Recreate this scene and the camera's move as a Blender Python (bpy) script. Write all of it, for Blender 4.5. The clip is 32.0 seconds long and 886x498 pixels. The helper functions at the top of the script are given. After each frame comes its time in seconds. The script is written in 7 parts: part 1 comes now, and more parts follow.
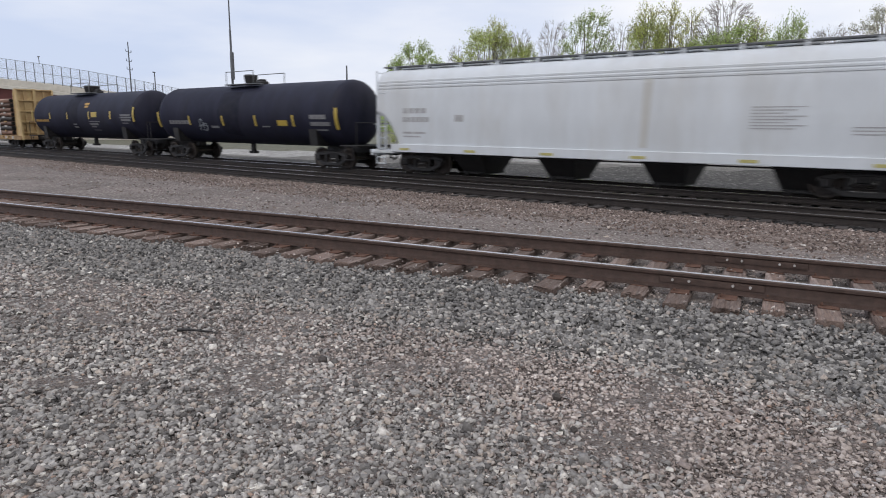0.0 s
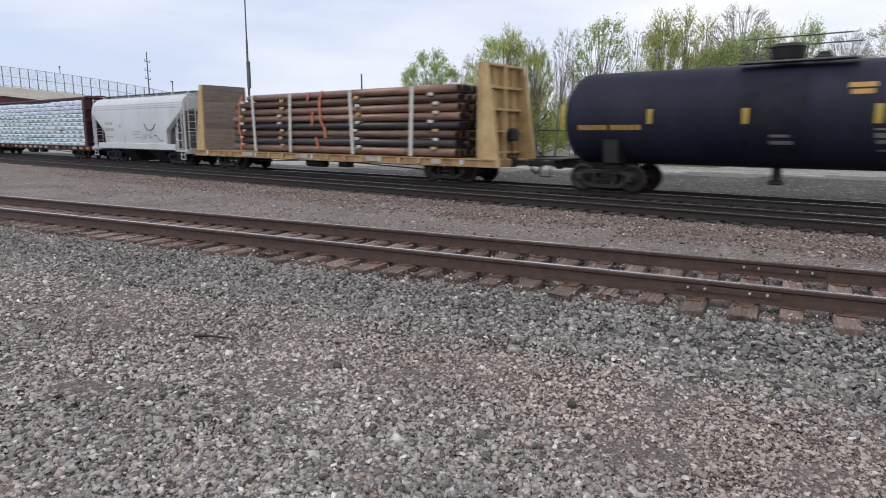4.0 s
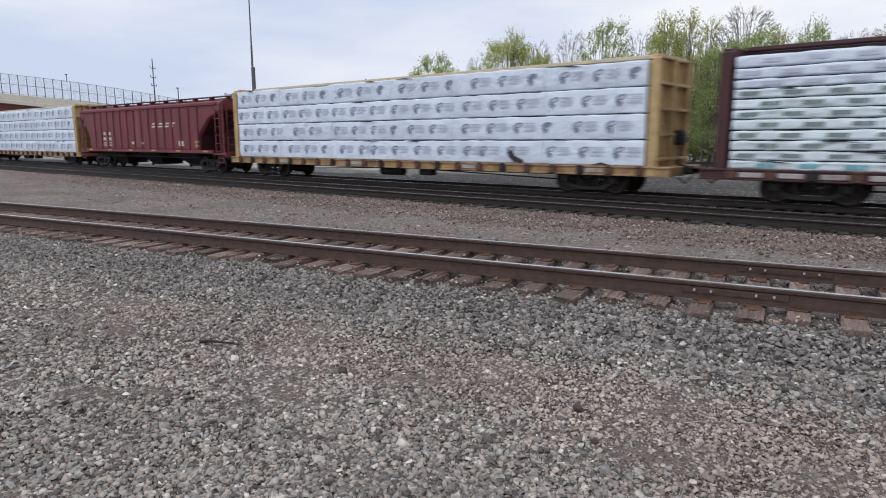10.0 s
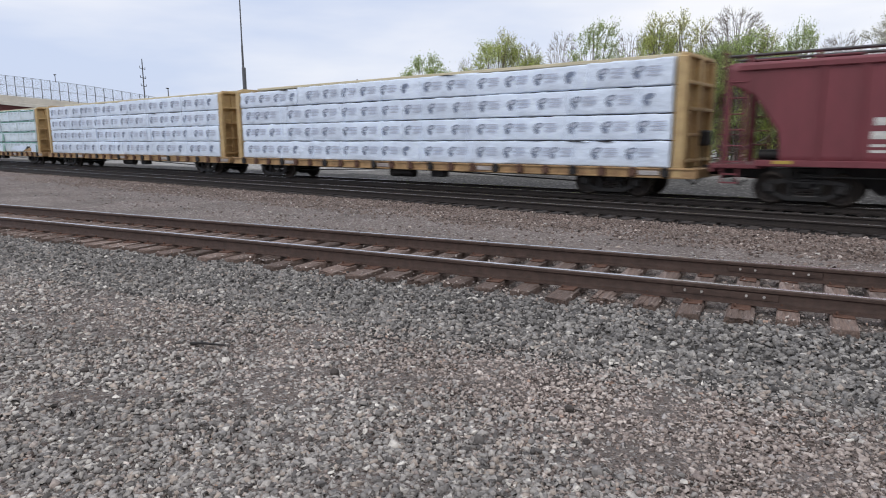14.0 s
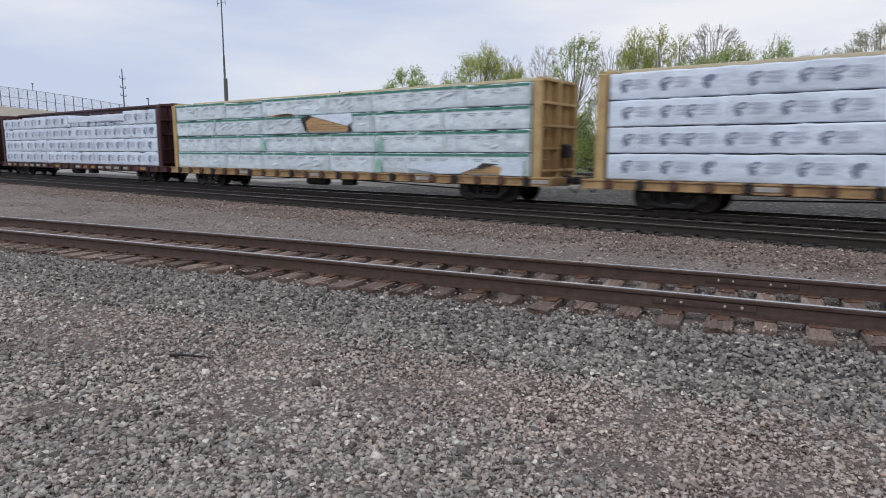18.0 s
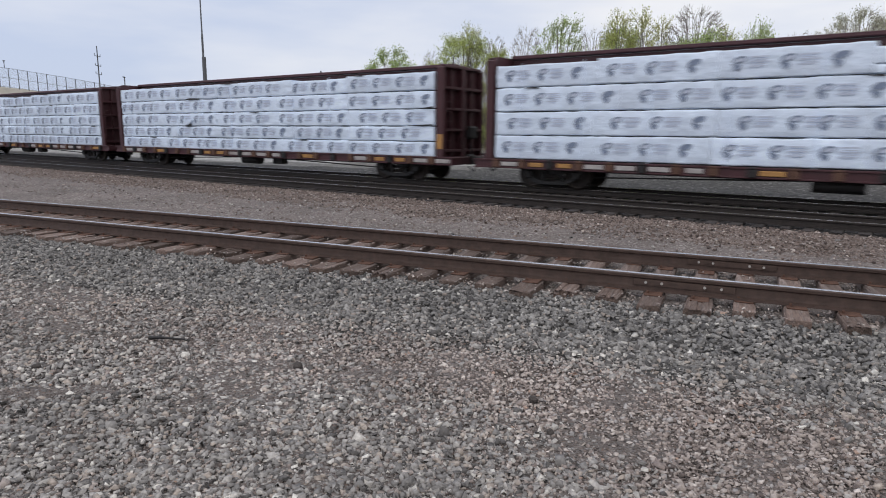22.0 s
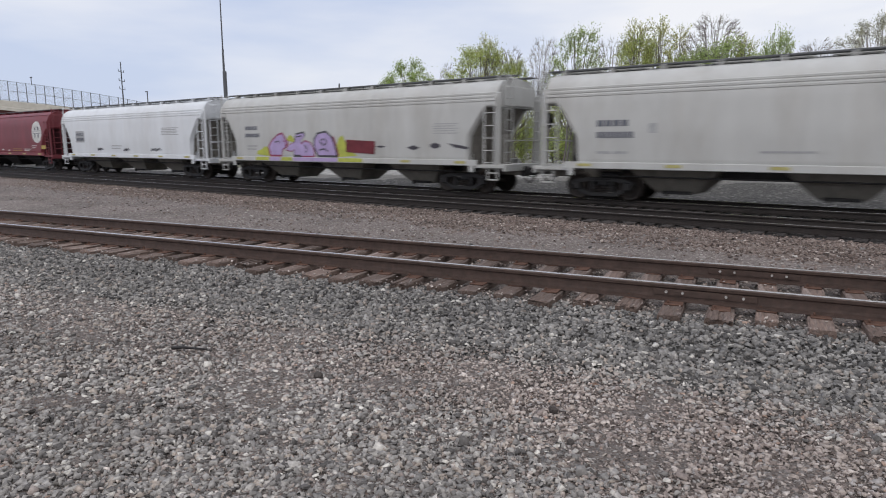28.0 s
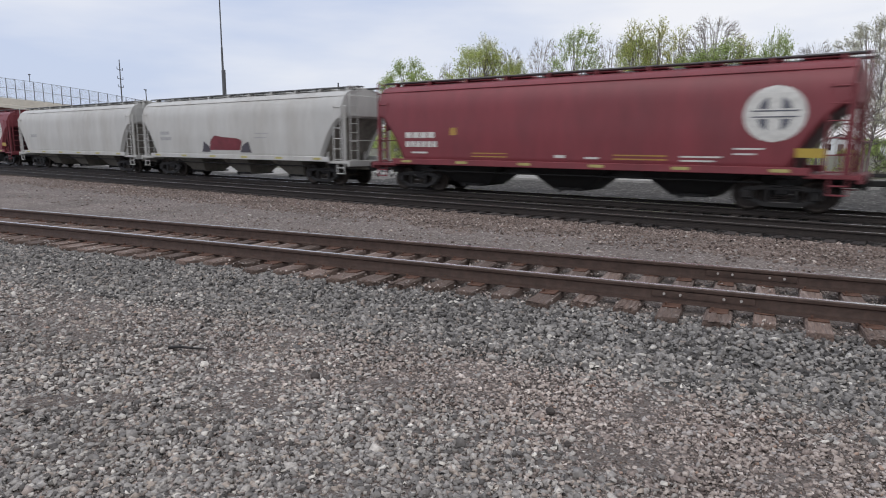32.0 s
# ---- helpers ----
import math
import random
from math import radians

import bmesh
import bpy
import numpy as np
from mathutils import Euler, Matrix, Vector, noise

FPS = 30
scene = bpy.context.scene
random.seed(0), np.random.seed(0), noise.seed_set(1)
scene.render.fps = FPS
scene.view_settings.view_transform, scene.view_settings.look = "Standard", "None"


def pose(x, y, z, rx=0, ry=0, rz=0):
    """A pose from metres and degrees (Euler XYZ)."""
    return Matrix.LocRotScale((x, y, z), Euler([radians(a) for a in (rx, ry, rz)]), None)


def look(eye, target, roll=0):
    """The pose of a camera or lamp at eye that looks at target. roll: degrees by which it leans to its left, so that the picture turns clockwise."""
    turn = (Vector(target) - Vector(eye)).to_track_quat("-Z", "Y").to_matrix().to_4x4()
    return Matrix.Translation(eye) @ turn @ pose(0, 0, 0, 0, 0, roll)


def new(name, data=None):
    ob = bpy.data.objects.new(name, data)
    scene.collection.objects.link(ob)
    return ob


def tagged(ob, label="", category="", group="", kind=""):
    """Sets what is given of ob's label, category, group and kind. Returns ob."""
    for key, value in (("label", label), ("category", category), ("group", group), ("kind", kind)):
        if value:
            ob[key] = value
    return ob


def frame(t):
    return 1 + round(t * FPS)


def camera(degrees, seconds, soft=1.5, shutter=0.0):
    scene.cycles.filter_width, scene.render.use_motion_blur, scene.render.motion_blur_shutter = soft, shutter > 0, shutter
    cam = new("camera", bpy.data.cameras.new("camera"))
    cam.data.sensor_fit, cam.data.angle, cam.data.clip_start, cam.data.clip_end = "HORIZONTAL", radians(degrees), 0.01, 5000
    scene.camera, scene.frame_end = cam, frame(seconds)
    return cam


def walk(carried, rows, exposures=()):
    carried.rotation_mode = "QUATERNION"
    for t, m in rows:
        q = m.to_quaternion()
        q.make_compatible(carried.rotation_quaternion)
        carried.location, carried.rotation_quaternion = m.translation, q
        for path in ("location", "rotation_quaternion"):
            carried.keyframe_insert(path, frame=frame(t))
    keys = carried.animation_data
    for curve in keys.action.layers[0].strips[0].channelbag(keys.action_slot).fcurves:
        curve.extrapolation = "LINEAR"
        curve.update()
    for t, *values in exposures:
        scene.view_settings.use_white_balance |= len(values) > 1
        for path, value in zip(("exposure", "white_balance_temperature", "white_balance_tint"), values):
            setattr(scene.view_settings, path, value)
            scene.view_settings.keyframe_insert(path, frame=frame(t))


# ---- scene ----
# ---- camera ----
cam = camera(69.43, 32.0, soft=1.0, shutter=0.5)
PATH = [
    (0.0, -0.000, -0.000, 1.875, 79.26, -0.49, 37.55),
    (0.5, -0.004, -0.004, 1.874, 79.29, -0.30, 37.91),
    (1.0, -0.002, -0.008, 1.876, 79.21, -0.44, 38.23),
    (1.5, -0.001, -0.012, 1.877, 79.46, -0.57, 38.75),
    (2.0, -0.001, -0.008, 1.879, 79.27, -0.24, 39.01),
    (2.5, -0.003, -0.009, 1.876, 79.64, -0.45, 38.66),
    (3.0, 0.002, -0.011, 1.875, 79.73, -0.24, 38.59),
    (3.5, 0.008, -0.015, 1.875, 79.87, -0.30, 38.85),
    (5.5, 0.013, -0.008, 1.880, 79.94, -0.13, 38.45),
    (6.0, 0.009, -0.018, 1.879, 80.18, -0.21, 38.36),
    (6.5, 0.013, -0.016, 1.879, 80.15, -0.18, 38.42),
    (7.0, 0.012, -0.017, 1.881, 80.23, -0.27, 38.48),
    (7.5, 0.012, -0.012, 1.879, 80.24, -0.22, 38.60),
    (8.0, 0.009, -0.011, 1.876, 79.87, -0.16, 38.70),
    (8.5, 0.012, -0.003, 1.875, 80.13, -0.03, 38.61),
    (9.0, 0.006, -0.008, 1.875, 80.13, -0.11, 38.43),
    (9.5, 0.003, -0.009, 1.877, 80.12, 0.01, 38.92),
    (10.0, 0.013, -0.007, 1.877, 80.24, 0.18, 39.21),
    (10.5, 0.022, -0.024, 1.878, 80.22, 0.26, 39.15),
    (11.0, 0.017, -0.023, 1.876, 80.08, -0.09, 39.07),
    (11.5, 0.020, -0.020, 1.872, 80.39, 0.07, 38.88),
    (12.0, 0.020, -0.019, 1.877, 80.20, 0.04, 38.71),
    (12.5, 0.018, -0.025, 1.875, 80.56, -0.08, 38.76),
    (13.0, 0.008, -0.006, 1.880, 80.40, -0.01, 38.85),
    (13.5, 0.010, -0.003, 1.877, 80.28, 0.04, 38.66),
    (14.0, 0.013, -0.005, 1.881, 80.29, 0.18, 38.47),
    (14.5, -0.005, 0.016, 1.883, 80.39, -0.07, 38.29),
    (15.0, 0.021, -0.009, 1.879, 80.85, 0.08, 38.03),
    (15.5, 0.023, -0.012, 1.880, 81.37, -0.00, 37.78),
    (17.5, 0.026, -0.023, 1.875, 81.52, -0.27, 36.99),
    (18.0, 0.021, -0.019, 1.875, 81.34, -0.14, 36.91),
    (18.5, 0.019, -0.013, 1.873, 81.24, -0.23, 36.70),
    (19.0, 0.020, -0.009, 1.872, 81.15, -0.13, 36.57),
    (19.5, 0.021, -0.010, 1.873, 80.87, -0.05, 36.26),
    (20.0, 0.017, -0.001, 1.873, 80.72, 0.02, 35.73),
    (20.5, 0.012, -0.009, 1.868, 80.77, -0.15, 35.71),
    (21.0, 0.019, -0.006, 1.872, 80.42, -0.25, 35.56),
    (21.5, 0.009, -0.003, 1.864, 79.67, -0.51, 35.41),
    (22.0, 0.003, 0.002, 1.867, 79.75, -0.46, 35.36),
    (22.5, 0.007, -0.007, 1.870, 79.76, -0.36, 35.49),
    (23.0, 0.009, -0.007, 1.870, 79.84, -0.39, 35.51),
    (23.5, 0.011, -0.004, 1.868, 79.98, -0.37, 35.03),
    (24.0, 0.008, -0.009, 1.872, 80.11, -0.40, 35.14),
    (24.5, 0.007, -0.013, 1.872, 80.59, -0.50, 35.16),
    (25.0, 0.013, -0.016, 1.867, 80.39, -0.45, 35.59),
    (25.5, 0.012, -0.022, 1.869, 80.50, -0.56, 36.03),
    (27.5, 0.009, -0.009, 1.863, 80.52, -0.23, 36.09),
    (28.0, 0.010, -0.021, 1.866, 80.69, 0.05, 36.90),
    (28.5, 0.008, -0.020, 1.867, 80.06, -0.22, 37.28),
    (29.0, 0.011, -0.026, 1.870, 80.14, -0.23, 37.41),
    (29.5, 0.009, -0.029, 1.869, 80.68, 0.03, 37.23),
    (30.0, 0.021, -0.029, 1.870, 81.16, -0.00, 37.61),
    (30.5, 0.014, -0.024, 1.867, 81.04, -0.17, 37.18),
    (31.0, 0.018, -0.026, 1.863, 81.14, 0.08, 37.10),
    (31.5, 0.020, -0.024, 1.867, 81.01, -0.18, 37.03),
    (32.0, 0.004, -0.011, 1.872, 80.68, -0.30, 36.79),
]
walk(cam, [(r[0], pose(*r[1:])) for r in PATH],
     exposures=((0, 0.06), (3, 0.13), (6, 0.14), (9, 0.06), (12, -0.02), (13, -0.02), (14, 0.07), (15.5, -0.04), (19, -0.08), (24, -0.06), (29, -0.03), (32, -0.04)))

# ---- sky and light: bright overcast ----
SUN_EL, SUN_AZ = 52.0, 200.0
world = bpy.data.worlds.new("overcast_sky")
scene.world = world
world.use_nodes = True
wn, wl = world.node_tree.nodes, world.node_tree.links
wn.clear()
w_out = wn.new("ShaderNodeOutputWorld")
w_bg = wn.new("ShaderNodeBackground")
w_bg.inputs["Strength"].default_value = 1.0
w_sky = wn.new("ShaderNodeTexSky")
w_sky.sky_type = "NISHITA"
w_sky.sun_disc = False
w_sky.sun_elevation = radians(SUN_EL)
w_sky.sun_rotation = radians(SUN_AZ)
w_scale = wn.new("ShaderNodeVectorMath")
w_scale.operation = "SCALE"
w_scale.inputs["Scale"].default_value = 0.1
w_tc = wn.new("ShaderNodeTexCoord")
w_map = wn.new("ShaderNodeMapping")
w_map.inputs["Scale"].default_value = (1.0, 1.0, 4.5)
w_map.inputs["Location"].default_value = (0.7, 0.2, 0.4)
w_noise = wn.new("ShaderNodeTexNoise")
w_noise.inputs["Scale"].default_value = 1.7
w_noise.inputs["Detail"].default_value = 5.0
w_noise.inputs["Roughness"].default_value = 0.5
w_ramp = wn.new("ShaderNodeValToRGB")
w_ramp.color_ramp.elements[0].position = 0.36
w_ramp.color_ramp.elements[0].color = (0.62, 0.7, 0.9, 1)
w_ramp.color_ramp.elements[1].position = 0.66
w_ramp.color_ramp.elements[1].color = (0.98, 0.98, 1.02, 1)
w_mix = wn.new("ShaderNodeMix")
w_mix.data_type = "RGBA"
w_mix.inputs["Factor"].default_value = 0.88
wl.new(w_tc.outputs["Generated"], w_map.inputs["Vector"])
wl.new(w_map.outputs["Vector"], w_noise.inputs["Vector"])
w_sep = wn.new("ShaderNodeSeparateXYZ")
w_grad = wn.new("ShaderNodeMath")
w_grad.operation = "MULTIPLY_ADD"
w_grad.inputs[1].default_value = 0.3
wl.new(w_tc.outputs["Generated"], w_sep.inputs["Vector"])
wl.new(w_sep.outputs["X"], w_grad.inputs[0])
w_add = wn.new("ShaderNodeMath")
w_add.operation = "ADD"
w_add.inputs[1].default_value = 0.155
wl.new(w_noise.outputs["Fac"], w_add.inputs[0])
wl.new(w_add.outputs["Value"], w_grad.inputs[2])
wl.new(w_grad.outputs["Value"], w_ramp.inputs["Fac"])
wl.new(w_sky.outputs["Color"], w_scale.inputs[0])
wl.new(w_scale.outputs["Vector"], w_mix.inputs["A"])
wl.new(w_ramp.outputs["Color"], w_mix.inputs["B"])
wl.new(w_mix.outputs["Result"], w_bg.inputs["Color"])
wl.new(w_bg.outputs["Background"], w_out.inputs["Surface"])

sun_data = bpy.data.lights.new("sun", "SUN")
sun_data.energy = 0.8
sun_data.angle = radians(25)
sun_data.color = (1.0, 0.96, 0.9)
sun = new("sun", sun_data)
sun.matrix_world = look((0, 0, 60), (6, 16, 60 - 17 * math.tan(radians(SUN_EL))))


# ---- materials ----
def mat(name, color, rough=0.7, metal=0.0, var=0.25, scale=6.0, bump=0.2, bscale=60.0, dirt=None, dirt_amount=0.4,
        stretch=(1, 1, 1), island=0.0, random_ob=0.0, spec=0.5, translucent=0.0, depth=0.02):
    """Two scales of noise over a base colour, with bump; dirt: a second colour in large patches."""
    m = bpy.data.materials.new(name)
    m.use_nodes = True
    n, l = m.node_tree.nodes, m.node_tree.links
    b = n["Principled BSDF"]
    b.inputs["Roughness"].default_value = rough
    b.inputs["Metallic"].default_value = metal
    b.inputs["Specular IOR Level"].default_value = spec
    tc = n.new("ShaderNodeTexCoord")
    mp = n.new("ShaderNodeMapping")
    mp.inputs["Scale"].default_value = stretch
    l.new(tc.outputs["Object"], mp.inputs["Vector"])
    n1 = n.new("ShaderNodeTexNoise")
    n1.inputs["Scale"].default_value = scale
    n1.inputs["Detail"].default_value = 6.0
    n1.inputs["Roughness"].default_value = 0.65
    l.new(mp.outputs["Vector"], n1.inputs["Vector"])
    n2 = n.new("ShaderNodeTexNoise")
    n2.inputs["Scale"].default_value = bscale
    n2.inputs["Detail"].default_value = 3.0
    l.new(mp.outputs["Vector"], n2.inputs["Vector"])
    mr = n.new("ShaderNodeMapRange")
    mr.inputs["From Min"].default_value = 0.3
    mr.inputs["From Max"].default_value = 0.7
    mr.inputs["To Min"].default_value = 1.0 - var
    mr.inputs["To Max"].default_value = 1.0 + var
    l.new(n1.outputs["Fac"], mr.inputs["Value"])
    value = mr.outputs["Result"]
    for amount, make in ((island, "g"), (random_ob, "o")):
        if amount:
            src = n.new("ShaderNodeNewGeometry" if make == "g" else "ShaderNodeObjectInfo")
            rr = n.new("ShaderNodeMapRange")
            rr.inputs["To Min"].default_value = 1.0 - amount
            rr.inputs["To Max"].default_value = 1.0 + amount
            l.new(src.outputs["Random Per Island" if make == "g" else "Random"], rr.inputs["Value"])
            mu = n.new("ShaderNodeMath")
            mu.operation = "MULTIPLY"
            l.new(value, mu.inputs[0])
            l.new(rr.outputs["Result"], mu.inputs[1])
            value = mu.outputs["Value"]
    base = n.new("ShaderNodeMix")
    base.data_type = "RGBA"
    base.inputs["Factor"].default_value = 0.0
    base.inputs["A"].default_value = (*color, 1)
    base.inputs["B"].default_value = (*(dirt or color), 1)
    if dirt:
        n3 = n.new("ShaderNodeTexNoise")
        n3.inputs["Scale"].default_value = scale * 0.35
        n3.inputs["Detail"].default_value = 8.0
        n3.inputs["Roughness"].default_value = 0.7
        l.new(mp.outputs["Vector"], n3.inputs["Vector"])
        r3 = n.new("ShaderNodeMapRange")
        r3.inputs["From Min"].default_value = 0.48
        r3.inputs["From Max"].default_value = 0.72
        r3.inputs["To Max"].default_value = dirt_amount
        l.new(n3.outputs["Fac"], r3.inputs["Value"])
        l.new(r3.outputs["Result"], base.inputs["Factor"])
    sc = n.new("ShaderNodeVectorMath")
    sc.operation = "SCALE"
    l.new(base.outputs["Result"], sc.inputs[0])
    l.new(value, sc.inputs["Scale"])
    l.new(sc.outputs["Vector"], b.inputs["Base Color"])
    if bump:
        bp = n.new("ShaderNodeBump")
        bp.inputs["Strength"].default_value = bump
        bp.inputs["Distance"].default_value = depth
        l.new(n2.outputs["Fac"], bp.inputs["Height"])
        l.new(bp.outputs["Normal"], b.inputs["Normal"])
    if translucent:
        tr = n.new("ShaderNodeBsdfTranslucent")
        l.new(sc.outputs["Vector"], tr.inputs["Color"])
        mx = n.new("ShaderNodeMixShader")
        mx.inputs["Fac"].default_value = translucent
        l.new(b.outputs["BSDF"], mx.inputs[1])
        l.new(tr.outputs["BSDF"], mx.inputs[2])
        l.new(mx.outputs["Shader"], n["Material Output"].inputs["Surface"])
    return m


def stone_mat(name, colors, scale=1.0):
    """Stones: each island takes one of several colours, with grain."""
    m = bpy.data.materials.new(name)
    m.use_nodes = True
    n, l = m.node_tree.nodes, m.node_tree.links
    b = n["Principled BSDF"]
    b.inputs["Roughness"].default_value = 0.85
    b.inputs["Specular IOR Level"].default_value = 0.3
    g = n.new("ShaderNodeNewGeometry")
    ramp = n.new("ShaderNodeValToRGB")
    ramp.color_ramp.interpolation = "CONSTANT"
    el = ramp.color_ramp.elements
    while len(el) < len(colors):
        el.new(0.5)
    for i, (at, c) in enumerate(colors):
        el[i].position = at
        el[i].color = (*c, 1)
    l.new(g.outputs["Random Per Island"], ramp.inputs["Fac"])
    tc = n.new("ShaderNodeTexCoord")
    n1 = n.new("ShaderNodeTexNoise")
    n1.inputs["Scale"].default_value = 45.0 * scale
    n1.inputs["Detail"].default_value = 4.0
    l.new(tc.outputs["Object"], n1.inputs["Vector"])
    n2 = n.new("ShaderNodeTexNoise")
    n2.inputs["Scale"].default_value = 0.6
    n2.inputs["Detail"].default_value = 3.0
    l.new(tc.outputs["Object"], n2.inputs["Vector"])
    r1 = n.new("ShaderNodeMapRange")
    r1.inputs["From Min"].default_value, r1.inputs["From Max"].default_value = 0.3, 0.7
    r1.inputs["To Min"].default_value, r1.inputs["To Max"].default_value = 0.75, 1.25
    l.new(n1.outputs["Fac"], r1.inputs["Value"])
    r2 = n.new("ShaderNodeMapRange")
    r2.inputs["From Min"].default_value, r2.inputs["From Max"].default_value = 0.3, 0.7
    r2.inputs["To Min"].default_value, r2.inputs["To Max"].default_value = 0.82, 1.18
    l.new(n2.outputs["Fac"], r2.inputs["Value"])
    mu = n.new("ShaderNodeMath")
    mu.operation = "MULTIPLY"
    l.new(r1.outputs["Result"], mu.inputs[0])
    l.new(r2.outputs["Result"], mu.inputs[1])
    sc = n.new("ShaderNodeVectorMath")
    sc.operation = "SCALE"
    l.new(ramp.outputs["Color"], sc.inputs[0])
    l.new(mu.outputs["Value"], sc.inputs["Scale"])
    l.new(sc.outputs["Vector"], b.inputs["Base Color"])
    return m


def ground_mat(name, colors, scale):
    """Gravel bed seen between and beyond the loose stones: cells of several colours with relief, in large patches."""
    m = bpy.data.materials.new(name)
    m.use_nodes = True
    n, l = m.node_tree.nodes, m.node_tree.links
    b = n["Principled BSDF"]
    b.inputs["Roughness"].default_value = 0.9
    b.inputs["Specular IOR Level"].default_value = 0.25
    tc = n.new("ShaderNodeTexCoord")
    v = n.new("ShaderNodeTexVoronoi")
    v.inputs["Scale"].default_value = scale
    l.new(tc.outputs["Object"], v.inputs["Vector"])
    sep = n.new("ShaderNodeSeparateColor")
    l.new(v.outputs["Color"], sep.inputs["Color"])
    ramp = n.new("ShaderNodeValToRGB")
    el = ramp.color_ramp.elements
    while len(el) < len(colors):
        el.new(0.5)
    for i, (at, c) in enumerate(colors):
        el[i].position = at
        el[i].color = (*c, 1)
    l.new(sep.outputs["Red"], ramp.inputs["Fac"])
    n2 = n.new("ShaderNodeTexNoise")
    n2.inputs["Scale"].default_value = 0.45
    n2.inputs["Detail"].default_value = 6.0
    n2.inputs["Roughness"].default_value = 0.7
    l.new(tc.outputs["Object"], n2.inputs["Vector"])
    r2 = n.new("ShaderNodeMapRange")
    r2.inputs["From Min"].default_value, r2.inputs["From Max"].default_value = 0.3, 0.7
    r2.inputs["To Min"].default_value, r2.inputs["To Max"].default_value = 0.75, 1.25
    l.new(n2.outputs["Fac"], r2.inputs["Value"])
    sc = n.new("ShaderNodeVectorMath")
    sc.operation = "SCALE"
    l.new(ramp.outputs["Color"], sc.inputs[0])
    l.new(r2.outputs["Result"], sc.inputs["Scale"])
    l.new(sc.outputs["Vector"], b.inputs["Base Color"])
    bp = n.new("ShaderNodeBump")
    bp.inputs["Strength"].default_value = 0.9
    bp.inputs["Distance"].default_value = 0.03
    bp.invert = True
    l.new(v.outputs["Distance"], bp.inputs["Height"])
    l.new(bp.outputs["Normal"], b.inputs["Normal"])
    return m


GREY_STONES = [(0, (0.133, 0.124, 0.119)), (0.14, (0.251, 0.237, 0.226)), (0.42, (0.360, 0.339, 0.321)), (0.7, (0.453, 0.424, 0.397)), (0.84, (0.424, 0.364, 0.318)), (0.94, (0.621, 0.585, 0.540)), (0.985, (0.788, 0.751, 0.696))]
BROWN_STONES = [(0, (0.153, 0.125, 0.114)), (0.15, (0.305, 0.254, 0.231)), (0.4, (0.409, 0.348, 0.314)), (0.64, (0.492, 0.429, 0.392)), (0.82, (0.394, 0.363, 0.348)), (0.94, (0.680, 0.605, 0.559)), (0.98, (0.414, 0.297, 0.240))]
SHOULDER_STONES = [(0, (0.099, 0.094, 0.092)), (0.18, (0.182, 0.174, 0.167)), (0.45, (0.254, 0.242, 0.232)), (0.74, (0.331, 0.315, 0.298)), (0.9, (0.320, 0.278, 0.249)), (0.97, (0.552, 0.526, 0.489))]
STRIP_STONES = [(0, (0.107, 0.083, 0.074)), (0.25, (0.182, 0.138, 0.12)), (0.55, (0.251, 0.198, 0.172)), (0.82, (0.31, 0.255, 0.225)), (0.97, (0.535, 0.464, 0.42))]
M_GREY_STONE = stone_mat("grey_crushed_stone", GREY_STONES)
M_BROWN_STONE = stone_mat("mixed_gravel_stone", BROWN_STONES)
M_SHOULDER_STONE = stone_mat("coarse_ballast_stone", SHOULDER_STONES)
M_STRIP_STONE = stone_mat("brown_strip_stone", STRIP_STONES)
M_STRIP = ground_mat("compacted_strip_ground", [(0, (0.12, 0.098, 0.089)), (0.5, (0.205, 0.174, 0.16)), (0.9, (0.27, 0.236, 0.218)), (1, (0.5, 0.46, 0.43))], 30.0)
# stone colours scaled down here to paint the shadow between loose stones
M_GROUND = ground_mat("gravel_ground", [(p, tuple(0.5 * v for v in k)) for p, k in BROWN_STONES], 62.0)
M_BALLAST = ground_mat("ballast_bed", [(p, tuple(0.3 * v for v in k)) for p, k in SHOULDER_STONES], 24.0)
M_FARGROUND = ground_mat("pale_gravel", [(0, (0.12, 0.115, 0.108)), (0.5, (0.18, 0.172, 0.162)), (1, (0.27, 0.26, 0.245))], 14.0)
M_DARK_BANK = ground_mat("dark_speckled_bank", [(0, (0.05, 0.048, 0.046)), (0.5, (0.08, 0.077, 0.074)), (0.9, (0.12, 0.115, 0.11)), (1, (0.26, 0.25, 0.24))], 11.0)
M_STRIP_ROUGH = ground_mat("rough_brown_ballast", [(p, tuple(0.78 * v for v in k)) for p, k in STRIP_STONES], 26.0)
# car underside paint: grime, with the shade under the bins put into its colour
M_UNDER = mat("grimy_shade_toned_bin_paint", (0.2, 0.185, 0.165), 0.75, var=0.25, scale=3, bump=0.1, dirt=(0.07, 0.06, 0.052), dirt_amount=0.8)
M_GRASS = mat("rough_grass", (0.115, 0.115, 0.08), 0.9, var=0.4, scale=1.2, bump=0.6, bscale=18, dirt=(0.16, 0.13, 0.08))
M_TIE = mat("weathered_tie_wood", (0.19, 0.135, 0.112), 0.85, var=0.45, scale=5, bump=0.9, bscale=40, stretch=(6, 0.6, 6),
            dirt=(0.4, 0.34, 0.315), dirt_amount=0.85, random_ob=0.35)
# main line ties, darkened to carry the shadow below the train
M_TIE_DARK = mat("shade_dark_tie_wood", (0.045, 0.037, 0.034), 0.85, var=0.35, scale=5, bump=0.6, bscale=40, stretch=(6, 0.6, 6), random_ob=0.4)
M_RAIL = mat("rusty_rail_steel", (0.084, 0.056, 0.047), 0.55, 0.3, var=0.3, scale=9, bump=0.25, bscale=90, dirt=(0.085, 0.052, 0.04))
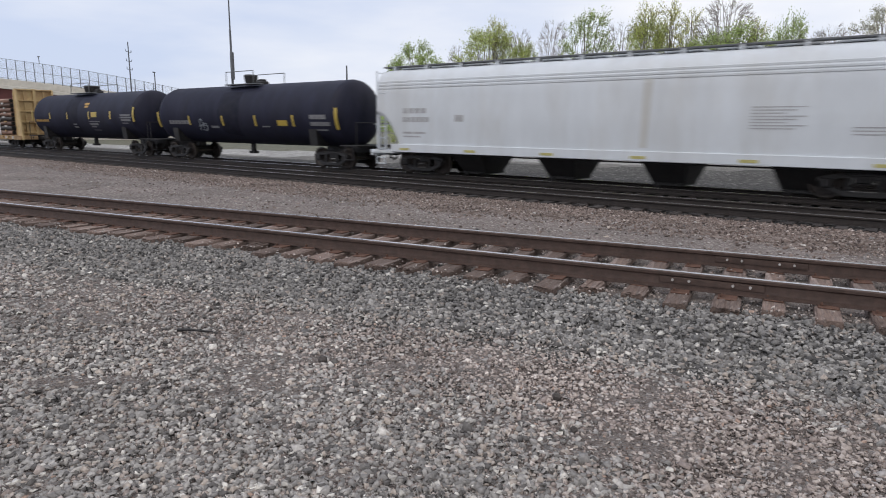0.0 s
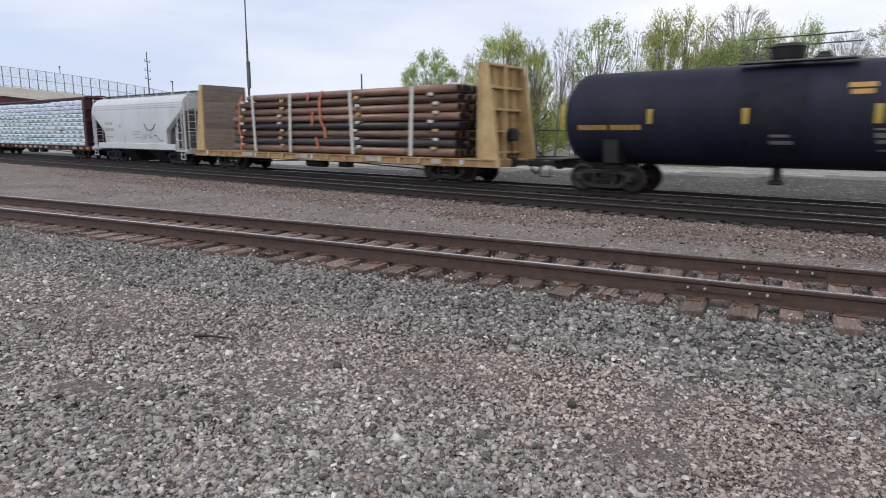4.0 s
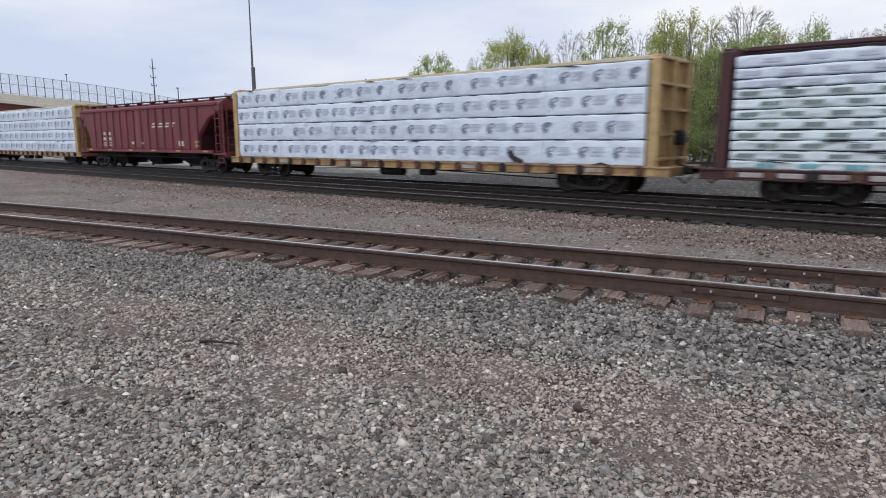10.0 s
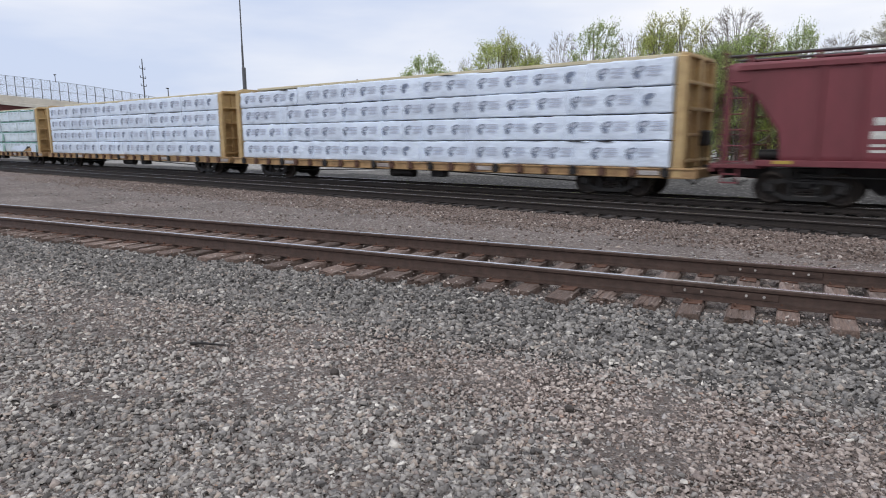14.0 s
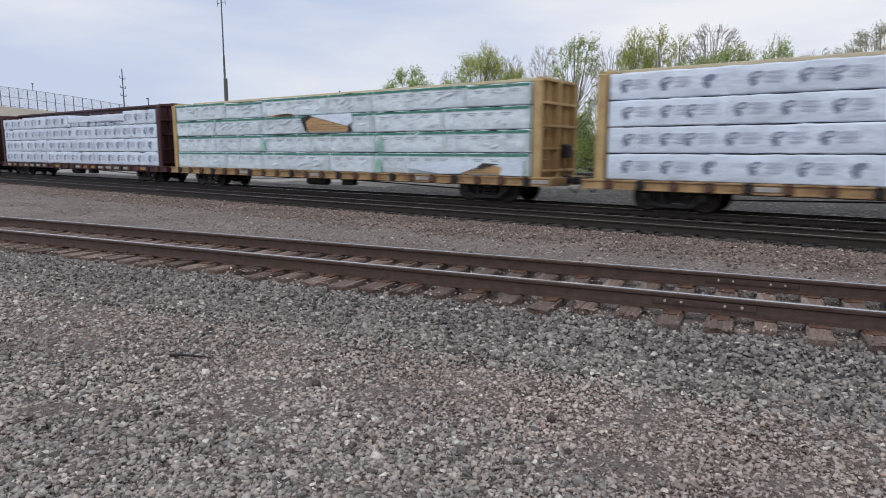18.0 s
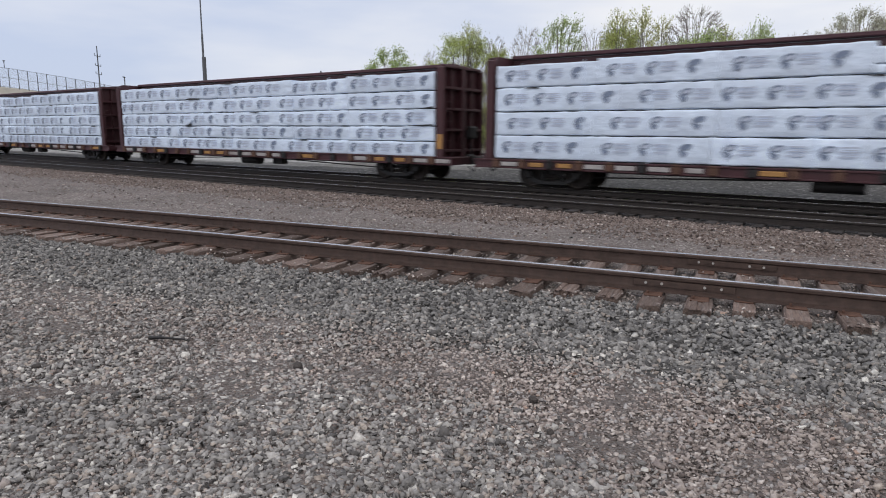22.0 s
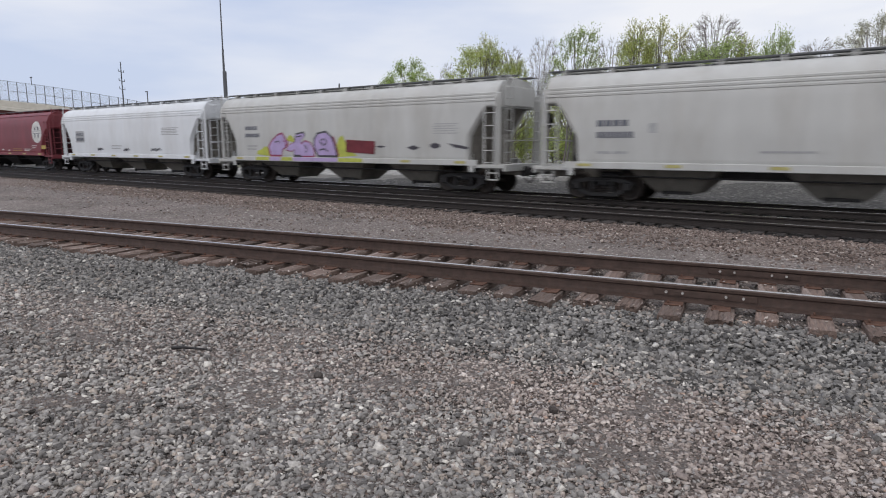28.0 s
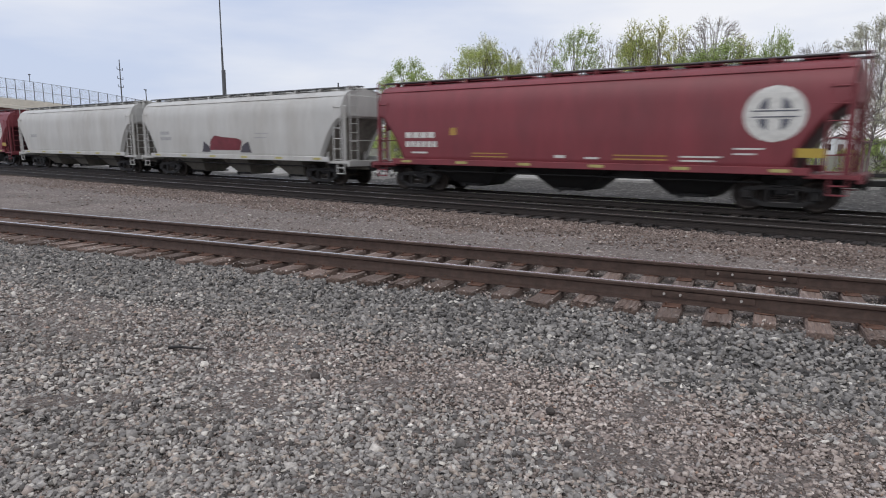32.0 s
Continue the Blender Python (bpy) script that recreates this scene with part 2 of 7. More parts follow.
M_RAILTOP = mat("worn_rail_head", (0.74, 0.73, 0.74), 0.22, 0.9, var=0.15, scale=5, bump=0.05, bscale=120, stretch=(0.2, 3, 3))
M_RAIL_MAIN = mat("dark_main_line_rail", (0.03, 0.024, 0.022), 0.6, 0.3, var=0.3, scale=9, bump=0.2, bscale=90, dirt=(0.05, 0.036, 0.03))
M_PLATE = mat("rusty_tie_plate", (0.13, 0.07, 0.05), 0.75, 0.3, var=0.35, scale=20, bump=0.4, bscale=80)
M_DECK_OCHRE = mat("rusty_ochre_deck_paint", (0.38, 0.245, 0.12), 0.6, var=0.3, scale=3.5, bump=0.1, bscale=14, dirt=(0.12, 0.055, 0.03), dirt_amount=0.85)
M_CHORD_OCHRE = mat("dusty_ochre_chord_paint", (0.52, 0.455, 0.31), 0.65, var=0.15, scale=2, bump=0.08, bscale=14, dirt=(0.36, 0.29, 0.18))
M_FADED_REFLECT = mat("faded_reflector", (0.42, 0.38, 0.14), 0.5, var=0.25, scale=6, bump=0)
M_ROAD = ground_mat("pale_concrete_road", [(0, (0.24, 0.235, 0.225)), (0.5, (0.33, 0.322, 0.31)), (1, (0.43, 0.42, 0.4))], 6.0)
M_PLATE_OCHRE = mat("ochre_panel_paint", (0.42, 0.22, 0.07), 0.6, var=0.25, scale=4, bump=0.1, dirt=(0.2, 0.09, 0.04))
M_BOLT = mat("zinc_bolt", (0.62, 0.6, 0.58), 0.5, 0.6, var=0.2, scale=30, bump=0)
M_STEEL_DARK = mat("grimy_black_steel", (0.017, 0.016, 0.017), 0.6, 0.1, var=0.4, scale=5, bump=0.2, bscale=50, dirt=(0.05, 0.042, 0.037))
M_WHEEL = mat("brown_wheel_steel", (0.034, 0.028, 0.026), 0.6, 0.4, var=0.35, scale=8, bump=0.1, dirt=(0.1, 0.07, 0.05))
M_TREAD = mat("bright_wheel_tread", (0.4, 0.39, 0.38), 0.3, 0.9, var=0.1, scale=8, bump=0)
M_TANK = mat("black_tank_paint", (0.0165, 0.0175, 0.034), 0.6, spec=0.17, metal=0.0, var=0.3, scale=1.2, bump=0.06, bscale=12, dirt=(0.025, 0.0245, 0.034),
             dirt_amount=0.6, stretch=(1, 1, 0.35))
M_WHITE_CAR = mat("pale_grey_car_paint", (0.585, 0.615, 0.65), 0.5, var=0.06, scale=1.5, bump=0.05, bscale=10, dirt=(0.46, 0.45, 0.43),
                  dirt_amount=0.5, stretch=(1, 1, 0.25))
M_GREY_CAR = mat("dusty_grey_car_paint", (0.512, 0.512, 0.5), 0.55, var=0.08, scale=1.5, bump=0.05, bscale=10, dirt=(0.36, 0.34, 0.31),
                 dirt_amount=0.6, stretch=(1, 1, 0.25))
M_BRIGHT_CAR = mat("clean_white_car_paint", (0.72, 0.74, 0.77), 0.45, var=0.05, scale=1.5, bump=0.04, bscale=10, dirt=(0.5, 0.48, 0.46),
                   dirt_amount=0.4, stretch=(1, 1, 0.25))
M_RED_CAR = mat("oxide_red_car_paint", (0.205, 0.039, 0.05), 0.5, var=0.12, scale=1.5, bump=0.06, bscale=10, dirt=(0.13, 0.036, 0.044),
                dirt_amount=0.6, stretch=(1, 1, 0.3))
M_RED_FADED = mat("faded_red_car_paint", (0.185, 0.043, 0.056), 0.6, var=0.15, scale=1.5, bump=0.08, bscale=10, dirt=(0.11, 0.034, 0.037),
                  dirt_amount=0.7, stretch=(1, 1, 0.3))
M_MAROON = mat("maroon_steel_paint", (0.058, 0.017, 0.022), 0.55, var=0.2, scale=2, bump=0.08, bscale=14, dirt=(0.035, 0.018, 0.019))
M_YELLOW = mat("ochre_yellow_steel_paint", (0.5, 0.362, 0.18), 0.55, var=0.15, scale=2, bump=0.08, bscale=14, dirt=(0.26, 0.13, 0.055),
               dirt_amount=0.8)
M_WRAP = mat("white_lumber_wrap", (0.72, 0.82, 0.97), 0.36, var=0.11, scale=1.4, bump=1.0, bscale=4.0, depth=0.045, stretch=(1.0, 1, 1.1), dirt=(0.6, 0.66, 0.79),
             dirt_amount=0.5, random_ob=0.06)
M_WRAP_G = mat("pale_green_lumber_wrap", (0.7, 0.81, 0.89), 0.38, var=0.08, scale=2.5, bump=1.0, bscale=2.6, depth=0.1, stretch=(1.0, 1, 0.9), dirt=(0.5, 0.57, 0.6),
               dirt_amount=0.6, random_ob=0.06)
M_PRINT = mat("blue_grey_print", (0.19, 0.235, 0.335), 0.5, var=0.25, scale=4, bump=0)
M_PRINT_SOFT = mat("faint_grey_print", (0.5, 0.55, 0.67), 0.5, var=0.12, scale=4, bump=0)
M_PRINT_WORD = mat("grey_violet_print", (0.4, 0.42, 0.5), 0.5, var=0.2, scale=4, bump=0)
M_WRAP_FOLD = mat("folded_wrap_end", (0.55, 0.66, 0.69), 0.4, var=0.25, scale=3, bump=1.0, bscale=5, depth=0.08, stretch=(2.0, 1, 0.6))
M_PRINT_DARK = mat("dark_green_print", (0.19, 0.26, 0.26), 0.5, var=0.25, scale=4, bump=0)
M_PRINT_GREEN = mat("green_stripe_print", (0.055, 0.235, 0.185), 0.5, var=0.15, scale=4, bump=0)
M_PRINT_TEAL = mat("teal_print", (0.16, 0.42, 0.5), 0.5, var=0.25, scale=4, bump=0)
M_PRINT_CORNER = mat("faded_green_wrap_corner", (0.3, 0.52, 0.46), 0.5, var=0.3, scale=3, bump=0.5, bscale=6, depth=0.05)
# flat black that stands for the shade in gaps and holes of the loads
M_GAP = mat("black_gap_shade", (0.03, 0.03, 0.035), 0.7, var=0.3, scale=5, bump=0)
M_LUMBER = mat("fresh_sawn_lumber", (0.5, 0.32, 0.16), 0.7, var=0.25, scale=4, bump=0.2, bscale=30, stretch=(0.3, 3, 8))
M_OLD_WOOD = mat("weathered_bulkhead_planks", (0.22, 0.18, 0.16), 0.85, var=0.3, scale=4, bump=0.4, bscale=25, stretch=(4, 0.5, 6), random_ob=0.2)
M_PIPE = mat("rusty_brown_pipe", (0.145, 0.086, 0.067), 0.32, 0.1, random_ob=0.45, var=0.3, scale=3, bump=0.1, bscale=30, stretch=(0.4, 2, 2),
             dirt=(0.42, 0.27, 0.19), island=0.25)
M_PIPE_DARK = mat("black_pipe_coating", (0.045, 0.043, 0.045), 0.35, 0.1, random_ob=0.3, var=0.3, scale=3, bump=0.1, bscale=30, stretch=(0.4, 2, 2), dirt=(0.12, 0.085, 0.07))
M_PIPE_IN = mat("dark_pipe_bore", (0.012, 0.01, 0.01), 0.8, var=0.2, bump=0)
M_STRAP_W = mat("pale_strap", (0.55, 0.54, 0.52), 0.6, var=0.1, bump=0.1)
M_STRAP_O = mat("orange_strap", (0.5, 0.16, 0.09), 0.6, var=0.15, bump=0.1)
M_REFLECT = mat("yellow_reflector", (0.44, 0.32, 0.06), 0.4, var=0.1, bump=0)
M_STENCIL_W = mat("white_stencil", (0.6, 0.6, 0.58), 0.6, var=0.2, scale=8, bump=0)
M_STENCIL_D = mat("dark_stencil", (0.12, 0.125, 0.15), 0.6, var=0.25, scale=8, bump=0)
M_STENCIL_G = mat("faded_stencil", (0.36, 0.36, 0.37), 0.6, var=0.2, scale=8, bump=0)
M_STENCIL_O = mat("gold_stencil", (0.4, 0.24, 0.06), 0.6, var=0.2, scale=8, bump=0)
M_SCRIBBLE = mat("faded_grey_spray_paint", (0.2, 0.22, 0.25), 0.6, var=0.3, scale=5, bump=0)
M_DECK_PALE = mat("pale_deck_panel", (0.42, 0.39, 0.385), 0.6, var=0.2, scale=3, bump=0.1, dirt=(0.2, 0.14, 0.12), dirt_amount=0.8)
M_STENCIL_DIM = mat("dull_grey_stencil", (0.17, 0.17, 0.18), 0.6, var=0.3, scale=8, bump=0)
M_SPILL = mat("dull_spill_stain", (0.0135, 0.0142, 0.0255), 0.66, spec=0.15, var=0.4, scale=2.0, bump=0, dirt=(0.026, 0.025, 0.029), dirt_amount=0.6)
M_WASHED = mat("washed_out_red_paint", (0.235, 0.085, 0.095), 0.65, var=0.2, scale=1.5, bump=0.05, dirt=(0.17, 0.045, 0.055), dirt_amount=0.8, stretch=(1, 1, 0.3))
M_GRATE = mat("galvanised_running_board", (0.14, 0.145, 0.15), 0.6, 0.5, var=0.25, scale=6, bump=0.2)
M_PURPLE = mat("lavender_spray_paint", (0.44, 0.34, 0.58), 0.5, var=0.15, scale=3, bump=0)
M_LIME = mat("yellow_spray_paint", (0.44, 0.47, 0.08), 0.5, var=0.2, scale=3, bump=0)
M_SPRAY_RED = mat("red_spray_paint", (0.16, 0.022, 0.032), 0.5, var=0.25, scale=3, bump=0)
M_CRIMSON = mat("crimson_spray_paint", (0.27, 0.045, 0.11), 0.5, var=0.25, scale=3, bump=0)
M_SPRAY_DARK = mat("black_spray_paint", (0.06, 0.055, 0.07), 0.5, var=0.25, scale=3, bump=0)
M_CONCRETE = mat("bridge_concrete", (0.57, 0.54, 0.48), 0.8, var=0.12, scale=1.5, bump=0.2, bscale=20, dirt=(0.36, 0.33, 0.28))
M_PANEL_GREEN = mat("dark_green_panel_paint", (0.04, 0.11, 0.07), 0.6, var=0.2, scale=4, bump=0)
M_GIRDER = mat("red_bridge_girder", (0.15, 0.04, 0.036), 0.6, var=0.15, scale=1, bump=0.05)
M_FENCE = mat("grey_fence_steel", (0.13, 0.14, 0.16), 0.6, 0.4, var=0.2, bump=0)
M_POLE = mat("grey_pole", (0.12, 0.125, 0.14), 0.7, 0.1, var=0.2, bump=0.1)
M_BARK = mat("grey_brown_bark", (0.2, 0.175, 0.16), 0.9, var=0.3, scale=4, bump=0.4, bscale=20)
M_TWIG = mat("grey_twig_bark", (0.24, 0.21, 0.2), 0.9, var=0.3, scale=4, bump=0.2, bscale=20)
M_LEAF = mat("spring_green_leaf", (0.52, 0.58, 0.2), 0.6, var=0.25, scale=0.5, bump=0, island=0.35, translucent=0.62)
M_LEAF_Y = mat("yellow_green_leaf", (0.55, 0.56, 0.22), 0.6, var=0.25, scale=0.5, bump=0, island=0.3, translucent=0.5)
M_LEAF_D = mat("fresh_dark_leaf", (0.4, 0.49, 0.19), 0.6, var=0.25, scale=0.5, bump=0, island=0.35, translucent=0.6)
M_BUD = mat("grey_green_bud", (0.5, 0.5, 0.37), 0.7, var=0.25, scale=0.5, bump=0, island=0.3, translucent=0.3)
M_BLUEWHITE = mat("pale_hut_paint", (0.7, 0.72, 0.74), 0.6, var=0.05, bump=0)


# ---- mesh building ----
class G:
    """A growing mesh of plain lists."""

    def __init__(self):
        self.v, self.f, self.s = [], [], []

    def add(self, vs, fs, smooth=False):
        k = len(self.v)
        self.v.extend(tuple(p) for p in vs)
        self.f.extend(tuple(i + k for i in f) for f in fs)
        self.s.extend([smooth] * len(fs))
        return self

    def box(self, c, s, ch=0.0, m=None):
        hx, hy, hz = s[0] / 2, s[1] / 2, s[2] / 2
        ch = min(ch, hx * 0.9, hy * 0.9, hz * 0.9)
        if ch <= 0:
            vs = [(a * hx, b * hy, d * hz) for a in (-1, 1) for b in (-1, 1) for d in (-1, 1)]
            fs = [(0, 1, 3, 2), (4, 6, 7, 5), (0, 4, 5, 1), (2, 3, 7, 6), (0, 2, 6, 4), (1, 5, 7, 3)]
        else:
            idx, vs = {}, []
            for a in (-1, 1):
                for b in (-1, 1):
                    for d in (-1, 1):
                        for ax in range(3):
                            idx[a, b, d, ax] = len(vs)
                            r = [ch, ch, ch]
                            r[ax] = 0
                            vs.append((a * (hx - r[0]), b * (hy - r[1]), d * (hz - r[2])))
            fs = []
            for s_ in (-1, 1):
                fs.append([idx[s_, b, d, 0] for b, d in ((-1, -1), (1, -1), (1, 1), (-1, 1))])
                fs.append([idx[a, s_, d, 1] for a, d in ((-1, -1), (1, -1), (1, 1), (-1, 1))])
                fs.append([idx[a, b, s_, 2] for a, b in ((-1, -1), (1, -1), (1, 1), (-1, 1))])
            for p in (-1, 1):
                for q in (-1, 1):
                    fs.append([idx[-1, p, q, 1], idx[1, p, q, 1], idx[1, p, q, 2], idx[-1, p, q, 2]])
                    fs.append([idx[p, -1, q, 0], idx[p, 1, q, 0], idx[p, 1, q, 2], idx[p, -1, q, 2]])
                    fs.append([idx[p, q, -1, 0], idx[p, q, 1, 0], idx[p, q, 1, 1], idx[p, q, -1, 1]])
                    for r_ in (-1, 1):
                        fs.append([idx[p, q, r_, 0], idx[p, q, r_, 1], idx[p, q, r_, 2]])
            out = []
            for f in fs:
                a, b, d = (Vector(vs[i]) for i in f[:3])
                mid = sum((Vector(vs[i]) for i in f), Vector()) / len(f)
                out.append(f if (b - a).cross(d - a).dot(mid) > 0 else f[::-1])
            fs = out
        c = Vector(c)
        vs = [(m @ Vector(p) if m else Vector(p)) + c for p in vs]
        return self.add(vs, fs)

    def tube(self, p0, p1, r0, r1=None, n=8, caps=True):
        p0, p1 = Vector(p0), Vector(p1)
        r1 = r0 if r1 is None else r1
        q = (p1 - p0).to_track_quat("Z", "Y")
        vs = []
        for p, r in ((p0, r0), (p1, r1)):
            for i in range(n):
                a = 2 * math.pi * i / n
                vs.append(p + q @ Vector((r * math.cos(a), r * math.sin(a), 0)))
        self.add(vs, [(i, (i + 1) % n, n + (i + 1) % n, n + i) for i in range(n)], n > 5)
        if caps:
            self.add(vs, [tuple(range(n))[::-1], tuple(range(n, 2 * n))])
        return self

    def lathe(self, profile, axis, n=24, origin=(0, 0, 0)):
        """profile: (along, radius) pairs; axis 'x' or 'y'."""
        o, vs = Vector(origin), []
        for a, r in profile:
            for i in range(n):
                t = 2 * math.pi * i / n
                c, s = r * math.cos(t), r * math.sin(t)
                vs.append(o + (Vector((a, c, s)) if axis == "x" else Vector((s, a, c))))
        fs = []
        for k in range(len(profile) - 1):
            for i in range(n):
                j = (i + 1) % n
                fs.append((k * n + i, k * n + j, (k + 1) * n + j, (k + 1) * n + i))
        self.add(vs, [f[::-1] for f in fs], True)
        last = (len(profile) - 1) * n
        self.add(vs, [tuple(range(n)), tuple(range(last, last + n))[::-1]])
        return self

    def prism(self, pts, axis, lo, hi):
        """A polygon given in the two other axes, drawn out along axis 'x', 'y' or 'z'."""
        def p3(p, w):
            return {"x": (w, p[0], p[1]), "y": (p[0], w, p[1]), "z": (p[0], p[1], w)}[axis]
        n = len(pts)
        vs = [p3(p, lo) for p in pts] + [p3(p, hi) for p in pts]
        area = sum(pts[i][0] * pts[(i + 1) % n][1] - pts[(i + 1) % n][0] * pts[i][1] for i in range(n))
        flip = (area > 0) == (axis == "y")
        fs = [tuple(range(n))[::-1], tuple(range(n, 2 * n))] + [(i, (i + 1) % n, n + (i + 1) % n, n + i) for i in range(n)]
        return self.add(vs, [f[::-1] for f in fs] if flip else fs)

    def mesh(self, name, *materials):
        me = bpy.data.meshes.new(name)
        me.from_pydata(self.v, [], self.f)
        me.polygons.foreach_set("use_smooth", self.s)
        for m in materials:
            me.materials.append(m)
        me.update()
        return me


def part(name, g, material, parent, label=""):
    data = g if isinstance(g, bpy.types.Mesh) else g.mesh(name, material)
    ob = new(name, data)
    ob.parent = parent
    return tagged(ob, label)


def thing(name, label, category, group="", kind="", at=None):
    ob = new(name)
    ob.empty_display_size = 0.3
    if at is not None:
        ob.matrix_basis = at
    return tagged(ob, label, category, group, kind)


def single(name, g, material, label, category="", group="", kind=""):
    return tagged(new(name, g if isinstance(g, bpy.types.Mesh) else g.mesh(name, material)), label, category, group, kind)


# ---- plan ----
STICK = (-5.2, 3.07)
LUMPS = ((-3.75, 3.31, 0.075), (-1.93, 3.85, 0.06), (-5.41, 2.08, 0.06), (-1.61, 3.47, 0.05))
M_ODDSTONE = mat("dark_rough_stone", (0.07, 0.06, 0.055), 0.85, var=0.3, scale=20, bump=0.5, bscale=60)
TURN = 10.74                      # the near track's angle to the main line
CA, SA = math.cos(radians(TURN)), math.sin(radians(TURN))
NEAR_RAIL, FAR_RAIL, RAIL_TOP = 7.365, 8.875, 0.33
MAIN_Y, MAIN_TOP = 21.5, 0.006    # centre line of the train's track
EMPTY_Y = 17.45                   # centre line of the empty main track
NEAR = pose(0, 0, 0, 0, 0, TURN)


def ramp(v, stops):
    return float(np.interp(v, [s[0] for s in stops], [s[1] for s in stops]))


def ground_height(x, y):
    p = -SA * x + CA * y
    near = np.interp(p, [4.9, 6.1, 6.6, 6.9, 9.5, 10.8], [0.0, 0.045, 0.055, 0.05, 0.04, 0.03])
    main = np.interp(y, [9.0, 14.0, 15.3, 16.0, 23.3, 25.0, 30.0, 60.0], [0.0, -0.08, -0.2, -0.235, -0.235, -0.12, 0.05, 0.25])
    fade = np.clip((p - 9.5) / 2.0, 0, 1)
    return near * (1 - fade) + (main + 0.03 * (1 - fade)) * fade


def ground():
    xs = np.concatenate([np.linspace(-900, -75, 14), np.arange(-72, -20, 1.0), np.arange(-20, 12, 0.35), np.linspace(13, 900, 16)])
    ys = np.concatenate([np.linspace(-500, -5, 10), np.arange(-3, 26, 0.3), np.arange(26.5, 60, 1.5), np.linspace(65, 2500, 18)])
    X, Y = np.meshgrid(xs, ys)
    rng = np.random.default_rng(3)
    Z = ground_height(X, Y) + rng.normal(0, 0.008, X.shape) * (np.abs(X) < 60)
    nx, ny = len(xs), len(ys)
    g = G()
    verts = np.stack([X, Y, Z], -1).reshape(-1, 3)
    faces, slots = [], []
    for j in range(ny - 1):
        for i in range(nx - 1):
            k = j * nx + i
            faces.append((k, k + 1, k + nx + 1, k + nx))
            cx, cy = (xs[i] + xs[i + 1]) / 2, (ys[j] + ys[j + 1]) / 2
            p = -SA * cx + CA * cy
            q = cy - 0.265 * (min(max(cx, -45), 8) + 23)
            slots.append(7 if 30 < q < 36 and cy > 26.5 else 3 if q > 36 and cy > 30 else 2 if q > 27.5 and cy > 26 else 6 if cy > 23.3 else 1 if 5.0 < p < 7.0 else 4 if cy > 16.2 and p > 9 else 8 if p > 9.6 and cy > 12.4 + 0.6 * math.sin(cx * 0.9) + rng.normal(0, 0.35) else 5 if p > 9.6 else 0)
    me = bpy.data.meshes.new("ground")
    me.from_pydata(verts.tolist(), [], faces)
    for m in (M_GROUND, M_BALLAST, M_FARGROUND, M_GRASS, M_MAINBED, M_STRIP, M_DARK_BANK, M_ROAD, M_STRIP_ROUGH):
        me.materials.append(m)
    me.polygons.foreach_set("material_index", slots)
    me.polygons.foreach_set("use_smooth", [True] * len(faces))
    single("ground", me, None, "brown and grey gravel ground beside railway tracks", "ground", kind="structure")


# oily bed colour taken near black, the train's shadow painted in
M_MAINBED = ground_mat("shade_dark_main_line_bed", [(0, (0.015, 0.013, 0.012)), (0.4, (0.024, 0.021, 0.02)), (0.75, (0.036, 0.031, 0.029)),
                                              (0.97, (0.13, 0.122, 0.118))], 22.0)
ground()


def stones(name, x, y, size, material, label, seed, flat=0.62, lift=0.3, raised=0.0):
    """Loose angular stones, one faceted lump each, its base sunk in the ground."""
    rng = np.random.default_rng(seed)
    n = len(x)
    corner = np.array([(a, b, c) for a in (-1, 1) for b in (-1, 1) for c in (-1, 1)], float)
    v = corner[None] * (0.3 + 0.95 * rng.random((n, 8, 3)))
    v *= (0.7 + 0.6 * rng.random((n, 1, 3))) * np.array([1.0, 1.0, flat])
    q = rng.normal(size=(n, 4)) * np.array([1.0, 0.22, 0.22, 1.0])
    q /= np.linalg.norm(q, axis=1, keepdims=True)
    w, a, b, c = q.T
    rot = np.stack([np.stack([1 - 2 * (b * b + c * c), 2 * (a * b - c * w), 2 * (a * c + b * w)], -1),
                    np.stack([2 * (a * b + c * w), 1 - 2 * (a * a + c * c), 2 * (b * c - a * w)], -1),
                    np.stack([2 * (a * c - b * w), 2 * (b * c + a * w), 1 - 2 * (a * a + b * b)], -1)], 1)
    v = np.einsum("nij,nkj->nki", rot, v) * (size[:, None, None] * 0.5)
    v += np.stack([x, y, ground_height(x, y) + raised + size * lift * (rng.random(n) * 1.1)], -1)[:, None, :]
    quad = np.array([(0, 1, 3, 2), (4, 6, 7, 5), (0, 4, 5, 1), (2, 3, 7, 6), (1, 5, 7, 3)])
    loops = (quad.reshape(-1)[None] + (np.arange(n) * 8)[:, None]).reshape(-1)
    me = bpy.data.meshes.new(name)
    me.vertices.add(n * 8)
    me.vertices.foreach_set("co", v.reshape(-1))
    me.loops.add(n * 20)
    me.loops.foreach_set("vertex_index", loops.astype(np.int32))
    me.polygons.add(n * 5)
    me.polygons.foreach_set("loop_start", (np.arange(n * 5) * 4).astype(np.int32))
    me.polygons.foreach_set("loop_total", np.full(n * 5, 4, np.int32))
    me.materials.append(material)
    me.update(calc_edges=True)
    me.validate()
    return single(name, me, None, label, "gravel", kind="stuff")


def patches(x, y, seed):
    """Soft patches between 0 and 1."""
    rng = np.random.default_rng(seed)
    s = np.zeros_like(x)
    for k in range(14):
        a, f, ph = rng.random() * 6.28, 0.4 + rng.random() * 1.6, rng.random() * 6.28
        s += np.sin((x * np.cos(a) + y * np.sin(a)) * f + ph)
    return 1 / (1 + np.exp(-s * 0.8))


